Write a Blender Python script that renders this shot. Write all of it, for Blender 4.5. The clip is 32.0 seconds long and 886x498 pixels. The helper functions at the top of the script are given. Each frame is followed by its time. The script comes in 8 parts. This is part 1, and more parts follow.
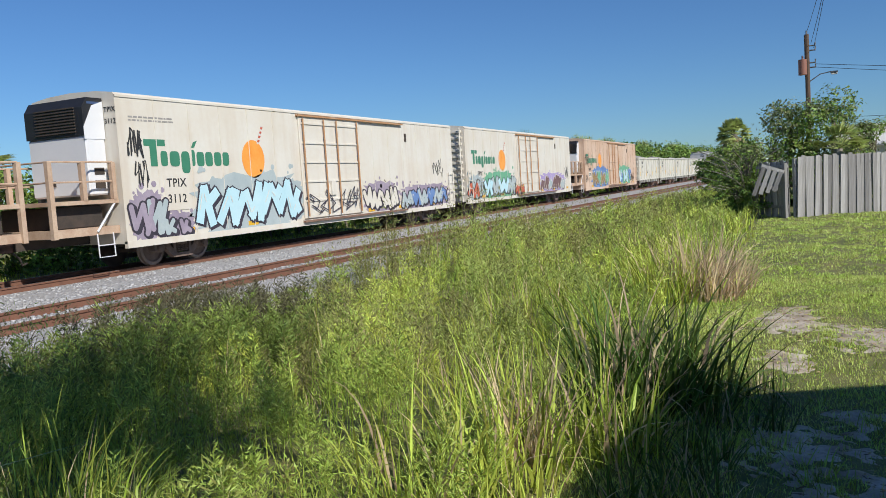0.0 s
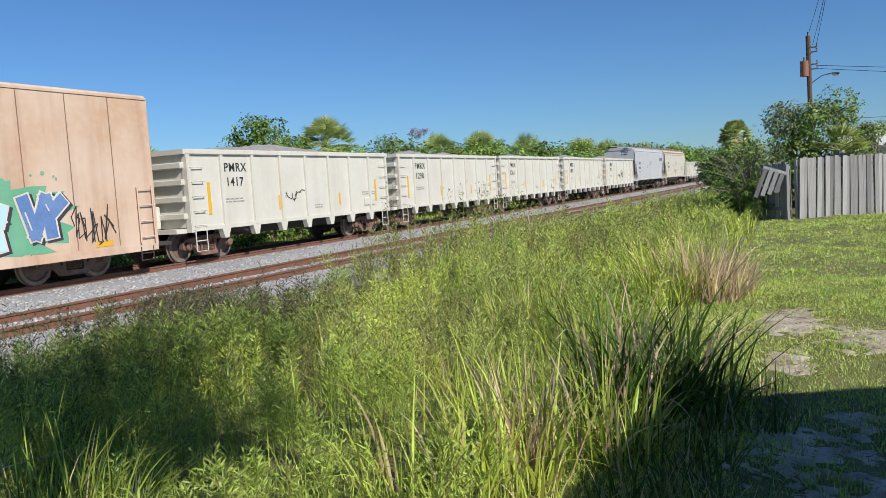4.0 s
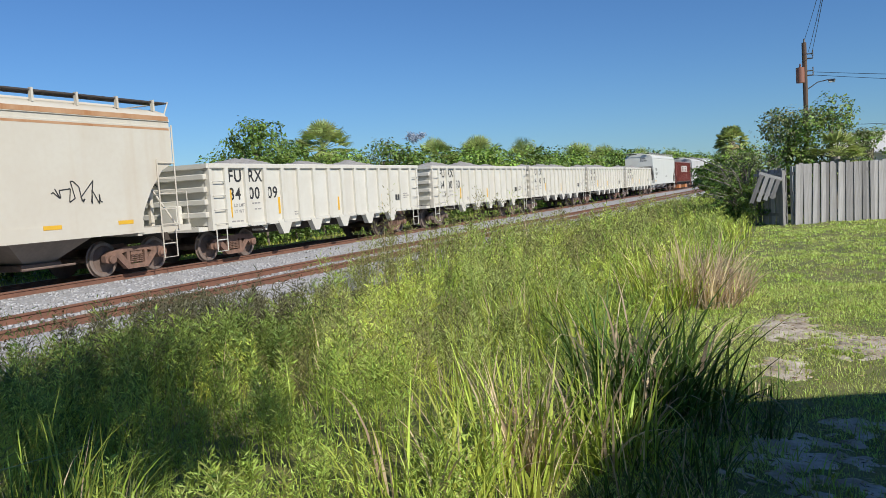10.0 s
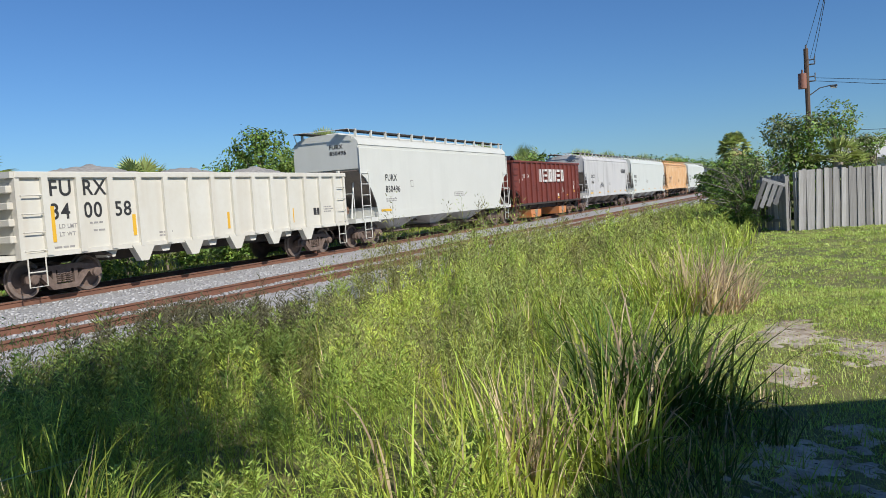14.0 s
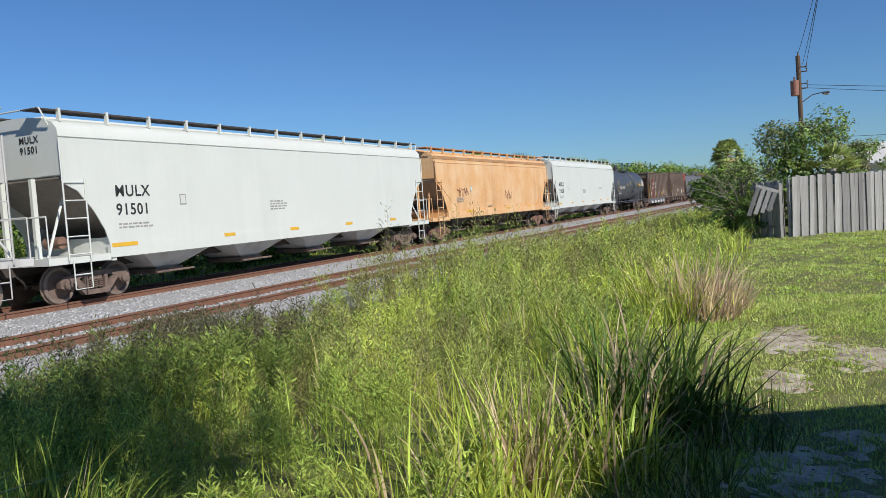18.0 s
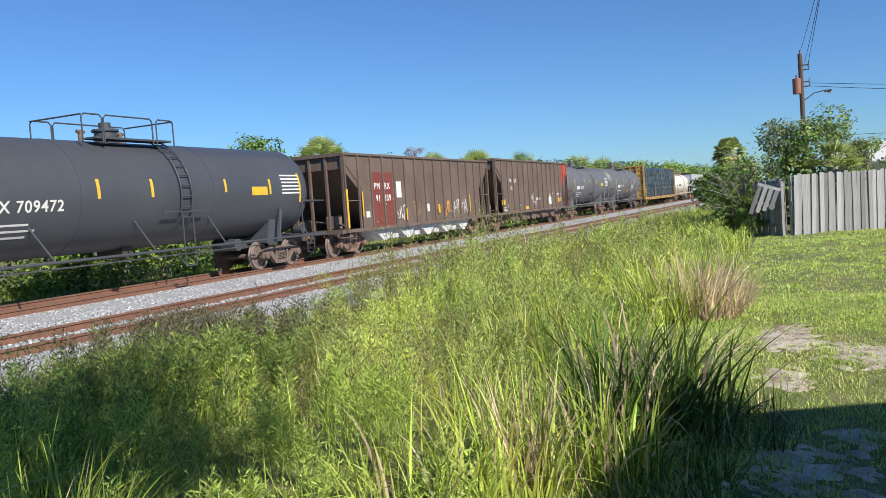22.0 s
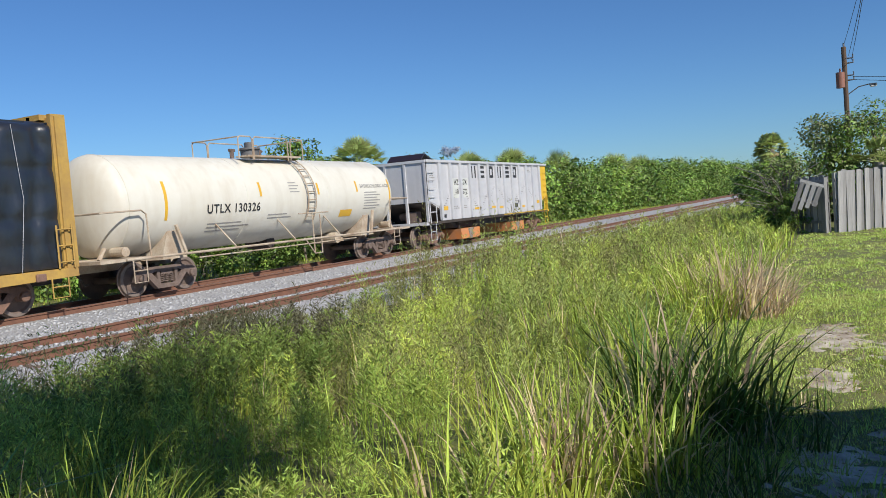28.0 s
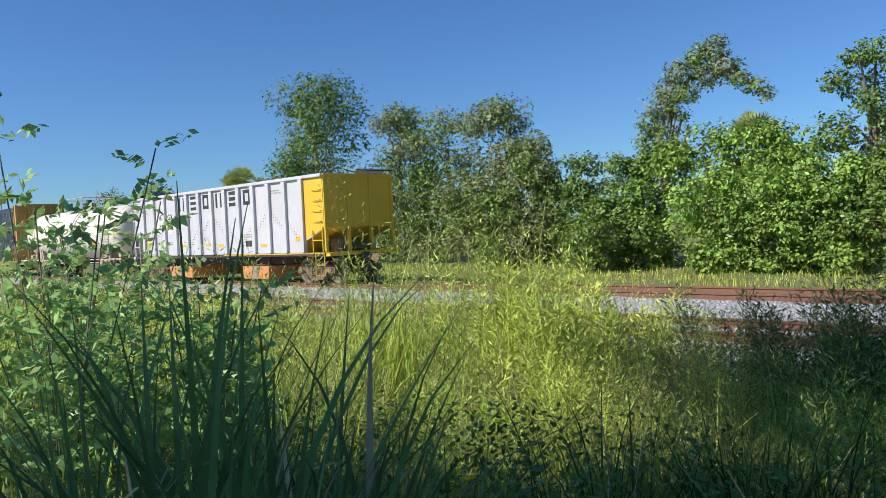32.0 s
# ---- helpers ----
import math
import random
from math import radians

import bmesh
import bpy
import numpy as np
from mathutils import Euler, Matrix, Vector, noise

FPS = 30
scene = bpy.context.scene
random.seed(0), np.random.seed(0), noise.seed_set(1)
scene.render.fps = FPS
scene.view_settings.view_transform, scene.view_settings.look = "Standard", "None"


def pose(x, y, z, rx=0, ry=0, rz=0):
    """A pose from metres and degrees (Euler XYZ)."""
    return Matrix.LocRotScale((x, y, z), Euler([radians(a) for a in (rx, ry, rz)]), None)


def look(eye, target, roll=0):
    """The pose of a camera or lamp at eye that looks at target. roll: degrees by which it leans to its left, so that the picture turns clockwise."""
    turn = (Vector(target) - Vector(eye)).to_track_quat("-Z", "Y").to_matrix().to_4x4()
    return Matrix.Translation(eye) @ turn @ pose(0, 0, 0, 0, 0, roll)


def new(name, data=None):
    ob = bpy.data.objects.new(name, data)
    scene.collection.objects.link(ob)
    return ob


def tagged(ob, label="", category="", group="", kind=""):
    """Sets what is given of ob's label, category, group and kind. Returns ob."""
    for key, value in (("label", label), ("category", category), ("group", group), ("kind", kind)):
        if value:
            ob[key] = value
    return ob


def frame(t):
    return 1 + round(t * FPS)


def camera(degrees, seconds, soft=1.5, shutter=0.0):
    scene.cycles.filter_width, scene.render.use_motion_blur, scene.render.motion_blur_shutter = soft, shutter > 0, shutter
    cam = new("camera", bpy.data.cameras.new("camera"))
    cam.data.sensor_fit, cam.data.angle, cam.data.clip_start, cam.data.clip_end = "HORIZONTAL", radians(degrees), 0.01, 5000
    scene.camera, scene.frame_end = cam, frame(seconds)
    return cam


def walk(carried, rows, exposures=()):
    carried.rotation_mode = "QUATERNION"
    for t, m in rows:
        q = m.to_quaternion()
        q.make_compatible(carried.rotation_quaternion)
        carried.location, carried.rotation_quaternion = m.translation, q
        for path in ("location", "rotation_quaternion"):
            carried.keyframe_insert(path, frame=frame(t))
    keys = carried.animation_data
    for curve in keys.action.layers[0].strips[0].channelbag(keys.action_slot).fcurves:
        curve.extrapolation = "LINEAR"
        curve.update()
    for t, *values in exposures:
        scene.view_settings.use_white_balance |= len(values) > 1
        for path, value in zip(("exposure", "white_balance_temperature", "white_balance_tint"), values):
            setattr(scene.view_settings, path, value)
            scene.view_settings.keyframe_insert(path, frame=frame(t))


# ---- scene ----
# World: x runs along the railway, y across it, z up; z = 0 is the top of the rails.
EYE = Vector((0.0, 0.0, 1.745))


def aim(az, pitch, lean):
    """Pose of the standing camera: azimuth from the track's normal, pitch and lean in degrees."""
    a, p = radians(az), radians(pitch)
    way = Vector((math.sin(a) * math.cos(p), math.cos(a) * math.cos(p), math.sin(p)))
    return look(EYE, EYE + way * 10, -lean)


PATH = (
    (0, 64.86, -4.68, 3.58), (0.5, 64.76, -4.69, 3.62), (1, 64.68, -4.66, 3.67), (1.5, 64.61, -4.60, 3.74),
    (2, 64.58, -4.59, 3.75), (2.5, 64.57, -4.62, 3.69), (3, 64.60, -4.64, 3.63), (3.5, 64.67, -4.60, 3.65),
    (5.5, 65.04, -4.45, 3.37), (6, 65.02, -4.42, 3.17), (6.5, 65.00, -4.39, 2.99), (7, 64.99, -4.34, 2.96),
    (7.5, 64.99, -4.26, 3.08), (8, 65.00, -4.20, 3.20), (8.5, 65.02, -4.20, 3.23), (9, 65.04, -4.25, 3.23),
    (9.5, 65.04, -4.27, 3.28), (10, 65.03, -4.24, 3.36), (10.5, 65.00, -4.19, 3.43), (11, 64.94, -4.12, 3.50),
    (11.5, 64.90, -4.02, 3.57), (12, 64.88, -3.92, 3.64), (12.5, 64.89, -3.86, 3.65), (13, 64.88, -3.82, 3.61),
    (13.5, 64.86, -3.77, 3.59), (14, 64.84, -3.67, 3.66), (14.5, 64.80, -3.58, 3.75), (16.5, 64.98, -3.24, 3.92),
    (17, 65.09, -3.19, 3.95), (17.5, 65.18, -3.14, 3.97), (18, 65.23, -3.08, 4.00), (18.5, 65.25, -3.04, 3.99),
    (19, 65.24, -3.02, 3.92), (19.5, 65.22, -2.98, 3.88), (20, 65.21, -2.96, 3.90), (20.5, 65.20, -2.98, 3.90),
    (21, 65.17, -3.05, 3.93), (21.5, 65.14, -3.12, 3.99), (22, 65.11, -3.20, 3.99), (22.5, 65.08, -3.27, 3.93),
    (23, 65.04, -3.32, 3.88), (23.5, 65.02, -3.33, 3.89), (24, 65.01, -3.38, 3.95), (24.5, 65.01, -3.46, 4.04),
    (25, 64.99, -3.52, 4.20), (25.5, 64.95, -3.53, 4.44), (27.5, 63.72, -3.50, 3.76), (28, 62.48, -3.06, 4.40),
    (28.5, 59.78, -2.89, 4.28), (29, 55.46, -2.53, 3.89), (29.5, 46.26, -2.01, 3.82), (30, 31.41, -1.49, 3.60),
    (30.5, 12.67, -1.22, 3.24), (31, -9.41, -1.19, 3.65), (31.5, -30.17, -1.37, 3.60), (32, -44.98, -1.48, 2.79),
)
cam = camera(58.77, 32.0, soft=0.6, shutter=0.0)
walk(cam, [(t, aim(a, p, r)) for t, a, p, r in PATH], exposures=((0.0, 0.16), (4.5, 0.25), (20.0, 0.2), (21.0, 0.32), (22.2, 0.58), (25.5, 0.58), (28.0, 0.27), (29.5, 0.26), (30.5, 0.2), (31.4, 0.42), (32.0, 0.54)))

# ---- light ----
SUN_AZ, SUN_EL = 205.0, 37.0  # azimuth clockwise from +y, elevation
_a, _e = radians(SUN_AZ), radians(SUN_EL)
SUN_WAY = Vector((math.sin(_a) * math.cos(_e), math.cos(_a) * math.cos(_e), math.sin(_e)))
world = bpy.data.worlds.new("sky")
scene.world = world
world.use_nodes = True
_n = world.node_tree.nodes
sky = _n.new("ShaderNodeTexSky")
sky.sky_type, sky.sun_disc = "NISHITA", False
sky.sun_elevation, sky.sun_rotation = radians(SUN_EL), radians(SUN_AZ)
sky.air_density, sky.dust_density, sky.ozone_density, sky.altitude = 1.0, 0.1, 3.0, 0.0
tone = _n.new("ShaderNodeMix")
tone.data_type, tone.blend_type = "RGBA", "MULTIPLY"
tone.inputs["Factor"].default_value = 1.0
tone.inputs[7].default_value = (0.53, 0.82, 1.18, 1)
_n["Background"].inputs["Strength"].default_value = 0.070
world.node_tree.links.new(sky.outputs["Color"], tone.inputs[6])
world.node_tree.links.new(tone.outputs[2], _n["Background"].inputs["Color"])
sun_data = bpy.data.lights.new("sun", "SUN")
sun_data.energy, sun_data.angle, sun_data.color = 4.3, radians(0.5), (1.0, 0.94, 0.84)
sun = new("sun", sun_data)
sun.matrix_world = look(SUN_WAY * 50, (0, 0, 0))


# ---- materials ----
def mat(name, base, second=None, scale=3.0, amount=0.5, rough=0.6, metal=0.0, bump=0.0, bump_scale=40.0, streak=None, streak_amount=0.0,
        island=0.0, translucent=0.0, obj=0.0, stretch=(1, 1, 1), spec=0.5):
    """Base colour mixed with a second by noise at two scales, upright streaks of a third, fine relief, and change from island to island."""
    m = bpy.data.materials.new(name)
    m.use_nodes = True
    t = m.node_tree
    nd, ln = t.nodes, t.links
    b = nd["Principled BSDF"]
    b.inputs["Roughness"].default_value, b.inputs["Metallic"].default_value = rough, metal
    b.inputs["Specular IOR Level"].default_value = spec
    co = nd.new("ShaderNodeTexCoord")
    mp = nd.new("ShaderNodeMapping")
    mp.inputs["Scale"].default_value = stretch
    ln.new(co.outputs["Object"], mp.inputs["Vector"])

    def noise_tex(sc, detail=6.0):
        n = nd.new("ShaderNodeTexNoise")
        n.inputs["Scale"].default_value, n.inputs["Detail"].default_value = sc, detail
        ln.new(mp.outputs["Vector"], n.inputs["Vector"])
        return n.outputs["Fac"]

    def ramp(src, lo, hi):
        r = nd.new("ShaderNodeMapRange")
        r.inputs["From Min"].default_value, r.inputs["From Max"].default_value = lo, hi
        ln.new(src, r.inputs["Value"])
        return r.outputs["Result"]

    def mix(fac, a, bcol, k=1.0):
        mx = nd.new("ShaderNodeMix")
        mx.data_type = "RGBA"
        mu = nd.new("ShaderNodeMath")
        mu.operation = "MULTIPLY"
        mu.inputs[1].default_value = k
        ln.new(fac, mu.inputs[0])
        ln.new(mu.outputs[0], mx.inputs["Factor"])
        for s, c in ((6, a), (7, bcol)):
            if isinstance(c, tuple):
                mx.inputs[s].default_value = (*c, 1)
            else:
                ln.new(c, mx.inputs[s])
        return mx.outputs[2]

    col = base
    if second:
        col = mix(ramp(noise_tex(scale), 0.35, 0.7), col, second, amount)
        col = mix(ramp(noise_tex(scale * 9, 3), 0.4, 0.75), col, second, amount * 0.5)
    if streak:
        mp2 = nd.new("ShaderNodeMapping")
        mp2.inputs["Scale"].default_value = (1.0, 1.0, 0.07)
        ln.new(co.outputs["Object"], mp2.inputs["Vector"])
        n = nd.new("ShaderNodeTexNoise")
        n.inputs["Scale"].default_value, n.inputs["Detail"].default_value = 2.2, 8.0
        ln.new(mp2.outputs["Vector"], n.inputs["Vector"])
        col = mix(ramp(n.outputs["Fac"], 0.50, 0.78), col, streak, streak_amount)
    if island or obj:
        if island:
            src = nd.new("ShaderNodeNewGeometry").outputs["Random Per Island"]
        else:
            src = nd.new("ShaderNodeObjectInfo").outputs["Random"]
        hs = nd.new("ShaderNodeHueSaturation")
        k = island or obj
        r = nd.new("ShaderNodeMapRange")
        r.inputs["To Min"].default_value, r.inputs["To Max"].default_value = 1 - k, 1 + k
        ln.new(src, r.inputs["Value"])
        ln.new(r.outputs["Result"], hs.inputs["Value"])
        r2 = nd.new("ShaderNodeMapRange")
        r2.inputs["To Min"].default_value, r2.inputs["To Max"].default_value = 0.5 - k * 0.05, 0.5 + k * 0.04
        ln.new(src, r2.inputs["Value"])
        ln.new(r2.outputs["Result"], hs.inputs["Hue"])
        if isinstance(col, tuple):
            hs.inputs["Color"].default_value = (*col, 1)
        else:
            ln.new(col, hs.inputs["Color"])
        col = hs.outputs["Color"]
    if isinstance(col, tuple):
        b.inputs["Base Color"].default_value = (*col, 1)
    else:
        ln.new(col, b.inputs["Base Color"])
    if bump:
        bp = nd.new("ShaderNodeBump")
        bp.inputs["Strength"].default_value, bp.inputs["Distance"].default_value = bump, 0.02
        ln.new(noise_tex(bump_scale, 4), bp.inputs["Height"])
        ln.new(bp.outputs["Normal"], b.inputs["Normal"])
    if translucent:
        tr = nd.new("ShaderNodeBsdfTranslucent")
        if isinstance(col, tuple):
            tr.inputs["Color"].default_value = (*col, 1)
        else:
            ln.new(col, tr.inputs["Color"])
        ms = nd.new("ShaderNodeMixShader")
        ms.inputs["Fac"].default_value = translucent
        ln.new(b.outputs["BSDF"], ms.inputs[1])
        ln.new(tr.outputs["BSDF"], ms.inputs[2])
        ln.new(ms.outputs["Shader"], nd["Material Output"].inputs["Surface"])
    return m


WHITE = (0.78, 0.77, 0.73)
M = {
    "ground": mat("soil_and_turf", (0.09, 0.12, 0.03), (0.20, 0.18, 0.07), 2.2, 0.9, 0.95, bump=0.6, bump_scale=12),
    "sand": mat("bare_sandy_soil", (0.60, 0.54, 0.45), (0.26, 0.20, 0.14), 4.0, 0.9, 0.95, bump=1.0, bump_scale=22),
    "ballast": mat("grey_ballast", (0.45, 0.45, 0.46), (0.22, 0.215, 0.21), 14, 0.8, 0.9, bump=1.0, bump_scale=25),
    "stone": mat("ballast_stone", (0.42, 0.425, 0.44), (0.28, 0.275, 0.27), 6, 0.6, 0.9, island=0.3),
    "rail": mat("rusty_rail", (0.20, 0.095, 0.06), (0.11, 0.055, 0.04), 5, 0.6, 0.85, bump=0.2),
    "rail_head": mat("worn_rail_head", (0.42, 0.38, 0.36), (0.25, 0.16, 0.12), 4, 0.5, 0.35, 0.8),
    "tie": mat("weathered_sleeper", (0.11, 0.07, 0.05), (0.2, 0.15, 0.12), 8, 0.7, 0.9, bump=0.5, obj=0.3),
}


# ---- mesh helpers ----
def bm_box(bm, x0, x1, y0, y1, z0, z1):
    v = [bm.verts.new(c) for c in ((x0, y0, z0), (x1, y0, z0), (x1, y1, z0), (x0, y1, z0), (x0, y0, z1), (x1, y0, z1), (x1, y1, z1), (x0, y1, z1))]
    for f in ((0, 3, 2, 1), (4, 5, 6, 7), (0, 1, 5, 4), (1, 2, 6, 5), (2, 3, 7, 6), (3, 0, 4, 7)):
        bm.faces.new([v[i] for i in f])


def box(x0, x1, y0, y1, z0, z1, bevel=0.0):
    bm = bmesh.new()
    bm_box(bm, x0, x1, y0, y1, z0, z1)
    if bevel:
        bmesh.ops.bevel(bm, geom=list(bm.edges), offset=bevel, segments=1, affect="EDGES")
    return bm


def bm_tube(bm, pts, r=0.015, n=6):
    """A round bar along the points."""
    rings = []
    for i, p in enumerate(pts):
        p = Vector(p)
        a = Vector(pts[max(i - 1, 0)])
        b = Vector(pts[min(i + 1, len(pts) - 1)])
        d = (b - a).normalized()
        s = d.orthogonal().normalized()
        if i and s.dot(rings[-1][1]) < 0:
            s = -s
        if i:
            s = (rings[-1][1] - d * rings[-1][1].dot(d)).normalized()
        q = d.cross(s)
        rings.append(([bm.verts.new(p + (s * math.cos(k * 2 * math.pi / n) + q * math.sin(k * 2 * math.pi / n)) * r) for k in range(n)], s))
    for (a, _), (b, _) in zip(rings, rings[1:]):
        for k in range(n):
            bm.faces.new((a[k], a[(k + 1) % n], b[(k + 1) % n], b[k]))
    bm.faces.new(rings[0][0][::-1])
    bm.faces.new(rings[-1][0])


def tubes(*lines, r=0.015, n=6):
    bm = bmesh.new()
    for pts in lines:
        bm_tube(bm, pts, r, n)
    return bm


def prism(profile, x0, x1):
    """A profile of (y, z) drawn out along x."""
    bm = bmesh.new()
    a = [bm.verts.new((x0, y, z)) for y, z in profile]
    b = [bm.verts.new((x1, y, z)) for y, z in profile]
    k = len(profile)
    for i in range(k):
        bm.faces.new((a[i], a[(i + 1) % k], b[(i + 1) % k], b[i]))
    bm.faces.new(a[::-1])
    bm.faces.new(b)
    bmesh.ops.recalc_face_normals(bm, faces=bm.faces)
    return bm


def slab(profile, y0, y1):
    """A profile of (x, z) drawn out along y."""
    bm = bmesh.new()
    a = [bm.verts.new((x, y0, z)) for x, z in profile]
    b = [bm.verts.new((x, y1, z)) for x, z in profile]
    k = len(profile)
    for i in range(k):
        bm.faces.new((a[i], a[(i + 1) % k], b[(i + 1) % k], b[i]))
    bm.faces.new(a[::-1])
    bm.faces.new(b)
    bmesh.ops.recalc_face_normals(bm, faces=bm.faces)
    return bm


def lathe_y(profile, cx, cz, n=24):
    """A profile of (radius, y) turned round an axle along y."""
    bm = bmesh.new()
    rings = [[bm.verts.new((cx + r * math.cos(2 * math.pi * k / n), y, cz + r * math.sin(2 * math.pi * k / n))) for k in range(n)] for r, y in profile]
    for a, b in zip(rings, rings[1:]):
        for k in range(n):
            bm.faces.new((a[k], a[(k + 1) % n], b[(k + 1) % n], b[k]))
    bm.faces.new(rings[0])
    bm.faces.new(rings[-1][::-1])
    bmesh.ops.recalc_face_normals(bm, faces=bm.faces)
    return bm


def mesh_of(name, bm, *materials, smooth=False):
    me = bpy.data.meshes.new(name)
    bm.to_mesh(me)
    bm.free()
    for m in materials:
        me.materials.append(m)
    if smooth:
        me.shade_smooth()
        me.set_sharp_from_angle(angle=radians(35))
    return me


def part(name, bm, material, parent, label="", smooth=False, m=None):
    """Links a bmesh as one mesh object under a thing or a part."""
    ob = new(name, mesh_of(name, bm, material, smooth=smooth))
    ob.parent = parent
    if m is not None:
        ob.matrix_basis = m
    return tagged(ob, label)


def share(name, me, parent, m, label=""):
    ob = new(name, me)
    ob.parent, ob.matrix_basis = parent, m
    return tagged(ob, label)


def thing(name, label, category, group="", kind="", m=None):
    ob = new(name)
    ob.empty_display_size = 0.3
    if m is not None:
        ob.matrix_basis = m
    return tagged(ob, label, category, group, kind)


def raw_mesh(name, verts, quads, material, label="", category="", kind="stuff", parent=None):
    """One mesh straight from arrays of corners and four-sided faces."""
    me = bpy.data.meshes.new(name)
    nv, nq = len(verts), len(quads)
    me.vertices.add(nv)
    me.vertices.foreach_set("co", np.asarray(verts, np.float32).ravel())
    me.loops.add(nq * 4)
    me.loops.foreach_set("vertex_index", np.asarray(quads, np.int32).ravel())
    me.polygons.add(nq)
    me.polygons.foreach_set("loop_start", np.arange(nq, dtype=np.int32) * 4)
    me.materials.append(material)
    me.update(calc_edges=True)
    ob = new(name, me)
    if parent:
        ob.parent = parent
        return tagged(ob, label, kind=kind)
    return tagged(ob, label, category, kind=kind)
# ---- ground and railway ----
TRAIN_Y, SIDING_Y = 17.594, 11.993  # centre lines of the two tracks


def ease(t):
    t = np.clip(t, 0, 1)
    return t * t * (3 - 2 * t)


def height(x, y):
    """Lie of the land: yard, shallow ditch, track bed, verge."""
    x, y = np.asarray(x, float), np.asarray(y, float)
    z = 0.05 - 0.40 * ease((y - 2.0) / 4.0)
    z = z - 0.35 * ease((y - 9.0) / 1.2) * (1 - ease((y - 19.6) / 1.6))
    z = z - 0.05 * ease((y - 20.0) / 1.2)
    z = z + 0.25 * ease((y - 25.0) / 8.0)
    near = 1 - ease((np.hypot(x, y) - 60) / 40)
    return z + near * 0.05 * (np.sin(x * 1.3 + y * 0.4) * np.sin(y * 1.1 - x * 0.3) + 0.5 * np.sin(x * 2.9) * np.sin(y * 3.1))


def sheet(name, xs, ys, lift, material, label, category):
    gx, gy = np.meshgrid(xs, ys, indexing="ij")
    v = np.stack([gx, gy, height(gx, gy) + lift(gx, gy)], -1).reshape(-1, 3)
    i, j = np.meshgrid(np.arange(len(xs) - 1), np.arange(len(ys) - 1), indexing="ij")
    a = (i * len(ys) + j).ravel()
    q = np.stack([a, a + len(ys), a + len(ys) + 1, a + 1], -1)
    return raw_mesh(name, v, q, material, label, category, "structure")


def axis(lo, hi, step, far):
    mid = np.arange(lo, hi + step / 2, step)
    out = np.array([15, 40, 100, 250, 600, far])
    return np.concatenate([lo - out[::-1], mid, hi + out])


sheet("ground", axis(-40, 70, 0.5, 3000), axis(-14, 50, 0.4, 3000), lambda x, y: 0 * x, M["ground"],
      "uneven green turf and weedy soil beside the railway", "ground")


def bed(name, x0, x1, edges, z_of, material, label):
    """A long bank of stone; edges: (y, z) across it."""
    xs = np.arange(x0, x1 + 0.1, 1.0)
    v = np.array([[x, y, z + 0.012 * math.sin(x * 3.1 + k) * (0 < k < len(edges) - 1)] for x in xs for k, (y, z) in enumerate(edges)])
    k = len(edges)
    a = (np.arange(len(xs) - 1)[:, None] * k + np.arange(k - 1)[None]).ravel()
    return raw_mesh(name, v, np.stack([a, a + k, a + k + 1, a + 1], -1), material, label, "ballast", "structure")


bed("track_bed", -420, 560, ((8.7, -0.62), (9.5, -0.33), (10.6, -0.165), (11.2, -0.155), (11.4, -0.165), (12.6, -0.165), (12.8, -0.155), (13.6, -0.155), (14.6, -0.19), (15.8, -0.155), (16.8, -0.15),
     (17.0, -0.165), (18.2, -0.165), (18.4, -0.15), (19.3, -0.17), (20.2, -0.35), (21.2, -0.75)),
    None, M["ballast"], "grey crushed stone bed under two tracks")


def rail_profile():
    h = 0.172
    return ((-0.07, -h), (0.07, -h), (0.07, -h + 0.012), (0.014, -h + 0.035), (0.009, -0.055), (0.036, -0.038), (0.036, -0.006), (0.028, 0), (-0.028, 0),
            (-0.036, -0.006), (-0.036, -0.038), (-0.009, -0.055), (-0.014, -h + 0.035), (-0.07, -h + 0.012))


def track(name, yc, label, worn):
    root = thing(name, label, "railway track", kind="structure", m=pose(0, yc, 0))
    for side in (-0.7525, 0.7525):
        bm = prism([(y + side, z) for y, z in rail_profile()], -420, 560)
        ob = part("rail", bm, M["rail"], root, "rusty steel rail")
        if worn:
            top = part("rail_head", box(-420, 560, side - 0.024, side + 0.024, 0.001, 0.003), M["rail_head"], ob, "bright worn running surface")
    tie = mesh_of("sleeper", box(-0.115, 0.115, -1.3, 1.3, -0.34, -0.158, 0.012), M["tie"])
    rng = random.Random(5)
    far = bmesh.new()
    for k in range(-700, 1000):
        x = k * 0.535 + rng.uniform(-0.02, 0.02)
        if -34 < x < 46:
            share("sleeper", tie, root, pose(x, rng.uniform(-0.04, 0.04), rng.uniform(-0.012, 0.004), 0, 0, rng.uniform(-1.2, 1.2)))
        elif -120 < x < 170:
            bm_box(far, x - 0.115, x + 0.115, -1.3, 1.3, -0.34, -0.160)
    tagged(part("far_sleepers", far, M["tie"], root), kind="stuff")
    return root


track("track_main", TRAIN_Y, "main track with rusty rails on wooden sleepers", True)
track("track_siding", SIDING_Y, "siding with rusty rails on weathered sleepers", False)
# ---- train: parts that all cars share ----
CARS, WHEELSETS = [], ([], [])
HALF = 1.545  # half the width of a car body

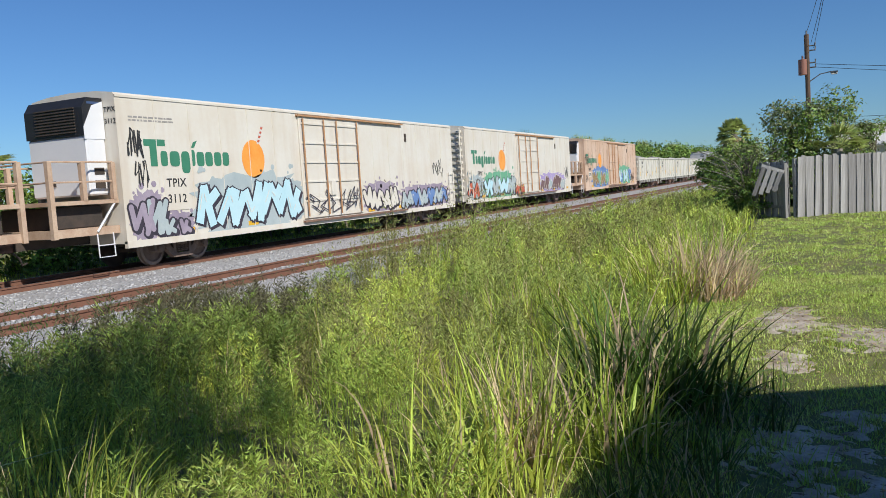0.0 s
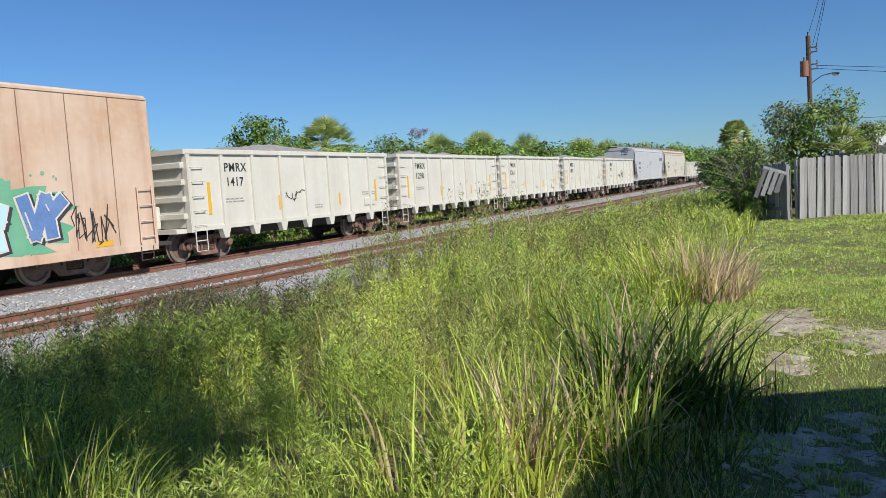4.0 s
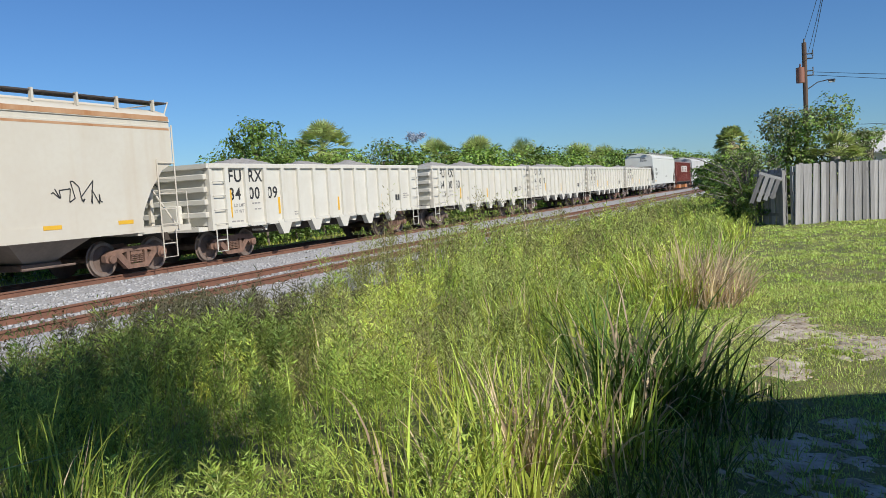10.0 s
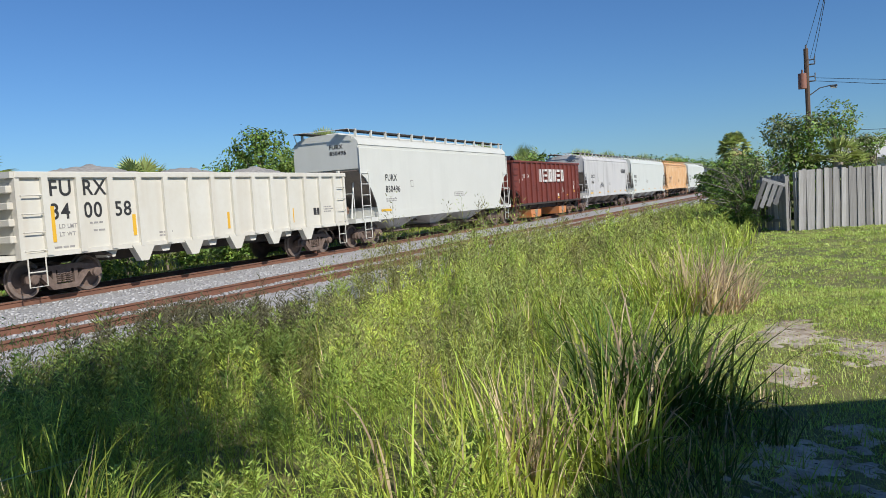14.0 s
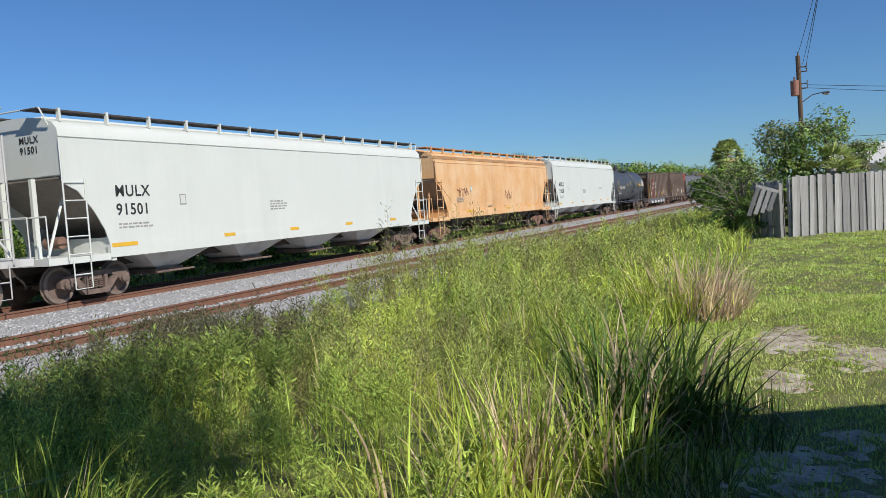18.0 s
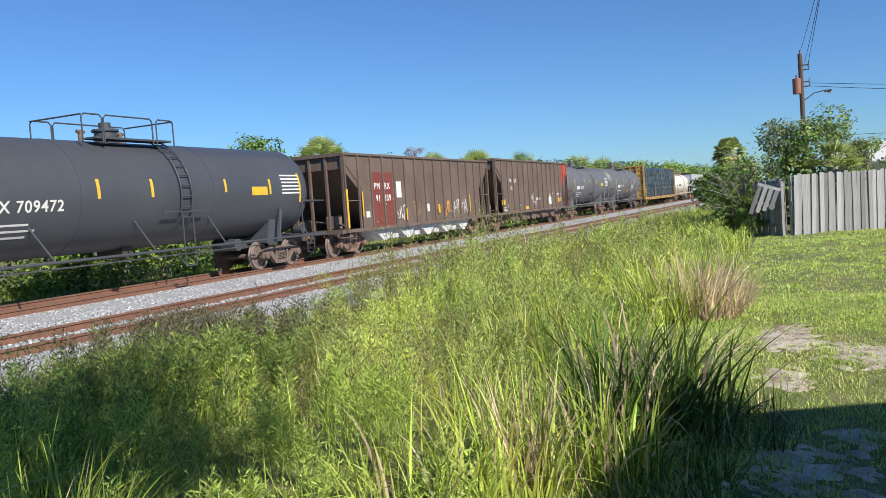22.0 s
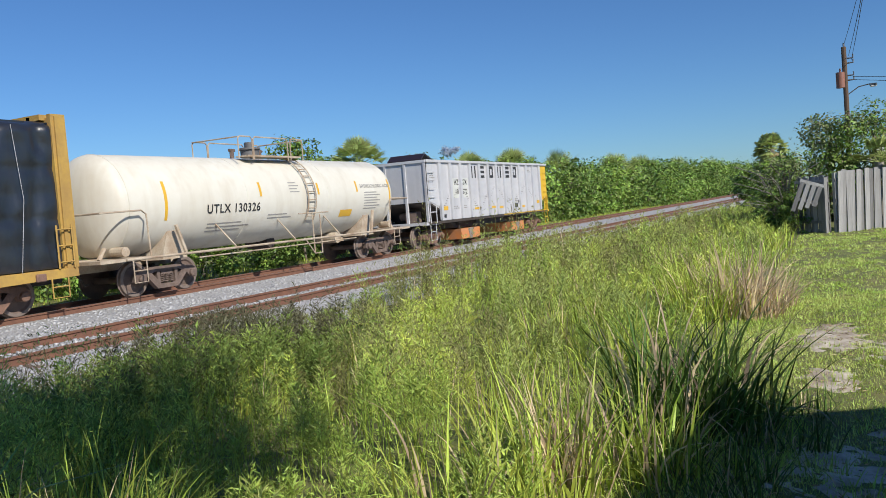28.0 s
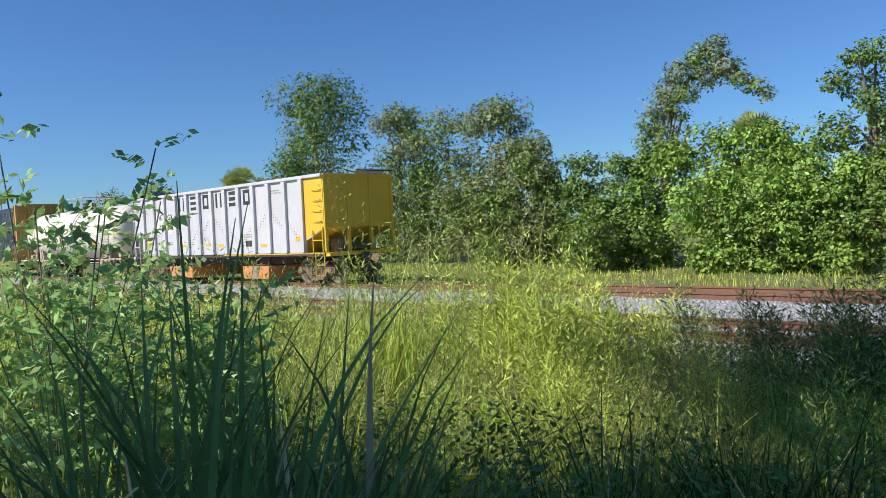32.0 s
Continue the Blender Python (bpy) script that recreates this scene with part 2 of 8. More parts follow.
M.update({
    "steel": mat("grimy_truck_steel", (0.20, 0.145, 0.12), (0.09, 0.065, 0.055), 5, 0.8, 0.85, 0.0, 0.3),
    "steel_rust": mat("rusty_truck_steel", (0.25, 0.145, 0.105), (0.11, 0.07, 0.055), 5, 0.8, 0.9, 0.0, 0.3),
    "wheel": mat("rust_brown_wheel", (0.19, 0.135, 0.11), (0.085, 0.06, 0.05), 4, 0.7, 0.8, 0.0),
    "tread": mat("bright_wheel_rim", (0.27, 0.215, 0.185), (0.15, 0.11, 0.09), 6, 0.6, 0.6, 0.3),
    "under": mat("black_underframe", (0.04, 0.034, 0.03), (0.085, 0.062, 0.05), 4, 0.6, 0.85),
    "white": mat("dusty_white_paint", (0.63, 0.62, 0.56), (0.54, 0.51, 0.43), 0.9, 0.5, 0.55, bump=0.05, bump_scale=3, streak=(0.42, 0.34, 0.25), streak_amount=0.28),
    "reefer": mat("white_boxcar_paint", (0.68, 0.66, 0.60), (0.60, 0.54, 0.44), 0.8, 0.5, 0.5, bump=0.05, bump_scale=3, streak=(0.46, 0.33, 0.21), streak_amount=0.32),
    "tan": mat("sun_baked_tan_paint", (0.55, 0.37, 0.25), (0.66, 0.53, 0.43), 0.55, 0.9, 0.6, streak=(0.30, 0.14, 0.08), streak_amount=0.45),
    "tan_seam": mat("dark_panel_joint", (0.17, 0.10, 0.07), (0.3, 0.19, 0.13), 3.0, 0.7, 0.8),
    "hopper_grey": mat("pale_grey_hopper_paint", (0.50, 0.51, 0.525), (0.42, 0.42, 0.425), 0.8, 0.5, 0.5, streak=(0.33, 0.31, 0.30), streak_amount=0.35),
    "hopper_dull": mat("dull_grey_hopper_paint", (0.52, 0.52, 0.52), (0.60, 0.59, 0.57), 0.7, 0.6, 0.55, streak=(0.2, 0.19, 0.18), streak_amount=0.6),
    "hopper_cream": mat("cream_hopper_paint", (0.57, 0.545, 0.47), (0.50, 0.45, 0.37), 0.8, 0.5, 0.55, streak=(0.45, 0.34, 0.22), streak_amount=0.35),
    "hopper_white": mat("clean_white_hopper_paint", (0.62, 0.63, 0.59), (0.55, 0.56, 0.52), 0.8, 0.4, 0.45, streak=(0.5, 0.5, 0.47), streak_amount=0.3),
    "hopper_mint": mat("cool_white_hopper_paint", (0.63, 0.655, 0.625), (0.56, 0.585, 0.55), 0.8, 0.4, 0.45, streak=(0.5, 0.52, 0.49), streak_amount=0.3),
    "orange_car": mat("faded_orange_paint", (0.66, 0.36, 0.15), (0.74, 0.53, 0.32), 0.9, 0.8, 0.6, bump=0.05, bump_scale=3, streak=(0.40, 0.17, 0.06), streak_amount=0.45),
    "rust_band": mat("rust_run", (0.36, 0.17, 0.07), (0.5, 0.33, 0.2), 2.0, 0.7, 0.8, stretch=(1, 1, 0.2)),
    "oxide": mat("oxide_red_paint", (0.19, 0.045, 0.032), (0.12, 0.03, 0.025), 1.0, 0.6, 0.55, streak=(0.09, 0.03, 0.025), streak_amount=0.4),
    "brown": mat("weathered_brown_paint", (0.115, 0.078, 0.06), (0.17, 0.125, 0.10), 0.9, 0.7, 0.7, streak=(0.07, 0.048, 0.04), streak_amount=0.5),
    "red": mat("faded_red_paint", (0.42, 0.06, 0.035), (0.33, 0.06, 0.04), 1.0, 0.6, 0.6),
    "panel_red": mat("dark_red_panel_paint", (0.20, 0.045, 0.035), (0.14, 0.04, 0.03), 1.0, 0.6, 0.6),
    "tank_black": mat("satin_black_tank_paint", (0.055, 0.06, 0.07), (0.078, 0.08, 0.088), 0.6, 0.5, 0.42, streak=(0.07, 0.07, 0.07), streak_amount=0.3),
    "tank_grey": mat("dusty_dark_tank_paint", (0.115, 0.116, 0.125), (0.15, 0.145, 0.14), 0.6, 0.6, 0.5, streak=(0.08, 0.07, 0.065), streak_amount=0.5),
    "tank_white": mat("white_tank_paint", (0.68, 0.66, 0.59), (0.60, 0.56, 0.47), 0.6, 0.6, 0.5, streak=(0.42, 0.34, 0.24), streak_amount=0.35),
    "cream_frame": mat("grimy_cream_frame_paint", (0.52, 0.45, 0.35), (0.26, 0.17, 0.11), 2.6, 0.8, 0.7, bump=0.2),
    "galv": mat("pale_ribbed_steel", (0.60, 0.60, 0.615), (0.47, 0.47, 0.50), 0.7, 0.6, 0.5, 0.15, streak=(0.32, 0.31, 0.32), streak_amount=0.35),
    "yellow": mat("yellow_end_paint", (0.72, 0.46, 0.03), (0.6, 0.36, 0.03), 1.2, 0.5, 0.5, streak=(0.35, 0.2, 0.05), streak_amount=0.25),
    "mark_yellow": mat("reflective_yellow_strip", (0.72, 0.42, 0.03), (0.6, 0.36, 0.05), 3, 0.5, 0.45),
    "grate": mat("dark_roof_grating", (0.06, 0.055, 0.055), (0.1, 0.08, 0.07), 8, 0.6, 0.7, 0.3, bump=0.8, bump_scale=60),
    "ink": mat("black_stencil_paint", (0.02, 0.02, 0.022), (0.05, 0.05, 0.05), 6, 0.5, 0.6),
    "ink_faint": mat("worn_grey_stencil_paint", (0.25, 0.24, 0.23), (0.4, 0.39, 0.37), 8, 0.6, 0.6),
    "ink_white": mat("white_stencil_paint", (0.7, 0.69, 0.66), (0.5, 0.48, 0.45), 8, 0.5, 0.6),
    "navy": mat("navy_sign_paint", (0.045, 0.085, 0.19), (0.07, 0.1, 0.18), 4, 0.5, 0.5),
    "green_sign": mat("green_sign_paint", (0.045, 0.20, 0.12), (0.06, 0.24, 0.15), 4, 0.5, 0.5),
    "fruit": mat("orange_sign_paint", (0.80, 0.27, 0.03), (0.88, 0.42, 0.10), 1.2, 0.7, 0.5),
    "sp_blue": mat("pale_blue_spray_paint", (0.42, 0.66, 0.74), (0.55, 0.74, 0.80), 1.5, 0.6, 0.6),
    "sp_deep": mat("deep_blue_spray_paint", (0.10, 0.19, 0.42), (0.2, 0.32, 0.55), 1.5, 0.6, 0.6),
    "sp_violet": mat("grey_violet_spray_paint", (0.36, 0.31, 0.38), (0.24, 0.2, 0.27), 1.8, 0.7, 0.6),
    "sp_dark": mat("dark_spray_outline", (0.035, 0.03, 0.045), (0.07, 0.06, 0.08), 3, 0.5, 0.6),
    "sp_brown": mat("dull_purple_brown_spray_paint", (0.15, 0.085, 0.085), (0.22, 0.14, 0.14), 1.5, 0.6, 0.6),
    "sp_lilac": mat("lilac_spray_paint", (0.34, 0.27, 0.52), (0.45, 0.38, 0.6), 1.5, 0.6, 0.6),
    "sp_green": mat("green_spray_paint", (0.12, 0.36, 0.22), (0.2, 0.45, 0.3), 1.5, 0.6, 0.6),
    "sp_gold": mat("brown_gold_spray_paint", (0.26, 0.17, 0.07), (0.36, 0.26, 0.12), 1.5, 0.6, 0.6),
    "sp_red": mat("red_spray_paint", (0.5, 0.1, 0.06), (0.55, 0.2, 0.12), 1.5, 0.6, 0.6),
    "sp_grey": mat("grey_blue_spray_paint", (0.42, 0.49, 0.5), (0.3, 0.37, 0.4), 1.5, 0.6, 0.6),
    "black_unit": mat("black_plastic_grille", (0.015, 0.015, 0.018), (0.03, 0.03, 0.032), 4, 0.5, 0.45),
    "unit_white": mat("white_unit_shell", (0.72, 0.74, 0.77), (0.65, 0.67, 0.7), 1.2, 0.4, 0.4),
    "wood_deck": mat("dirty_cream_platform_paint", (0.55, 0.42, 0.31), (0.34, 0.2, 0.13), 2.5, 0.7, 0.7),
    "yellow_worn": mat("worn_brownish_yellow_paint", (0.50, 0.32, 0.07), (0.30, 0.18, 0.07), 1.2, 0.8, 0.7, streak=(0.2, 0.11, 0.06), streak_amount=0.5),
    "lumber_wrap": mat("dark_plastic_lumber_wrap", (0.014, 0.016, 0.022), (0.03, 0.033, 0.042), 2.0, 0.5, 0.3, bump=1.0, bump_scale=2.2, stretch=(1, 1, 0.5), spec=0.9),
    "strap": mat("pale_strap", (0.5, 0.5, 0.52), (0.3, 0.3, 0.32), 5, 0.5, 0.5),
    "load": mat("crushed_stone_load", (0.37, 0.36, 0.34), (0.22, 0.21, 0.20), 6, 0.8, 0.95, bump=1.0, bump_scale=14),
    "gate_rust": mat("orange_rusted_gate", (0.62, 0.20, 0.04), (0.46, 0.24, 0.13), 1.4, 0.8, 0.8, bump=0.2),
    "slope_dust": mat("dusty_slope_sheet", (0.27, 0.23, 0.20), (0.16, 0.135, 0.12), 1.4, 0.7, 0.8),
    "solar": mat("dark_solar_panel", (0.02, 0.015, 0.02), (0.04, 0.02, 0.02), 3, 0.5, 0.3),
})


def truck_meshes():
    frame_bm = bmesh.new()
    for prof in (((-1.08, 0.40), (-1.08, 0.56), (-0.92, 0.66), (-0.42, 0.74), (0.42, 0.74), (0.92, 0.66), (1.08, 0.56), (1.08, 0.40), (0.98, 0.36), (0.80, 0.36),
                  (0.72, 0.48), (0.52, 0.58), (0.36, 0.62), (-0.36, 0.62), (-0.52, 0.58), (-0.72, 0.48), (-0.80, 0.36), (-0.98, 0.36)),
                 ((-0.70, 0.50), (-0.52, 0.57), (-0.24, 0.27), (0.24, 0.27), (0.52, 0.57), (0.70, 0.50), (0.36, 0.15), (-0.36, 0.15)),
                 ((-0.36, 0.2), (-0.26, 0.2), (-0.26, 0.64), (-0.36, 0.64)), ((0.26, 0.2), (0.36, 0.2), (0.36, 0.64), (0.26, 0.64))):
        b = slab(prof, -0.075, 0.075)
        me = bpy.data.meshes.new("tmp")
        b.to_mesh(me)
        b.free()
        frame_bm.from_mesh(me)
        bpy.data.meshes.remove(me)
    for sx in (-0.89, 0.89):
        b = lathe_y(((0.0, -0.17), (0.09, -0.17), (0.115, -0.15), (0.115, 0.0), (0.0, 0.0)), sx, 0.457, 12)
        me = bpy.data.meshes.new("tmp")
        b.to_mesh(me)
        b.free()
        frame_bm.from_mesh(me)
        bpy.data.meshes.remove(me)
    spring = bmesh.new()
    for sx in (0.0,):
        turns = [(sx + 0.07 * math.cos(a), 0.07 * math.sin(a), 0.29 + 0.25 * a / (10 * math.pi)) for a in [k * math.pi / 4 for k in range(41)]]
        bm_tube(spring, turns, 0.016, 4)
    ws = lathe_y(((0.0, -1.0), (0.07, -1.0), (0.07, -0.82), (0.13, -0.82), (0.15, -0.80), (0.33, -0.77), (0.37, -0.81), (0.445, -0.81), (0.457, -0.80), (0.463, -0.73), (0.49, -0.715),
                  (0.49, -0.69), (0.36, -0.69), (0.15, -0.72), (0.085, -0.70), (0.085, 0.70), (0.15, 0.72), (0.36, 0.69), (0.49, 0.69), (0.49, 0.715), (0.463, 0.73),
                  (0.457, 0.80), (0.445, 0.81), (0.37, 0.81), (0.33, 0.77), (0.15, 0.80), (0.13, 0.82), (0.07, 0.82), (0.07, 1.0), (0.0, 1.0)), 0, 0, 28)
    for f in ws.faces:
        c = f.calc_center_median()
        if math.hypot(c.x, c.z) > 0.39 and abs(c.y) > 0.72:
            f.material_index = 1
    bol = bmesh.new()
    bm_box(bol, -0.2, 0.2, -1.05, 1.05, 0.50, 0.72)
    bm_box(bol, -0.3, 0.3, -0.3, 0.3, 0.66, 0.80)
    for sx in (-0.46, 0.46):
        bm_box(bol, sx - 0.05, sx + 0.05, -0.85, 0.85, 0.36, 0.46)
    out = {}
    for tone in ("steel", "steel_rust"):
        fm = frame_bm.copy()
        sm, bmm = spring.copy(), bol.copy()
        out[tone] = (mesh_of("side_frame", fm, M[tone], smooth=True), mesh_of("coil_spring", sm, M[tone], smooth=True), mesh_of("truck", bmm, M[tone]))
    out["ws"] = mesh_of("wheelset", ws, M["wheel"], M["tread"], smooth=True)
    for b in (frame_bm, spring, bol):
        b.free()
    return out


TRUCK = truck_meshes()


def add_truck(car, x, tone="steel"):
    fr, sp, bo = TRUCK[tone]
    t = share("truck", bo, car, pose(x, 0, 0), "cast steel bogie with two axles")
    for k, sy in enumerate((-1.0, 1.0)):
        share("side_frame", fr, t, pose(0, sy, 0, 0, 0, 180 * k))
        for sx in (-0.16, 0.0, 0.16):
            share("coil_spring", sp, t, pose(sx, sy, 0))
    for k, sx in enumerate((-0.89, 0.89)):
        w = share("wheelset", TRUCK["ws"], t, pose(sx, 0, 0.457), "brown wheelset with bright rims")
        WHEELSETS[k].append(w)


COUPLER = mesh_of("coupler", slab(((-0.55, 0.78), (-0.55, 0.98), (-0.42, 1.02), (-0.25, 1.0), (-0.15, 0.93), (0.6, 0.93), (0.6, 0.80), (-0.15, 0.80), (-0.3, 0.74)), -0.13, 0.13), M["steel_rust"])
HOSE = mesh_of("air_hose", tubes([(-0.25, 0.3, 0.75), (-0.4, 0.32, 0.6), (-0.55, 0.2, 0.42), (-0.75, 0.1, 0.45)], r=0.025), M["under"], smooth=True)


def running_gear(car, length, inset, tone="steel", over=0.55, sill=True):
    """Two bogies, couplers, hoses and the centre sill."""
    add_truck(car, inset[0], tone)
    add_truck(car, length - inset[1], tone)
    share("coupler", COUPLER, car, pose(-over, 0, 0))
    share("coupler", COUPLER, car, pose(length + over, 0, 0, 0, 0, 180))
    share("air_hose", HOSE, car, pose(-over, 0, 0))
    share("air_hose", HOSE, car, pose(length + over, 0, 0, 0, 0, 180))
    if sill:
        part("center_sill", box(-over, length + over, -0.2, 0.2, 0.76, 1.06), M["under"], car)


GLYPHS = {}


def words(name, text, x, z, size, material, parent, y=-HALF - 0.006, align="LEFT", turn=0.0, stretch=1.0):
    """Stencilled letters on the near side of a car (or turned, on its end)."""
    key = (text, size, material.name, align, stretch)
    if key not in GLYPHS:
        cu = bpy.data.curves.new("letters", "FONT")
        cu.body, cu.size, cu.align_x, cu.align_y, cu.extrude = text, size * 1.38, align, "CENTER", 0.0015
        cu.space_character = 1.12
        cu.offset = size * 0.022
        tmp = bpy.data.objects.new("tmp", cu)
        scene.collection.objects.link(tmp)
        me = bpy.data.meshes.new_from_object(tmp.evaluated_get(bpy.context.evaluated_depsgraph_get()))
        bpy.data.objects.remove(tmp)
        me.materials.clear()
        me.materials.append(material)
        if stretch != 1.0:
            me.transform(Matrix.Diagonal((stretch, 1, 1, 1)))
        GLYPHS[key] = me
    return share(name, GLYPHS[key], parent, pose(x, y, z, 90, 0, turn))


def plates(name, rects, material, parent, y=-HALF, label="", t=0.006):
    """Flat painted or stuck-on rectangles (x0, x1, z0, z1) on the near side, one part."""
    if name in ("placard", "number_panel", "sign_bar") and len(rects) > 1:
        for rect in rects:
            plates(name, (rect,), material, parent, y, label, t)
        return None
    bm = bmesh.new()
    for x0, x1, z0, z1 in rects:
        bm_box(bm, x0, x1, y - t, y + 0.002, z0, z1)
    return part(name, bm, material, parent, label)


def strips(car, rects, y=-HALF - 0.002, material=None):
    for x0, x1, z0, z1 in rects:
        plates("reflector_strip", ((x0, x1, z0, z1),), material or M["mark_yellow"], car, y, "yellow reflective strip", 0.008)


def small_print(car, blocks, y=-HALF, material=None):
    """Lines of unreadable lettering as thin bars: (x, z, width, lines)."""
    rng = random.Random(len(blocks) * 7 + int(blocks[0][0] * 10))
    for x, z, w, n in blocks:
        rects = []
        for k in range(n):
            cx = x
            while cx < x + w * rng.uniform(0.75, 1.0):
                l = rng.uniform(0.06, 0.2)
                rects.append((cx, cx + l, z - k * 0.085, z - k * 0.085 + 0.045))
                cx += l + 0.04
        plates("small_print", rects, material or M["ink_faint"], car, y, "small unreadable stencil lines", 0.005)


def outline_shape(pts, y, t=0.003):
    bm = bmesh.new()
    a = [bm.verts.new((x, y - t, z)) for x, z in pts]
    b = [bm.verts.new((x, y, z)) for x, z in pts]
    bm.faces.new(a)
    for i in range(len(pts)):
        j = (i + 1) % len(pts)
        bm.faces.new((a[i], b[i], b[j], a[j]))
    bmesh.ops.recalc_face_normals(bm, faces=bm.faces)
    return bm


def join_bm(bms):
    out = bmesh.new()
    for b in bms:
        me = bpy.data.meshes.new("tmp")
        b.to_mesh(me)
        b.free()
        out.from_mesh(me)
        bpy.data.meshes.remove(me)
    return out


def wild_form(rng):
    """A tangle of strokes in a unit square, up and down with hooks and spurs; it spells nothing."""
    up = rng.random() < 0.5
    main, x = [], -0.1
    for _ in range(rng.choice((3, 4, 4, 5))):
        main.append((x + rng.uniform(-0.08, 0.08), rng.uniform(0.72, 1.0) if up else rng.uniform(0.0, 0.25)))
        x += rng.uniform(0.22, 0.42)
        up = not up
    px, pz = main[rng.randrange(1, len(main) - 1)]
    spur = [(px, pz), (px + rng.uniform(0.15, 0.3), pz + (0.28 if pz < 0.5 else -0.3)), (px + rng.uniform(0.3, 0.5), pz + (0.1 if pz < 0.5 else -0.05))]
    return (tuple(main), tuple(spur))


def brush(strokes, wide, y, round_ends=True):
    """Broad painted strokes, flat on the side: (x, z) points, each piece a hair above the last."""
    bms, k = [], 0
    for pts in strokes:
        for (ax, az), (bx, bz) in zip(pts, pts[1:]):
            l = math.hypot(bx - ax, bz - az) or 1
            ux, uz = (bx - ax) / l * wide / 2, (bz - az) / l * wide / 2
            e = 0.25 if round_ends else 0.7
            bms.append(outline_shape([(ax - uz - ux * e, az + ux - uz * e), (ax + uz - ux * e, az - ux - uz * e), (bx + uz + ux * e, bz - ux + uz * e), (bx - uz + ux * e, bz + ux + uz * e)], y - 0.00015 * k, 0.001))
            k += 1
        if round_ends:
            for px, pz in pts:
                bms.append(outline_shape([(px + wide / 2 * math.cos(q * math.pi / 6), pz + wide / 2 * math.sin(q * math.pi / 6)) for q in range(12)], y - 0.00015 * k, 0.001))
                k += 1
    return join_bm(bms)


def flat(name, bm, material, parent, label=""):
    """Painted strokes that make one piece of graffiti."""
    return tagged(part(name, bm, material, parent, label), label, kind="stuff")


def graffiti(car, x0, x1, z0, z1, n, fill, back, seed, edge="sp_dark", jag=0.5, lean=0.25, label="spray-painted graffiti", y0=-HALF - 0.004, soft=False, shine="ink_white"):
    """Interlocking sprayed forms: a bumpy cloud, a dark drop shadow, outlined and filled strokes, short shines."""
    rng = random.Random(seed)
    w, h = (x1 - x0) / n, z1 - z0
    if back:
        cloud = []
        m = 44
        for k in range(m):
            a = 2 * math.pi * k / m
            r = 1 + 0.1 * math.sin(k * 2.4 + seed) + rng.uniform(-0.09, 0.09)
            cloud.append(((x0 + x1) / 2 + (x1 - x0) / 2 * 1.05 * r * math.copysign(abs(math.cos(a)) ** 0.6, math.cos(a)),
                          max(z0 - 0.03, (z0 + z1) / 2 + h / 2 * 1.12 * r * math.copysign(abs(math.sin(a)) ** 0.7, math.sin(a)))))
        part("graffiti_cloud", outline_shape(cloud, y0), M[back], car, label)
        mist = []
        for k in range(14):
            cx, cz, r = rng.uniform(x0 - 0.1, x1 + 0.1), z1 + rng.uniform(-0.1, 0.22) * h, rng.uniform(0.03, 0.1)
            mist.append(outline_shape([(cx + r * math.cos(q), cz + r * math.sin(q)) for q in [j * math.pi / 5 for j in range(10)]], y0 - 0.0004 * k, 0.001))
        flat("graffiti_mist", join_bm(mist), M[back], car)
    fills = (fill,) if isinstance(fill, str) else fill
    wide = min(w * 0.30, h * 0.24)
    every, by_fill, glints = [], {f: [] for f in fills}, []
    for i in range(n):
        form = wild_form(rng)
        lift, tall, wd = rng.uniform(0.0, 0.06) * h, h * rng.uniform(0.78, 0.94) - wide, w * rng.uniform(0.78, 0.98)
        for pts in form:
            out = []
            for u, v in pts:
                v = min(max(v + rng.uniform(-0.05, 0.05) * jag, 0), 1.05)
                out.append((x0 + w * i + (w - wd) / 2 + wd * (u + rng.uniform(-0.06, 0.06) * jag) + lean * (v - 0.4) * 0.3 * h, z0 + wide / 2 + lift + v * tall))
            every.append(out)
            by_fill[fills[i % len(fills)]].append(out)
            (ax, az), (bx, bz) = out[0], out[1]
            glints.append([(ax + (bx - ax) * 0.35 - wide * 0.22, az + (bz - az) * 0.35), (ax + (bx - ax) * 0.85 - wide * 0.2, az + (bz - az) * 0.85)])
    ob = flat("graffiti", brush([[(x + 0.08, z - 0.05) for x, z in pts] for pts in every], wide + 0.10, y0 - 0.004, soft), M["sp_dark"], car, label)
    flat("graffiti_outline", brush(every, wide + 0.09, y0 - 0.013, soft), M[edge], ob)
    for f, strokes in by_fill.items():
        if strokes:
            flat("graffiti_fill", brush(strokes, wide - 0.01, y0 - 0.024, soft), M[f], ob)
    if shine:
        flat("graffiti_shine", brush(glints, 0.035, y0 - 0.036), M[shine], ob)


def scrawl(car, x0, x1, z0, z1, seed, material="ink", r=0.014, n=26, y=-HALF - 0.006, label="thin sprayed scrawl"):
    """A loose looping line of spray paint, flat on the side."""
    rng = random.Random(seed)
    bms = []
    p = (x0, (z0 + z1) / 2)
    for k in range(n):
        u = (k + 1) / n
        q = (x0 + (x1 - x0) * u + rng.uniform(-0.12, 0.12) * (x1 - x0), rng.uniform(z0, z1))
        dx, dz = q[0] - p[0], q[1] - p[1]
        l = math.hypot(dx, dz) or 1
        ox, oz = -dz / l * r, dx / l * r
        bms.append(outline_shape([(p[0] - ox, p[1] - oz), (q[0] - ox, q[1] - oz), (q[0] + ox, q[1] + oz), (p[0] + ox, p[1] + oz)], y - 0.0003 * k, 0.002))
        p = q
    flat("graffiti", join_bm(bms), M[material], car, label)


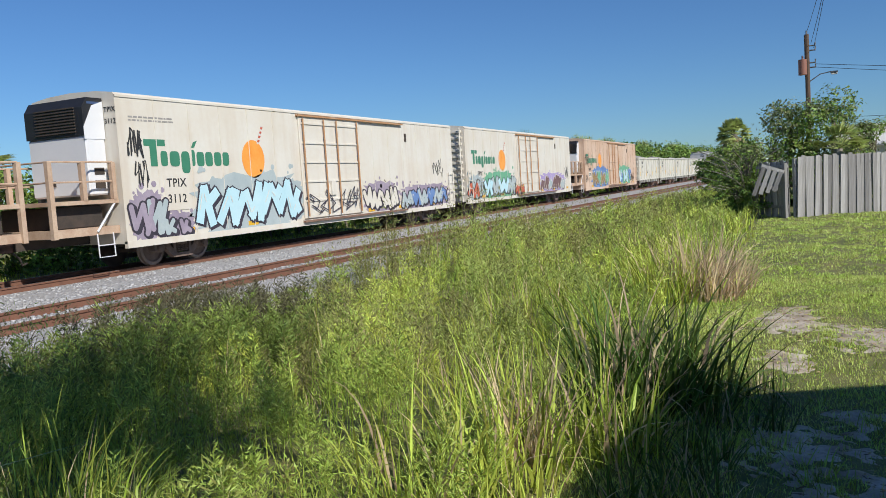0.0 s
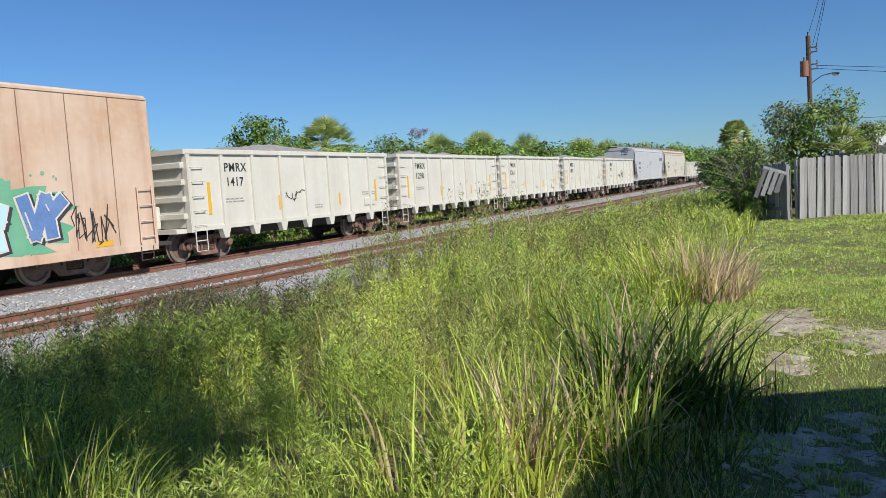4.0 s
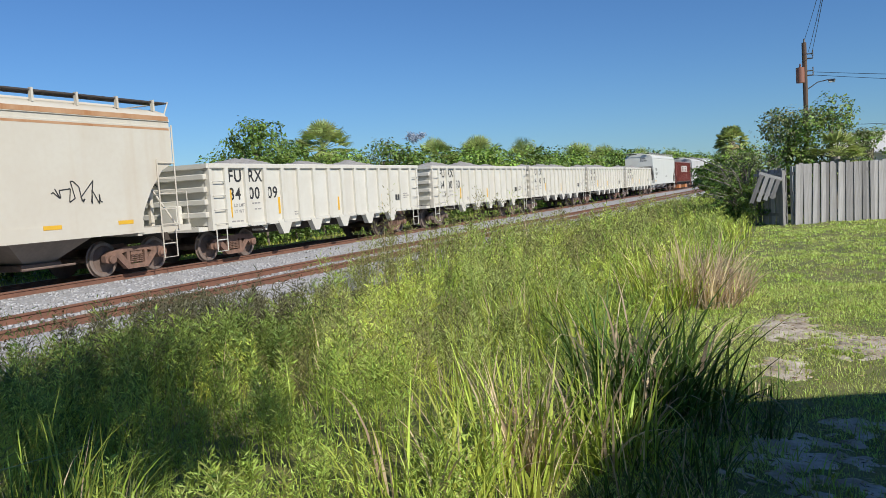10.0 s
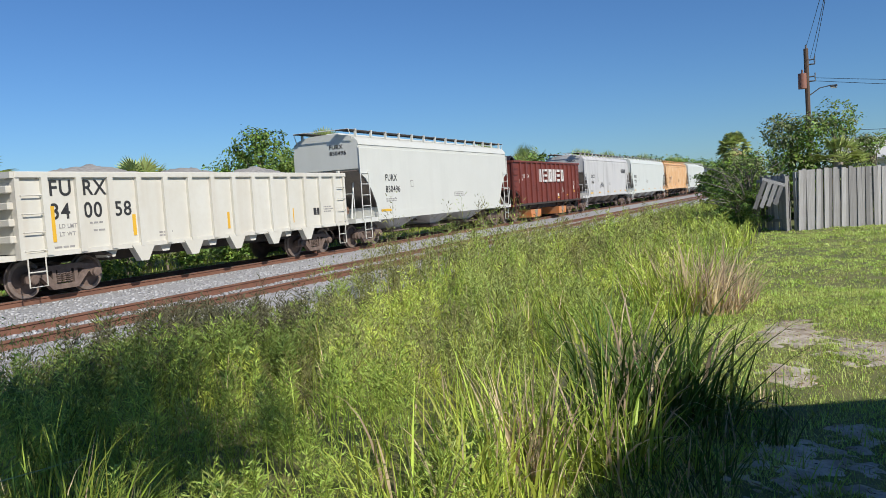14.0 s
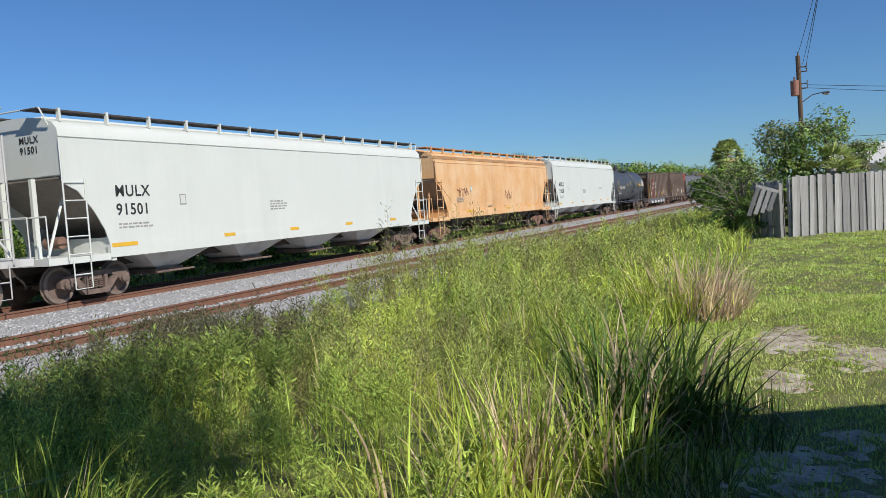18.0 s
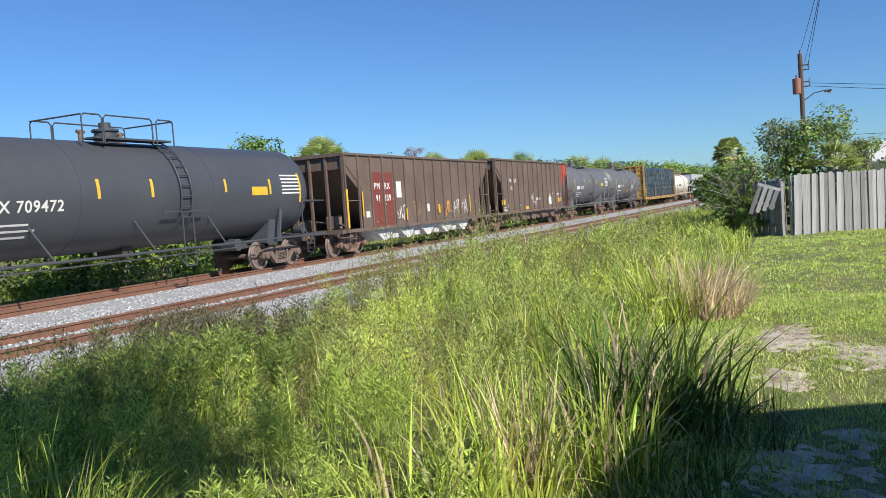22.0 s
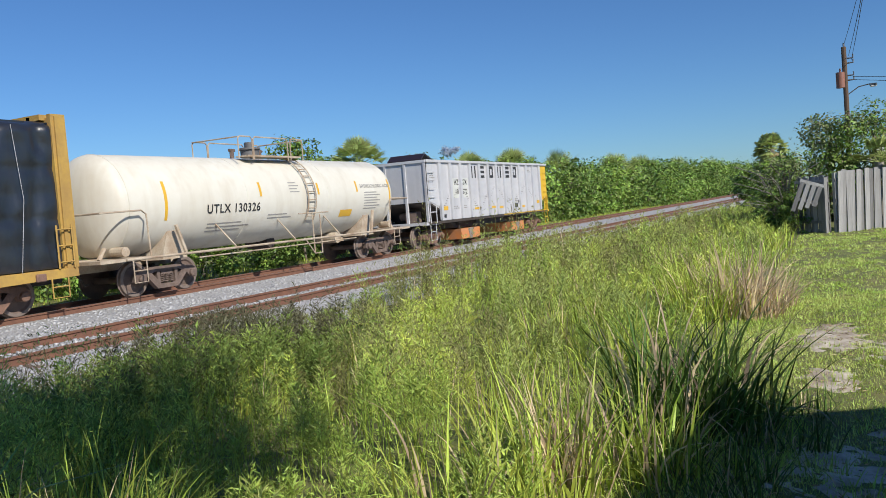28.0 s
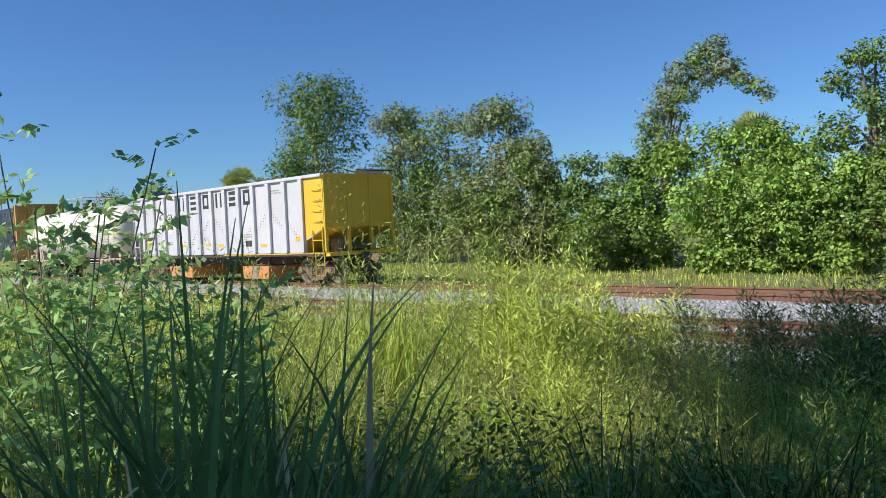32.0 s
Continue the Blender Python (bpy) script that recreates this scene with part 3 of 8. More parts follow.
def ladder(car, x0, x1, z0, z1, y, material, rungs=5, r=0.018, hi=None):
    """Upright side ladder in the plane y; hi: a lower top for the second stile."""
    bm = tubes([(x0, y, z0), (x0, y, z1)], [(x1, y, z0), (x1, y, hi or z1)], r=r * 1.3, n=5)
    for k in range(rungs):
        z = z0 + 0.15 + (min(z1, hi or z1) - z0 - 0.25) * k / max(rungs - 1, 1)
        bm_tube(bm, [(x0, y, z), (x1, y, z)], r, 5)
    return part("ladder", bm, material, car, smooth=True)


def step_irons(car, xs, y, z0, z1, material, w=0.42):
    for x in xs:
        part("sill_step", tubes([(x - w / 2, y, z1), (x - w / 2, y, z0), (x + w / 2, y, z0), (x + w / 2, y, z1)], [(x - w / 2, y, (z0 + z1) / 2), (x + w / 2, y, (z0 + z1) / 2)], r=0.018, n=5), material, car, smooth=True)


def grabs(car, x0, x1, zs, y, material):
    for z in zs:
        part("grab_iron", tubes([(x0, y + 0.06, z), (x0, y, z), (x1, y, z), (x1, y + 0.06, z)], r=0.016, n=5), material, car, smooth=True)


def heap(car, length, z, tops, inset=0.5, seed=0):
    """Mounds of crushed stone in an open car."""
    rng = np.random.RandomState(seed)
    nx, ny = 90, 22
    xs, ys = np.linspace(inset, length - inset, nx), np.linspace(-HALF + 0.08, HALF - 0.08, ny)
    gx, gy = np.meshgrid(xs, ys, indexing="ij")
    gz = np.full_like(gx, z - 0.35)
    for cx, hgt in tops:
        d = np.sqrt(((gx - cx) / (length / len(tops) * 0.72)) ** 2 + (gy / 1.9) ** 2)
        gz = np.maximum(gz, z - 0.35 + (hgt + 0.35) * np.clip(1.04 - d, 0, 1) ** 0.85)
    gz += rng.uniform(-0.045, 0.045, gz.shape) * (gz > z - 0.2)
    v = np.stack([gx + rng.uniform(-.03, .03, gx.shape), gy, gz], -1).reshape(-1, 3)
    a = (np.arange(nx - 1)[:, None] * ny + np.arange(ny - 1)[None]).ravel()
    raw_mesh("stone_load", v, np.stack([a, a + ny, a + ny + 1, a + 1], -1), M["load"], "heaped grey crushed stone", kind="", parent=car)


def car_root(name, s, label, category, group="freight cars of the train"):
    ob = thing(name, label, category, group)
    CARS.append((ob, s))
    return ob


# ---- boxcars with cooling units ----
def platform(car, x_in, way, unit=True):
    """End platform with rails, and the cooling unit on the end wall. way: -1 the low end, 1 the high end."""
    X = lambda d: x_in + way * d
    lo, hi = sorted((X(0.02), X(2.05)))
    part("end_platform", box(lo, hi, -1.35, 1.35, 1.02, 1.22), M["wood_deck"], car, "dirty cream steel end platform")
    part("battery_box", box(*sorted((X(0.3), X(1.7))), -1.1, 0.9, 1.22, 1.78, 0.03), M["under"], car)
    part("platform_deck", box(lo, hi, -1.4, 1.4, 1.80, 1.90), M["wood_deck"], car)
    for sx in (0.12, 1.05, 2.0):
        for sy in (-1.36, 1.36):
            part("railing_post", box(X(sx) - 0.06, X(sx) + 0.06, sy - 0.06, sy + 0.06, 1.0 if sx > 1.9 else 1.9, 2.85), M["wood_deck"], car)
    for z in (2.36, 2.85):
        part("railing", tubes([(X(0.1), -1.37, z), (X(2.0), -1.37, z), (X(2.0), 1.37, z), (X(0.1), 1.37, z)], r=0.025), M["wood_deck"], car, smooth=True)
    part("brace", tubes([(X(0.1), -1.37, 1.85), (X(0.75), -1.37, 1.1)], r=0.03), M["unit_white"], car)
    for z in (0.45, 0.75):
        part("sill_step", tubes([(X(0.3), -1.4, 1.05), (X(0.3), -1.42, z), (X(0.8), -1.42, z), (X(0.8), -1.4, 1.05)], r=0.018), M["unit_white"], car)
    if not unit:
        return
    x0, x1 = sorted((X(0.01), X(0.62)))
    part("unit_case", box(x0, x1, -1.12, 1.0, 2.02, 3.55, 0.04), M["unit_white"], car, "white cooling unit case")
    upper = part("unit_cowl", slab(((X(0.01), 3.55), (X(0.66), 3.55), (X(0.66), 4.25), (X(0.5), 4.5), (X(0.01), 4.5)), -1.12, 1.0), M["black_unit"], car, "black cooling unit cowl")
    for k in range(9):
        part("louvre", box(*sorted((X(0.66), X(0.70))), -0.85, 0.6, 3.63 + k * 0.075, 3.665 + k * 0.075), M["under"], upper)
    part("unit_side_panel", slab(((X(0.02), 3.45), (X(0.66), 3.45), (X(0.66), 3.75), (X(0.36), 4.30), (X(0.02), 4.42)), -1.135, -1.12), M["unit_white"], car)
    plates("unit_badge", ((*sorted((X(0.12), X(0.5))), 4.34, 4.40),), M["navy"], car, -1.12, "plain blue oval badge")
    for z0, z1 in ((2.55, 2.72), (2.2, 2.4)):
        part("unit_vent", box(*sorted((X(0.15), X(0.45))), -1.14, -1.11, z0, z1), M["under"], car)
    part("unit_vent", box(*sorted((X(0.62), X(0.645))), 0.1, 0.3, 2.3, 2.45), M["under"], car)


def boxcar(s, length, paint, label, z0, z1, unit_end, deco):
    car = car_root("refrigerated_boxcar", s, label, "boxcar")
    pm = M[paint]
    prof = [(-HALF, z0), (-HALF, z1 - 0.10), (-HALF + 0.05, z1 - 0.03), (-0.9, z1 + 0.05), (0, z1 + 0.09), (0.9, z1 + 0.05), (HALF - 0.05, z1 - 0.03), (HALF, z1 - 0.10), (HALF, z0)]
    part("body", prism(prof, 0, length), pm, car)
    part("side_sill", box(0.0, length, -HALF - 0.02, -HALF + 0.1, z0 - 0.12, z0 + 0.06), pm, car)
    part("roof_edge", box(0, length, -HALF - 0.025, -HALF + 0.01, z1 - 0.15, z1 - 0.09), pm, car)
    for k in range(1, 16):
        x = length * k / 16
        if not (7.7 < x < 12.2):
            plates("panel_seam", ((x - 0.012, x + 0.012, z0 + 0.1, z1 - 0.16),), M["tan_seam"] if paint == "tan" else pm, car, -HALF, "", 0.005 if paint == "tan" else 0.012)
    # plug door
    dx0, dx1 = 7.95, 11.95
    door = part("door", box(dx0, dx1, -HALF - 0.06, -HALF + 0.01, z0 + 0.12, z1 - 0.22, 0.02), pm, car, "ribbed sliding plug door")
    for z in (0.16, 0.36, 0.56, 0.76, 0.96):
        zz = z0 + 0.2 + (z1 - z0 - 0.55) * z
        part("door_rib", box(dx0 + 0.1, dx1 - 0.05, -HALF - 0.10, -HALF - 0.06, zz - 0.03, zz + 0.03), pm, door)
    for x in (dx0 + 0.15, dx0 + 1.45, dx0 + 2.3, dx0 + 3.75):
        part("lock_bar", tubes([(x, -HALF - 0.13, z0 + 0.2), (x, -HALF - 0.13, z1 - 0.3)], r=0.03), M["rust_band"], door, "rusty lock bar")
    part("door_latch", box(dx0 + 1.7, dx0 + 2.0, -HALF - 0.14, -HALF - 0.06, z0 + 0.9, z0 + 1.4), pm, door)
    part("door_rail", box(dx0 - 0.1, 15.6, -HALF - 0.13, -HALF, z1 - 0.25, z1 - 0.19), M["rust_band"], car, "rusty upper door rail")
    part("door_rail", box(dx0 - 0.1, 15.6, -HALF - 0.14, -HALF, z0 + 0.0, z0 + 0.07), M["steel_rust"], car, "rusty lower door rail")
    part("roof_vent", box(15.9, 16.02, -HALF - 0.04, -HALF, z1 - 0.95, z1 - 0.6), M["under"], car)
    part("underframe", box(1.0, length - 1.0, -0.9, 0.9, z0 - 0.15, z0 + 0.02), M["under"], car)
    # plain end: pressed ribs and ladder
    far = unit_end < 0
    xe = length if far else 0.0
    w = 1 if far else -1
    for k in range(11):
        z = z0 + 0.35 + k * 0.32
        part("end_rib", box(*sorted((xe, xe + w * 0.07)), -1.4, 1.4, z, z + 0.14, 0.02), pm, car)
    ladder(car, *sorted((xe - w * 0.12, xe - w * 0.62)), z0 + 0.1, z0 + 1.6, -HALF - 0.07, pm, 4)
    ladder(car, *sorted((xe + w * 0.15, xe + w * 0.2)), z0, z1 - 0.1, -1.35, pm, 9)
    part("end_platform", box(*sorted((xe, xe + w * 0.75)), -1.3, 1.3, z0 - 0.05, z0 + 0.05), M["grate"], car)
    step_irons(car, (xe - w * 0.4,), -HALF - 0.02, 0.3, z0, M["under"])
    platform(car, 0.0 if unit_end < 0 else length, unit_end)
    running_gear(car, length, (2.45, 2.3), "steel", 2.2)
    strips(car, [(x, x + 0.5, z0 + 0.12, z0 + 0.26) for x in (2.0, 4.9, 8.3, 12.4, 15.0, 18.4) if x < length - 1])
    deco(car)
    return car


def fruit_sign(car, dx=0.0, scale=1.0):
    """The green sign as plain bars, and the orange with its straw."""
    g = M["green_sign"]
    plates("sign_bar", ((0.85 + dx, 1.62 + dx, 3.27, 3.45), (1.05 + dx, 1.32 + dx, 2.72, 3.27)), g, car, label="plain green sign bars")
    for x, z0, z1, w in ((1.44, 2.72, 3.14, 0.26), (1.78, 2.71, 3.14, 0.38), (2.22, 2.52, 3.14, 0.34), (2.62, 2.72, 3.18, 0.16), (2.84, 2.71, 3.13, 0.32), (3.2, 2.71, 3.13, 0.32), (3.58, 2.72, 3.13, 0.32), (3.95, 2.72, 3.13, 0.3)):
        x += dx - 0.02
        part("sign_shape", outline_shape([(x + w / 2 + w / 2 * math.copysign(abs(math.cos(q)) ** 0.55, math.cos(q)), (z0 + z1) / 2 + (z1 - z0) / 2 * math.copysign(abs(math.sin(q)) ** 0.55, math.sin(q))) for q in [k * math.pi / 10 for k in range(20)]], -HALF - 0.004), g, car, "plain rounded green sign shape")
    part("sign_leaf", outline_shape([(2.62 + dx, 3.24), (2.75 + dx, 3.25), (2.9 + dx, 3.46), (2.72 + dx, 3.40)], -HALF - 0.004), g, car)
    rim = [(5.4 + dx + 0.56 * math.cos(a), 2.93 + 0.6 * math.sin(a)) for a in [k * math.pi / 20 for k in range(40)]]
    part("sign_orange", outline_shape(rim, -HALF - 0.004), M["fruit"], car, "painted orange fruit")
    part("sign_straw", outline_shape([(5.62 + dx, 3.42), (5.70 + dx, 3.40), (5.98 + dx, 3.97), (5.89 + dx, 4.0)], -HALF - 0.009), M["ink_white"], car, "painted striped straw")
    for k in range(4):
        u = 0.12 + k * 0.25
        x, z = 5.66 + dx + 0.27 * u, 3.41 + 0.56 * u
        part("straw_stripe", outline_shape([(x - 0.05, z), (x + 0.05, z - 0.02), (x + 0.09, z + 0.05), (x - 0.01, z + 0.07)], -HALF - 0.013), M["sp_red"], car)


def deco_one(car):
    fruit_sign(car)
    plates("number_panel", ((1.45, 2.38, 1.5, 2.5),), M["reefer"], car, label="clean white number panel", t=0.016)
    words("lettering", "TPIX", 1.55, 2.25, 0.24, M["ink"], car, y=-HALF - 0.02)
    words("lettering", "3112", 1.55, 1.81, 0.24, M["ink"], car, y=-HALF - 0.02)
    graffiti(car, 2.7, 8.0, 0.74, 2.35, 5, "sp_blue", "sp_grey", 3, jag=1.1, lean=0.5)
    graffiti(car, 0.2, 1.4, 0.8, 2.0, 2, ("sp_violet", "sp_grey"), "sp_violet", 8, jag=1.2, soft=True, shine=None)
    graffiti(car, 1.4, 2.5, 0.78, 1.4, 2, ("sp_grey", "sp_violet"), "sp_violet", 9, jag=1.2, soft=True, shine=None)
    graffiti(car, 12.1, 15.0, 0.85, 1.95, 4, "reefer", "sp_violet", 12, soft=True, shine=None)
    graffiti(car, 15.4, 20.2, 0.78, 1.75, 6, ("sp_grey", "sp_deep"), "sp_violet", 15, jag=0.9)
    scrawl(car, 8.2, 11.8, 0.95, 1.9, 21, "sp_dark", 0.018, 40, y=-HALF - 0.115)
    scrawl(car, 0.3, 0.8, 2.9, 3.8, 4, r=0.022)
    scrawl(car, 0.45, 0.95, 2.1, 2.9, 5)
    scrawl(car, 18.6, 19.6, 2.0, 3.0, 6)
    small_print(car, [(0.4, 4.0, 1.6, 2)])
    words("lettering", "TPIX", -0.012, 4.2, 0.13, M["ink"], car, y=-1.15, turn=-90)
    words("lettering", "3112", -0.012, 3.9, 0.13, M["ink"], car, y=-1.15, turn=-90)


def deco_two(car):
    fruit_sign(car, -0.05)
    words("lettering", "TPIX", 1.55, 2.2, 0.22, M["ink"], car)
    graffiti(car, 2.4, 7.2, 0.82, 2.2, 4, ("sp_blue", "sp_grey"), "sp_green", 31, lean=0.3, jag=0.9)
    graffiti(car, 0.2, 2.4, 0.82, 2.0, 2, ("sp_red", "sp_grey"), "sp_grey", 33, jag=0.9)
    graffiti(car, 7.2, 8.9, 0.9, 1.5, 2, "sp_red", None, 34, y0=-HALF - 0.105, edge="sp_red", shine=None)
    graffiti(car, 12.4, 17.8, 0.85, 2.0, 6, ("sp_brown", "sp_brown", "sp_grey"), "sp_lilac", 36, edge="reefer", lean=0.3, jag=0.9, shine=None)
    scrawl(car, 18.2, 19.0, 1.6, 2.6, 9)


def deco_three(car):
    fruit_sign(car, -0.35)
    plates("number_panel", ((1.15, 1.95, 1.6, 2.0),), M["reefer"], car, label="clean white number panel", t=0.016)
    words("lettering", "TPIX", 1.1, 2.22, 0.22, M["ink"], car, y=-HALF - 0.02)
    words("lettering", "3173", 1.2, 1.8, 0.22, M["ink"], car, y=-HALF - 0.022)
    graffiti(car, 2.3, 7.9, 0.72, 2.3, 4, ("sp_gold", "sp_green"), "sp_deep", 41, edge="reefer", lean=0.1, jag=0.4, soft=True)
    graffiti(car, 12.1, 17.5, 0.8, 2.35, 5, ("sp_blue", "sp_deep", "sp_blue"), "sp_green", 43, edge="reefer", lean=0.35, jag=0.7)
    scrawl(car, 0.1, 1.2, 2.4, 3.6, 12)
    scrawl(car, 0.2, 0.9, 1.1, 1.9, 13)
    scrawl(car, 17.8, 18.9, 0.8, 1.9, 14, n=40)


boxcar(-10.8, 21.0, "reefer", "white refrigerated boxcar with an end platform", 0.72, 4.66, 1, lambda car: None)
boxcar(15.0, 20.9, "reefer", "white refrigerated boxcar with pale blue graffiti and a painted orange", 0.72, 4.66, -1, deco_one)
boxcar(37.6, 19.7, "reefer", "white refrigerated boxcar with grey and red graffiti", 0.78, 4.70, 1, deco_two)
boxcar(61.5, 20.4, "tan", "sun-baked tan refrigerated boxcar with blue and green graffiti", 0.66, 4.68, -1, deco_three)
# ---- open cars ----
def rib_bm(x, z0, z1, w, d, flare=None, drop=0.0, fw=0.0):
    """An upright side post; flare: its foot spreads to width fw and goes on down by drop."""
    bm = slab([(x - w / 2, z0), (x + w / 2, z0), (x + w / 2, z1), (x - w / 2, z1)], -HALF - d, -HALF + 0.01)
    if drop:
        foot = slab([(x - fw / 2, z0 + 0.02), (x - w * 0.75, z0 - drop), (x + w * 0.75, z0 - drop), (x + fw / 2, z0 + 0.02)], -HALF - d + 0.01, -HALF + 0.12)
        bm = join_bm([bm, foot])
    return bm


def mirror_y(me_ob, parent):
    return share(me_ob.name.split(".")[0], me_ob.data, parent, Matrix.Diagonal((1, -1, 1, 1)) @ me_ob.matrix_basis)


def gondola(s, length, z0, z1, n, style, marks, label, heaps):
    """Stone car with posts, a heavy top chord and low sloping bays; style 'tab' or 'foot'."""
    car = car_root("stone_car", s, label, "gondola car")
    pm = M["white"]
    for sy in (-1, 1):
        y0, y1 = sorted((sy * HALF, sy * (HALF - 0.05)))
        part("side_panel", box(0, length, y0, y1, z0, z1 - 0.02), pm, car)
        y0, y1 = sorted((sy * (HALF + 0.09), sy * (HALF - 0.08)))
        part("top_chord", box(-0.02, length + 0.02, y0, y1, z1 - 0.15, z1, 0.02), pm, car)
        y0, y1 = sorted((sy * (HALF + 0.05), sy * (HALF - 0.08)))
        part("side_sill", box(0, length, y0, y1, z0 - 0.02, z0 + 0.10), pm, car)
    first, last = (0.0, length) if style == "tab" else (0.72, length - 0.72)
    tab = style == "tab"
    for k in range(n + 1):
        x = first + (last - first) * k / n
        x = min(max(x, 0.06), length - 0.06)
        foot = 0 < k < n if tab else k % 2 == 1 and 2 < k < n - 1
        ob = part("side_post", rib_bm(x, z0 + 0.02, z1 - 0.13, 0.12 if tab else 0.17, 0.07 if tab else 0.09, None,
                                      (0.32 if tab else 0.40) if foot else 0.0, 0.42 if tab else 0.78), pm, car)
        mirror_y(ob, car)
        if not tab and k % 2 == 0 and 1 < k < n - 1:
            part("bay_block", slab([(x - 0.22, z0), (x - 0.12, z0 - 0.2), (x + 0.12, z0 - 0.2), (x + 0.22, z0)], -HALF + 0.1, -HALF + 0.5), pm, car)
    for x, w in ((0, -1), (length, 1)):
        part("end_panel", box(*sorted((x, x - w * 0.05)), -HALF + 0.05, HALF - 0.05, z0 + 0.1, z1 - 0.02), pm, car)
        part("end_chord", box(*sorted((x + w * 0.12, x - w * 0.06)), -HALF - 0.05, HALF + 0.05, z1 - 0.14, z1), pm, car)
        for k in range(4):
            z = z0 + 0.35 + k * (z1 - z0 - 0.6) / 3.6
            part("end_rib", box(*sorted((x, x + w * 0.16)), -HALF + 0.05, HALF - 0.05, z, z + 0.17, 0.02), pm, car)
        part("end_sill", box(*sorted((x, x + w * 0.42)), -1.4, 1.4, z0 - 0.05, z0 + 0.08), pm, car)
        part("brake_stand", box(*sorted((x + w * 0.1, x + w * 0.34)), -0.55, 0.1, z0 + 0.1, z0 + 0.75, 0.03), pm, car)
        grabs(car, *sorted((x - w * 0.08, x - w * 0.6)), [z0 + 0.15 + 0.42 * q for q in range(int((z1 - z0) / 0.44))], -HALF - 0.1, pm)
        step_irons(car, (x - w * 0.36,), -HALF - 0.05, 0.32, z0, pm, 0.46)
        part("corner_post", box(*sorted((x + w * 0.03, x - w * 0.1)), -HALF - 0.06, -HALF + 0.12, z0 - 0.04, z1 - 0.02), pm, car)
        part("slope_sheet", slab([(x - w * 0.1, z0 + 1.0), (x - w * 2.6, z0 - 0.12), (x - w * 2.6, z0 - 0.2), (x - w * 0.1, z0 + 0.9)], -HALF + 0.06, HALF - 0.06), M["under"], car)
    part("belly", slab([(2.4, z0 + 0.08), (length - 2.4, z0 + 0.08), (length - 2.9, z0 - 0.30), (2.9, z0 - 0.30)], -1.0, 1.0), M["under"], car)
    heap(car, length, z1, heaps, 0.35, int(s))
    running_gear(car, length, (1.2, 1.05) if style == "tab" else (1.5, 1.45), "steel_rust" if int(s) % 2 else "steel")
    marks(car)
    return car


def pm_marks(num, extra=None):
    def go(car):
        words("lettering", "PMRX", 1.6, 2.72, 0.27, M["ink"], car)
        words("lettering", num, 1.65, 2.28, 0.27, M["ink"], car)
        small_print(car, [(1.55, 1.75, 1.0, 2), (9.6, 1.7, 1.2, 2), (6.3, 1.35, 0.5, 2)])
        strips(car, [(0.80, 0.93, 1.35, 2.3), (4.2, 4.31, 1.32, 1.8), (7.9, 8.0, 1.3, 1.75), (10.6, 10.72, 1.35, 2.2)])
        part("card_holder", box(9.7, 10.5, -HALF - 0.05, -HALF, 1.2, 1.5, 0.02), M["white"], car)
        if extra:
            extra(car)
    return go


def fu_marks(a, b, c):
    def go(car):
        for x, t in ((0.86, "FU"), (1.80, "RX")):
            words("lettering", t, x, 2.55, 0.38, M["ink"], car)
        for x, t in ((0.86, a), (1.80, b), (2.74, c)):
            words("lettering", t, x, 2.0, 0.38, M["ink"], car)
        words("lettering", "FURX", -0.012, 2.45, 0.2, M["ink"], car, y=1.2, turn=-90)
        for z, t in ((1.66, "LD LMT"), (1.47, "LT WT")):
            words("lettering", t, 1.06, z, 0.1, M["ink_faint"], car)
        small_print(car, [(1.95, 1.68, 0.5, 1), (2.05, 1.49, 0.4, 1), (0.9, 1.15, 0.6, 1), (12.2, 1.7, 0.6, 3), (4.2, 1.3, 0.5, 2)])
        strips(car, [(0.84, 0.97, 1.3, 2.15), (3.3, 3.41, 1.3, 1.85), (7.0, 7.1, 1.25, 1.75), (10.3, 10.4, 1.25, 1.75), (12.9, 13.0, 1.2, 1.9)])
        plates("placard", ((11.6, 11.78, 1.45, 1.7), (11.82, 12.0, 1.45, 1.7)), M["ink"], car, label="two small dark placards")
    return go


PM_LABEL = "white aggregate gondola car heaped with crushed stone"
gondola(83.2, 11.6, 0.92, 3.26, 8, "tab", pm_marks("1417", lambda car: scrawl(car, 4.6, 5.6, 1.4, 2.0, 51, n=18)), PM_LABEL, ((5.8, 0.35),))
gondola(95.9, 11.6, 0.92, 3.26, 8, "tab", pm_marks("1298"), PM_LABEL, ((4.0, 0.3), (8.0, 0.25)))
gondola(108.2, 11.6, 0.92, 3.28, 8, "tab", pm_marks("1261"), PM_LABEL, ((6.2, 0.22),))
gondola(121.0, 11.6, 0.92, 3.28, 8, "tab", pm_marks("1383"), PM_LABEL, ((5.6, 0.30),))
gondola(133.7, 11.6, 0.92, 3.28, 8, "tab", pm_marks("1231", lambda car: scrawl(car, 5.0, 7.0, 1.5, 2.2, 52, n=22, r=0.03)), PM_LABEL, ((5.0, 0.32),))
FU_LABEL = "ivory ribbed gondola car heaped with crushed stone"
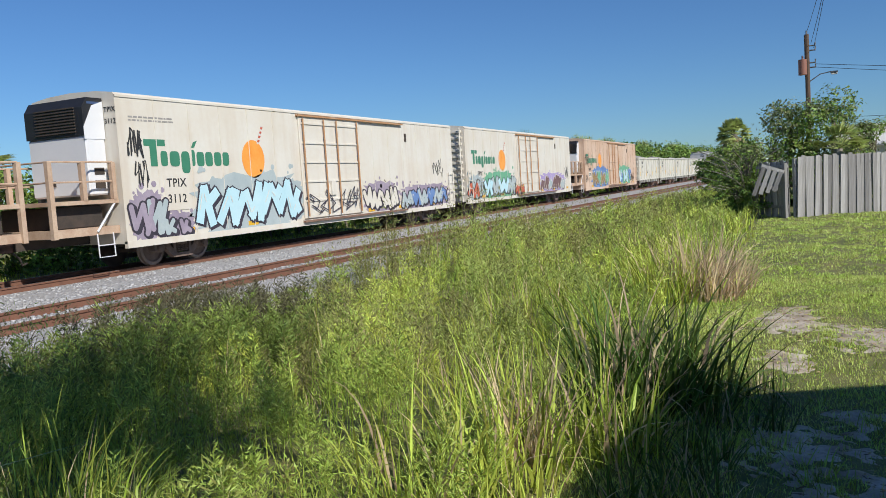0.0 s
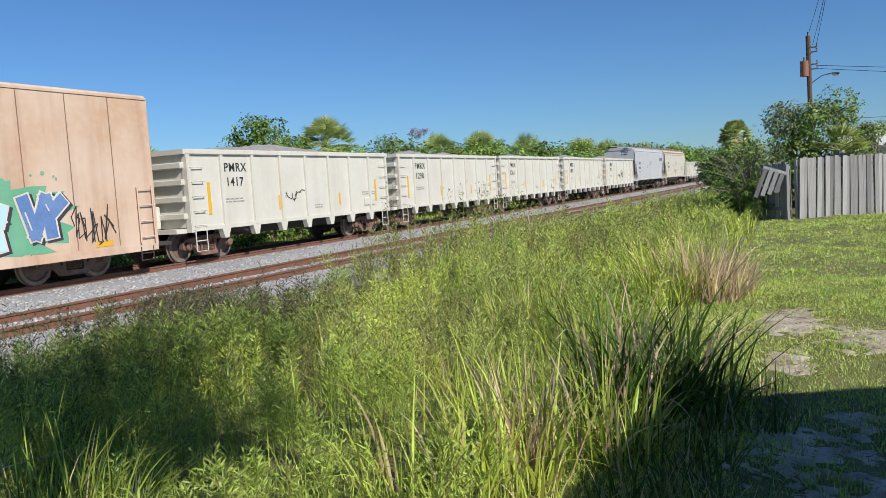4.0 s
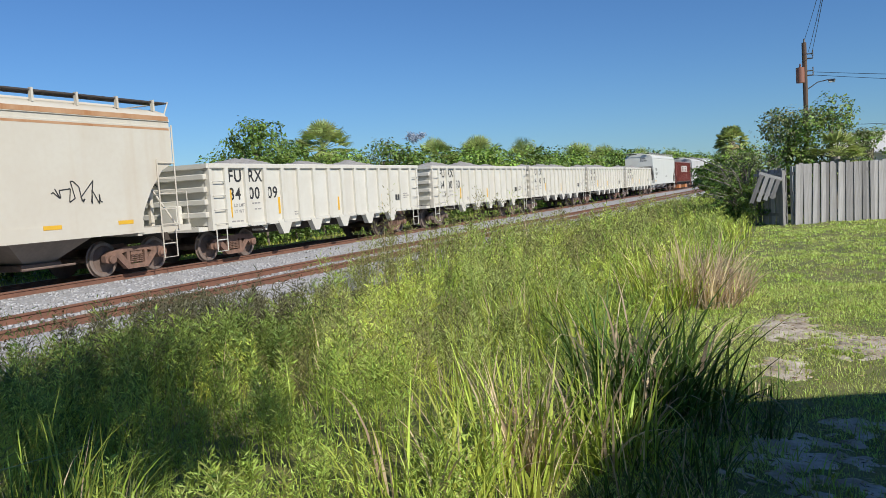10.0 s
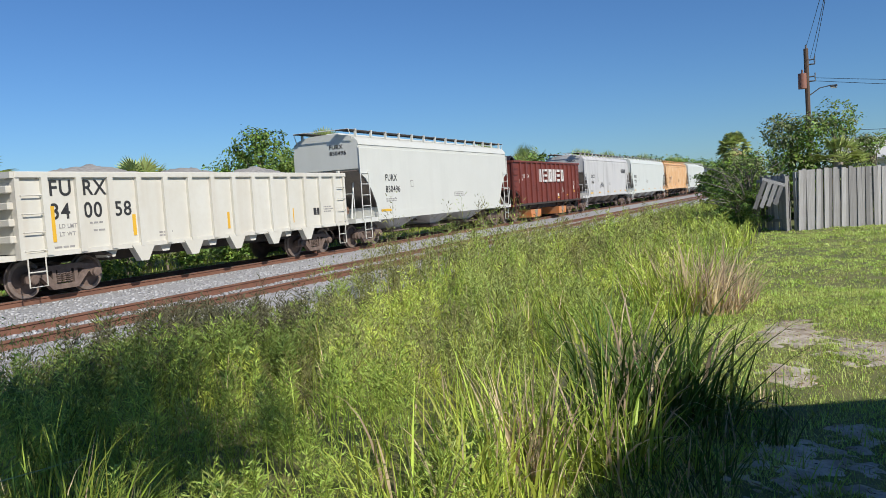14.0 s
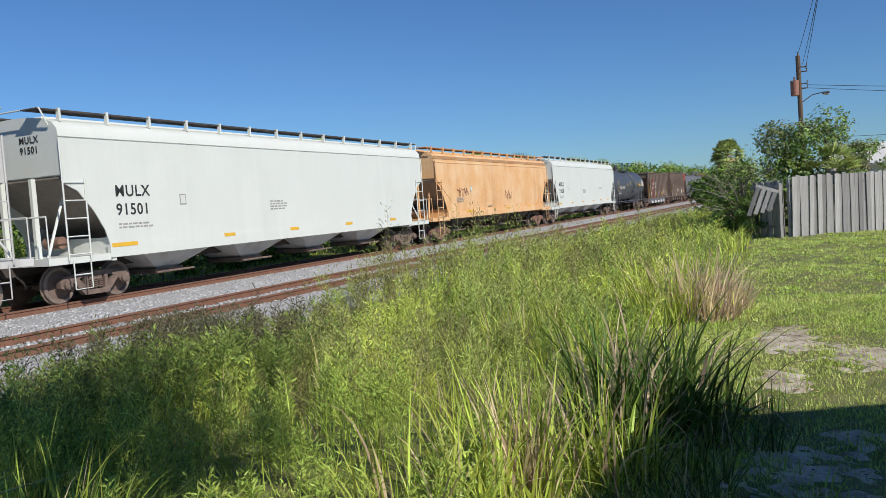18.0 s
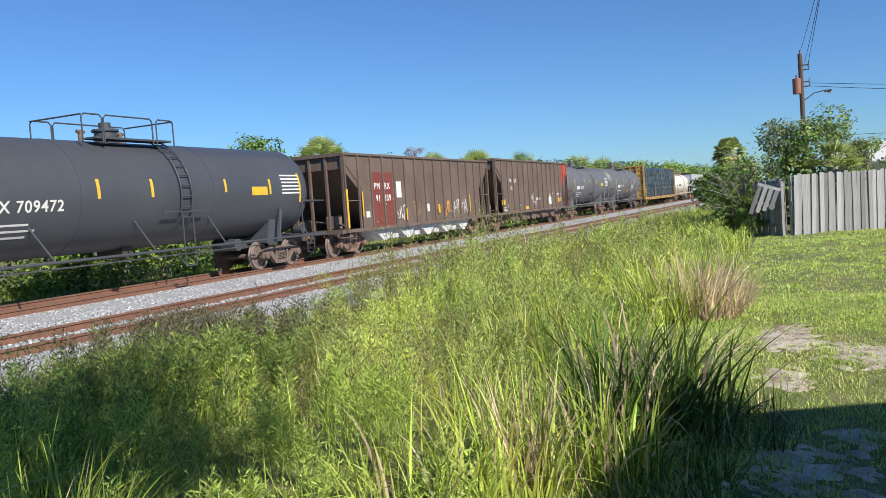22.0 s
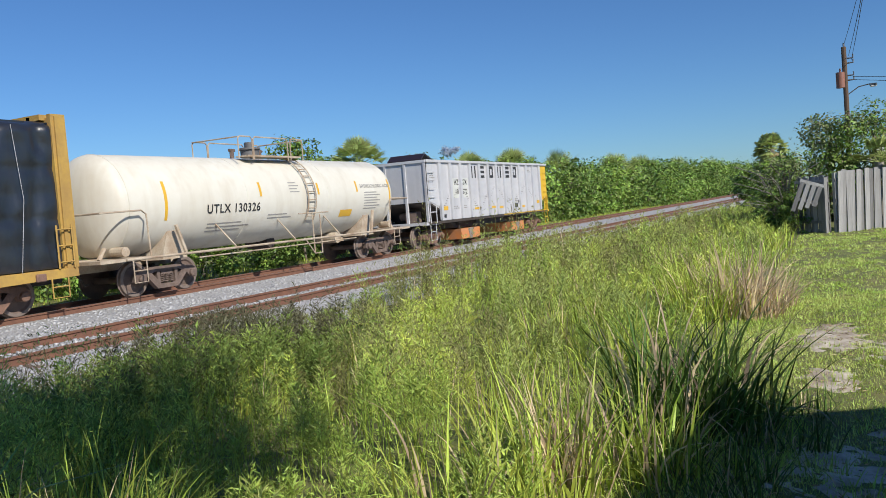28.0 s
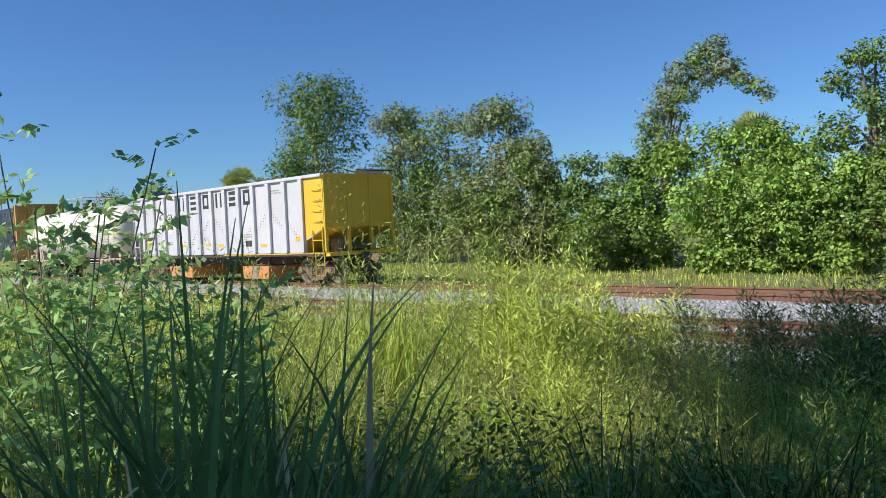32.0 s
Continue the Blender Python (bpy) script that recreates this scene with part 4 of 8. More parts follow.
for s, nums, hp in ((183.0, ("34", "00", "09"), ((3.4, 0.3), (7, 0.25), (10.4, 0.3))), (198.3, ("34", "00", "50"), ((3.4, 0.3), (7.2, 0.34), (10.6, 0.22))),
                    (212.8, ("34", "00", "97"), ((3.4, 0.25), (7, 0.3), (10.4, 0.3))), (227.5, ("34", "00", "01"), ((2.6, 0.30), (6.0, 0.34), (9.2, 0.34), (11.8, 0.2))),
                    (242.4, ("34", "00", "58"), ((3.4, 0.3), (7, 0.25), (10.4, 0.3)))):
    gondola(s, 13.7, 1.0, 2.95, 13, "foot", fu_marks(*nums), FU_LABEL, hp)


# ---- covered hoppers ----
def cut_below(bm, x0, z0, x1, z1):
    """Removes what lies under the sloping line from (x0, z0) to (x1, z1), and closes the cut."""
    d = Vector((x1 - x0, 0, z1 - z0)).normalized()
    n = Vector((-d.z, 0, d.x))
    if n.z < 0:
        n = -n
    geom = bmesh.ops.bisect_plane(bm, geom=bm.verts[:] + bm.edges[:] + bm.faces[:], plane_co=(x0, 0, z0), plane_no=n, clear_inner=True)
    edges = [e for e in geom["geom_cut"] if isinstance(e, bmesh.types.BMEdge)]
    bmesh.ops.edgeloop_fill(bm, edges=edges)


def covered_hopper(s, length, paint, label, z1, bays, marks, crease=(3.95, 4.08), under="under", band=None, board="grate", tone="steel", round_side=0.0, sill_z=1.22):
    car = car_root("covered_hopper_car", s, label, "hopper car")
    pm = M[paint]
    zb = sill_z + 0.1
    rs = round_side
    half = [(HALF - rs * 0.7, zb), (HALF - rs * 0.15, zb + 0.7), (HALF, (zb + crease[0]) / 2), (HALF - rs * 0.2, crease[0] - 0.3), (HALF - rs * 0.3, crease[0]), (HALF - rs * 0.3 - 0.035, crease[0] + 0.012), (HALF - rs * 0.3 - 0.035, crease[1]),
            (HALF - rs * 0.3, crease[1] + 0.012), (HALF - rs * 0.3 - 0.03, z1 - 0.28), (HALF - 0.18, z1 - 0.12), (HALF - 0.5, z1 - 0.01), (0.6, z1 + 0.06), (0, z1 + 0.08)]
    prof = [(-y, z) for y, z in half] + [(y, z) for y, z in half[-2::-1]]
    bm = prism(prof, 0, length)
    cut_below(bm, 0, 3.15, 2.9, zb - 0.1)
    cut_below(bm, length, 3.15, length - 2.9, zb - 0.1)
    part("body", bm, pm, car, smooth=True)
    for w, xe in ((1, 0.0), (-1, length)):
        for sy in (-1, 1):
            xc = 2.9 * (3.15 - zb) / (3.25 - zb)
            pts = [(xe, 3.15), (xe, 2.95), (xe + w * 0.42, 2.75), (xe + w * 0.85, 2.25), (xe + w * 1.15, 1.75), (xe + w * 1.3, zb), (xe + w * xc, zb)]
            y = sorted((sy * (HALF - rs * 0.25), sy * (HALF - rs * 0.25 - 0.03)))
            part("side_sheet", slab(pts, *y), pm, car)
        part("slope_sheet", slab([(xe + w * 0.03, 3.10), (xe + w * 2.85, zb - 0.1), (xe + w * 2.85, zb - 0.14), (xe + w * 0.03, 3.06)], -1.4, 1.4), M["slope_dust"], car, "dusty dark end slope sheet")
        part("end_sill", box(*sorted((xe - w * 0.55, xe + w * 1.32)), -HALF + 0.02, HALF - 0.02, sill_z - 0.17, sill_z), pm, car)
        part("bolster_web", slab([(xe + w * 1.3, sill_z - 0.2), (xe + w * 1.45, sill_z - 0.2), (xe + w * 1.45, zb + 0.3), (xe + w * 1.3, zb + 0.3)], -HALF + 0.02, HALF - 0.02), pm, car)
        for y in (-0.55, 0.55):
            part("end_post", slab([(xe - w * 0.1, sill_z), (xe + w * 0.02, sill_z), (xe + w * 0.02, 3.1), (xe - w * 0.1, 3.1)], y - 0.05, y + 0.05), pm, car)
        part("end_brace", tubes([(xe - w * 0.3, -1.2, sill_z), (xe + w * 0.5, -0.9, 2.6)], r=0.035), pm, car)
        ladder(car, xe - w * 0.02, xe + w * 0.62, sill_z - 0.1, 4.0, -HALF - 0.03, pm, 5, hi=3.05)
        part("handrail", tubes([(xe - w * 0.5, -HALF + 0.05, sill_z), (xe - w * 0.5, -HALF + 0.05, 2.15), (xe - w * 0.5, HALF - 0.05, 2.15), (xe - w * 0.5, HALF - 0.05, sill_z)], r=0.02), pm, car, smooth=True)
        step_irons(car, (xe + w * 0.35,), -HALF - 0.02, 0.36, sill_z - 0.1, pm, 0.5)
        part("brake_cylinder", lathe_y(((0.0, -0.3), (0.16, -0.28), (0.16, 0.28), (0, 0.3)), xe + w * 0.9, 1.5, 14), M["steel_rust"], car, smooth=True)
    for sy in (-1, 1):
        part("side_sill", box(1.25, length - 1.25, *sorted((sy * (HALF - 0.10), sy * (HALF + 0.015))), sill_z - 0.12, zb + 0.12), pm, car)
    if band:
        part("rust_band", box(0.05, length - 0.05, -HALF + rs * 0.3 - 0.004, -HALF + rs * 0.3 + 0.01, crease[1] + 0.03, crease[1] + 0.15), M[band], car, "band of rust runs under the roof edge")
        part("rust_band", box(0.05, length - 0.05, -HALF + rs * 0.3 - 0.003, -HALF + rs * 0.3 + 0.01, crease[0] - 0.1, crease[0] - 0.04), M[band], car)
    # bays under the floor
    span = (length - 4.4) / bays
    for k in range(bays):
        c = 2.2 + span * (k + 0.5)
        a, b = span * 0.5, 0.42
        bm = bmesh.new()
        top = [bm.verts.new((c + sx * a, sy * 1.42, zb + 0.05)) for sx, sy in ((-1, -1), (1, -1), (1, 1), (-1, 1))]
        bot = [bm.verts.new((c + sx * b, sy * 0.62, 0.56)) for sx, sy in ((-1, -1), (1, -1), (1, 1), (-1, 1))]
        for i in range(4):
            bm.faces.new((top[i], top[(i + 1) % 4], bot[(i + 1) % 4], bot[i]))
        bm.faces.new(bot)
        bm.faces.new(top[::-1])
        bmesh.ops.recalc_face_normals(bm, faces=bm.faces)
        bay = part("hopper_bay", bm, M[under], car)
        part("outlet_gate", box(c - 0.55, c + 0.55, -0.72, 0.72, 0.40, 0.56, 0.02), M["steel"], bay)
        part("gate_shaft", tubes([(c - 0.75, -0.95, 0.46), (c + 0.75, -0.95, 0.46)], r=0.03), M["steel"], bay)
    # roof: hatch trough and running boards
    part("roof_hatch", box(0.6, length - 0.6, -0.32, 0.32, z1 + 0.05, z1 + 0.17, 0.03), pm, car)
    for sy in (-1, 1):
        part("running_board", box(-0.3, length + 0.3, *sorted((sy * 0.72, sy * 1.28)), z1 + 0.17, z1 + 0.205), M[board], car, "dark steel roof walkway grating")
        n = 14
        for k in range(n):
            x = 0.3 + (length - 0.6) * k / (n - 1)
            part("board_bracket", box(x - 0.03, x + 0.03, *sorted((sy * 1.22, sy * 1.32)), z1 - 0.08, z1 + 0.24), pm, car)
    for xe, w in ((0.0, -1), (length, 1)):
        part("roof_handrail", tubes([(xe + w * 0.05, -1.3, z1 - 0.2), (xe + w * 0.25, -1.3, z1 + 0.2), (xe + w * 0.25, 1.3, z1 + 0.2), (xe + w * 0.05, 1.3, z1 - 0.2)], r=0.022), pm, car)
    running_gear(car, length, (1.15, 1.1), tone, 0.75)
    marks(car)
    return car


def sign_letters(car, x, z, w, h, n, material, label):
    """A company sign as a row of plain blocks."""
    for k in range(n):
        x0 = x + (w / n) * k
        part("sign_block", outline_shape([(x0, z), (x0 + w / n * 0.72, z), (x0 + w / n * 0.80, z + h), (x0 + w / n * 0.08, z + h)], -HALF - 0.004), M[material], car, label)


def h_marks(mark, num, x=1.95, z=2.85, size=0.26, sign=None, prints=((2.0, 2.0, 0.9, 2), (6.5, 2.6, 0.6, 4), (8.2, 3.0, 0.9, 5)), strip_x=(1.7, 4.6, 7.6, 10.2, 12.6, 14.8), strip_z=1.36, extra=None, end=True):
    def go(car):
        if mark:
            words("lettering", mark, x, z, size, M["ink"], car)
            words("lettering", num, x, z - 0.48, size, M["ink"], car)
            if end:
                words("lettering", mark, -0.012, 4.05, 0.17, M["ink"], car, y=-0.2, turn=-90)
                words("lettering", num, -0.012, 3.8, 0.17, M["ink"], car, y=-0.2, turn=-90)
        small_print(car, list(prints))
        strips(car, [(q, q + (0.85 if i == 0 else 0.5), strip_z, strip_z + 0.1) for i, q in enumerate(strip_x)], y=-HALF - 0.014)
        plates("symbol_panel", ((x + 2.3, x + 2.55, z - 0.4, z - 0.1),), M["ink_faint"], car)
        plates("symbol_field", ((x + 2.33, x + 2.52, z - 0.37, z - 0.13),), M["hopper_white"], car, t=0.009)
        if sign:
            sign_letters(car, *sign)
        if extra:
            extra(car)
    return go


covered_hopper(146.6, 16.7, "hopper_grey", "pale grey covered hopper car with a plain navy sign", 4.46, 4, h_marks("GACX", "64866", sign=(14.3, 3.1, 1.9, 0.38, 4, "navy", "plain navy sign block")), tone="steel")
covered_hopper(164.7, 16.9, "hopper_cream", "cream covered hopper car with rust along its roof edge", 4.46, 4,
               h_marks("TCMX", "350486", x=2.1, extra=lambda car: (scrawl(car, 12.9, 14.4, 1.9, 2.5, 61), scrawl(car, 7.2, 9.6, 1.6, 2.2, 62, "sp_red", 0.008), scrawl(car, 6.6, 8.2, 1.5, 2.2, 63, "ink_faint", 0.008))),
               band="rust_band", tone="steel_rust", under="slope_dust")
covered_hopper(257.4, 16.6, "hopper_white", "clean white covered hopper car", 4.5, 3, h_marks("FURX", "850496", x=2.0, z=2.75, size=0.28, strip_x=(1.5,), prints=((2.0, 1.85, 1.0, 2), (9.0, 2.0, 1.2, 3))), under="hopper_dull", board="grate", sill_z=1.16)
covered_hopper(291.6, 16.6, "hopper_dull", "grimy grey covered hopper car with a plain dark sign", 4.45, 4,
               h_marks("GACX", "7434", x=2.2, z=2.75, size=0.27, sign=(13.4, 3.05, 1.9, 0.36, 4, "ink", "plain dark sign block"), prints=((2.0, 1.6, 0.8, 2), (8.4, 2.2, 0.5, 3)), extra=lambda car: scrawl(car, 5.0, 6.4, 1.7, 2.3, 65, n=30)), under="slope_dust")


def blue_marks(car):
    plates("symbol_panel", ((0.5, 0.62, 1.32, 1.44),), M["sp_red"], car, -HALF - 0.015)


covered_hopper(309.7, 19.5, "hopper_mint", "clean white four-bay covered hopper car", 4.54, 4, h_marks("MULX", "91501", x=1.55, z=2.72, size=0.3, prints=((1.6, 1.85, 1.1, 2), (8.0, 2.3, 0.9, 4)), strip_x=(1.3, 5.6, 9.0, 12.6, 16.2), strip_z=1.3), under="hopper_dull", crease=(4.02, 4.05), sill_z=1.16)
covered_hopper(330.8, 18.2, "orange_car", "faded orange covered hopper car streaked with rust", 4.46, 4,
               h_marks("", "", prints=((2.4, 2.1, 1.0, 3), (6.8, 1.6, 0.9, 1)), strip_x=(3.6, 9.8, 13.8), extra=lambda car: (scrawl(car, 2.6, 4.0, 2.2, 2.7, 67, "oxide", 0.012), scrawl(car, 9.6, 10.6, 1.9, 2.5, 68, "oxide", 0.012))),
               band="rust_band", under="under", board="rust_band", tone="steel_rust", round_side=0.12)
covered_hopper(350.4, 19.6, "hopper_mint", "clean white four-bay covered hopper car with yellow strips", 4.58, 4, h_marks("MULX", "91638", x=1.55, z=2.75, size=0.3, prints=((1.6, 1.88, 1.1, 2), (8.2, 2.3, 0.9, 4), (13.8, 2.4, 1.0, 2)), strip_x=(1.1, 4.6, 7.8, 11.2, 14.0, 16.6), strip_z=1.32, extra=blue_marks), under="hopper_dull", crease=(4.05, 4.08), sill_z=1.16)


# ---- ribbed open hoppers ----
def open_hopper(s, length, paint, label, z0, z1, n, bays, marks, red_end=False, end_cut=True, tone="steel_rust", gates="hopper_dull", name="open_hopper_car", rib_w=0.09):
    car = car_root(name, s, label, "hopper car")
    pm = M[paint]
    cut = 1.25 if end_cut else 0.0
    for sy in (-1, 1):
        y = sorted((sy * HALF, sy * (HALF - 0.03)))
        pts = [(0.08, z1 - 0.05), (0.10, z1 - 0.35), (cut + 0.05, z1 - 1.35), (cut + 0.05, z0), (length - cut - 0.05, z0), (length - cut - 0.05, z1 - 1.35), (length - 0.10, z1 - 0.35), (length - 0.08, z1 - 0.05)]
        part("side_panel", slab(pts, *y), pm, car)
        part("top_chord", box(-0.03, length + 0.03, *sorted((sy * (HALF + 0.07), sy * (HALF - 0.06))), z1 - 0.10, z1, 0.015), pm, car)
        part("side_sill", box(0, length, *sorted((sy * (HALF + 0.05), sy * (HALF - 0.06))), z0 - 0.08, z0 + 0.05), pm, car)
    for k in range(n + 1):
        x = 0.06 + (length - 0.12) * k / n
        ob = part("side_post", rib_bm(x, z0, z1 - 0.09, rib_w, 0.06), M["red"] if red_end and k > n - 1 else pm, car)
        mirror_y(ob, car)
    for x, w in ((0.0, 1), (length, -1)):
        part("slope_sheet", slab([(x + w * 0.06, z1 - 0.55), (x + w * 0.06, z1 - 0.05), (x + w * 0.1, z1 - 0.05), (x + w * 0.1, z1 - 0.5), (x + w * 3.2, z0 + 0.1), (x + w * 3.2, z0), (x + w * 0.06, z1 - 0.62)], -HALF + 0.04, HALF - 0.04), M["brown"] if paint == "brown" else pm, car)
        part("end_chord", box(*sorted((x - w * 0.05, x + w * 0.09)), -HALF, HALF, z1 - 0.13, z1), pm, car)
        for y in (-HALF + 0.05, -0.75, 0.0, 0.75, HALF - 0.05):
            part("end_post", box(*sorted((x - w * 0.02, x + w * 0.09)), y - 0.045, y + 0.045, z0, z1 - 0.1), pm, car)
        part("end_sill", box(*sorted((x - w * 0.3, x + w * 0.15)), -HALF + 0.02, HALF - 0.02, z0 - 0.1, z0 + 0.06), pm, car)
        part("brake_rigging", join_bm([box(*sorted((x + w * 0.3, x + w * 0.75)), -0.9, -0.4, z0 + 0.06, z0 + 0.6, 0.04), box(*sorted((x + w * 0.2, x + w * 0.6)), 0.2, 0.8, z0 + 0.06, z0 + 0.45, 0.04), tubes([(x + w * 0.4, -1.2, z0 + 0.2), (x + w * 0.9, 1.1, z0 + 0.5)], r=0.04)]), M["steel"], car)
        step_irons(car, (x + w * 0.35,), -HALF - 0.03, 0.34, z0, pm, 0.44)
        part("handrail", tubes([(x + w * 0.1, -HALF - 0.02, z0 + 1.15), (x + w * (cut or 0.5), -HALF - 0.02, z0 + 1.15)], r=0.02), pm, car)
    if red_end:
        part("red_end_panel", slab([(length - cut - 0.1, z1 - 0.11), (length - 0.07, z1 - 0.11), (length - 0.07, z1 - 0.9), (length - cut - 0.1, z1 - 1.75)], -HALF - 0.012, -HALF - 0.001), M["red"], car, "faded red end panel")
        ladder(car, length - 0.55, length - 0.1, z0, z1 - 0.9, -HALF - 0.08, M["under"], 6)
    span = (length - 4.6) / bays
    for k in range(bays):
        c = 2.3 + span * (k + 0.5)
        part("hopper_bay", slab([(c - span * 0.5, z0), (c + span * 0.5, z0), (c + 0.14, 0.42), (c - 0.14, 0.42)], -1.36, 1.36), M[gates], car, "sloping discharge bay")
        if k:
            part("gate_lock", join_bm([box(c - span * 0.5 - 0.25, c - span * 0.5 + 0.25, -1.3, -0.9, 0.45, 0.68, 0.03), box(c - span * 0.5 - 0.12, c - span * 0.5 + 0.12, -1.28, -1.0, 0.66, 0.86, 0.02)]), M[gates], car)
    running_gear(car, length, (1.05, 1.15), tone, 0.5)
    marks(car)
    return car


def brown_one(car):
    plates("number_panel", ((2.2, 2.98, 1.0, 3.28),), M["panel_red"], car, label="dark red number panel")
    plates("number_panel", ((3.06, 3.92, 1.0, 3.28),), M["panel_red"], car, label="dark red number panel")
    for x, z, t in ((2.3, 2.7, "PM"), (3.15, 2.7, "RX"), (2.4, 2.2, "91"), (3.1, 2.2, "339")):
        words("lettering", t, x, z, 0.27, M["ink_white"], car, y=-HALF - 0.012)
    strips(car, [(0.02, 0.14, 1.1, 2.6), (1.2, 1.28, 1.5, 2.5), (4.95, 5.05, 1.2, 1.7), (8.3, 8.5, 1.4, 1.8), (12.2, 12.3, 1.3, 2.2)], y=-HALF - 0.06)
    plates("placard", ((1.55, 1.85, 1.45, 1.7), (4.25, 4.7, 2.2, 2.9), (7.2, 7.45, 1.5, 1.85)), M["ink_white"], car, label="small pale placards")
    for i, (x, c) in enumerate(((4.2, "ink_white"), (5.7, "sp_gold"), (8.0, "sp_gold"), (9.0, "fruit"), (10.2, "ink_white"), (11.3, "ink_white"))):
        scrawl(car, x, x + 0.7, 1.2, 2.0, 70 + i, c, 0.02, 14)
    small_print(car, [(2.3, 1.25, 0.5, 2), (3.2, 1.3, 0.6, 2)], material=M["ink_white"])


def brown_two(car):
    for x, z, t in ((2.3, 2.9, "PM"), (3.15, 2.9, "RX"), (2.5, 2.45, "10")):
        words("lettering", t, x, z, 0.24, M["ink_white"], car)
    for i, x in enumerate((6.4, 10.0)):
        scrawl(car, x, x + 1.1, 1.3, 2.1, 80 + i, "ink_white", 0.022, 16)
    strips(car, [(0.9, 1.5, 1.5, 1.8), (5.2, 5.8, 1.1, 1.3), (12.4, 13.2, 1.4, 1.7)])
    plates("placard", ((10.2, 10.9, 1.3, 1.8),), M["ink_white"], car, label="pale outlined placard")
    small_print(car, [(1.0, 1.3, 0.8, 3), (7.4, 1.8, 0.8, 3), (12.2, 1.95, 0.9, 2)], material=M["ink_white"])


open_hopper(388.2, 15.1, "brown", "weathered brown ribbed open hopper car with graffiti", 1.0, 4.02, 15, 5, brown_one)
open_hopper(404.5, 14.8, "brown", "weathered brown ribbed open hopper car with a red end", 1.0, 4.2, 15, 5, brown_two, red_end=True, gates="brown")


def ballast_car(s, length, z0, z1, paint, label, marks, yellow=True):
    """Stone-spreading car with broad pressed posts, underslung gates and a panelled end."""
    car = car_root("ballast_car", s, label, "ballast car")
    pm = M[paint]
    n = 14
    for sy in (-1, 1):
        y = sorted((sy * HALF, sy * (HALF - 0.03)))
        pts = [(0.0, z1 - 0.05), (0.0, 2.05), (1.05, 1.78), (1.15, z0 + 0.02), (length - 1.1, z0 + 0.02), (length - 1.1, 1.55), (length, 1.95), (length, z1 - 0.05)]
        part("side_panel", slab(pts, *y), pm, car)
        part("top_chord", box(-0.02, length + 0.02, *sorted((sy * (HALF + 0.1), sy * (HALF - 0.08))), z1 - 0.12, z1, 0.02), pm, car)
        part("side_sill", box(0.0, length, *sorted((sy * (HALF + 0.03), sy * (HALF - 0.08))), z0 - 0.1, z0 + 0.02), M["under"], car)
    for k in range(n):
        x = 1.15 + 1.045 * k
        if x > length - 1.0:
            break
        ob = part("side_post", slab([(x - 0.09, z0 + 0.04), (x + 0.09, z0 + 0.04), (x + 0.11, z1 - 0.12), (x - 0.11, z1 - 0.12)], -HALF - 0.10, -HALF + 0.01), pm, car)
        mirror_y(ob, car)
    rng = random.Random(int(s))
    for k in range(12):
        x = 1.15 + 1.045 * k + 0.15
        up = k % 4 < 2
        bm = bmesh.new()
        for q in range(7):
            u = q / 6
            zz = z0 + 0.35 + (k % 4 * 0.45 if up else (3 - k % 4) * 0.45) + (u if up else 1 - u) * 0.62
            if zz < z1 - 0.3:
                for dz in (0, 0.11):
                    bm_box(bm, x + u * 0.68 - 0.012, x + u * 0.68 + 0.012, -HALF - 0.012, -HALF, zz + dz, zz + dz + 0.024)
        tagged(part("rivet_row", bm, M["under"], car), kind="stuff")
    for x, w in ((0.0, 1), (length, -1)):
        em = M["yellow"] if yellow and w < 0 else pm
        part("end_panel", box(*sorted((x, x + w * 0.05)), -HALF + 0.02, HALF - 0.02, 2.0, z1 - 0.03), em, car)
        part("slope_sheet", slab([(x + w * 0.05, 2.05), (x + w * 2.6, z0), (x + w * 2.6, z0 - 0.08), (x + w * 0.05, 1.96)], -HALF + 0.04, HALF - 0.04), M["under"] if w > 0 else em, car)
        part("end_chord", box(*sorted((x - w * 0.06, x + w * 0.09)), -HALF, HALF, z1 - 0.12, z1), em, car)
        for y in (-HALF + 0.05, -0.5, 0.5, HALF - 0.05):
            part("end_post", box(*sorted((x - w * 0.05, x + w * 0.06)), y - 0.05, y + 0.05, z0 - 0.05, z1 - 0.1), em, car)
        part("end_sill", box(*sorted((x - w * 0.25, x + w * 1.1)), -HALF + 0.0, HALF - 0.0, z0 - 0.12, z0 + 0.0), em, car)
        part("brake_gear", join_bm([box(*sorted((x + w * 0.25, x + w * 0.7)), -0.8, -0.2, z0, z0 + 0.5, 0.04), lathe_y(((0, -0.35), (0.18, -0.33), (0.18, 0.3), (0, 0.33)), x + w * 0.8, z0 + 0.3, 14)]), M["steel"], car)
        step_irons(car, (x + w * 0.3,), -HALF - 0.02, 0.34, z0 - 0.05, em, 0.5)
        grabs(car, *sorted((x + w * 0.1, x + w * 0.55)), [2.2 + 0.36 * q for q in range(4)], -HALF - 0.08, em)
        part("stirrup", tubes([(x + w * 0.06, -HALF - 0.05, z0 - 0.05), (x + w * 0.06, -HALF - 0.05, 2.0)], [(x + w * 0.62, -HALF - 0.05, z0 - 0.05), (x + w * 0.62, -HALF - 0.05, 1.9)], [(x + w * 0.06, -HALF - 0.05, 1.55), (x + w * 0.62, -HALF - 0.05, 1.55)], r=0.022), em, car)
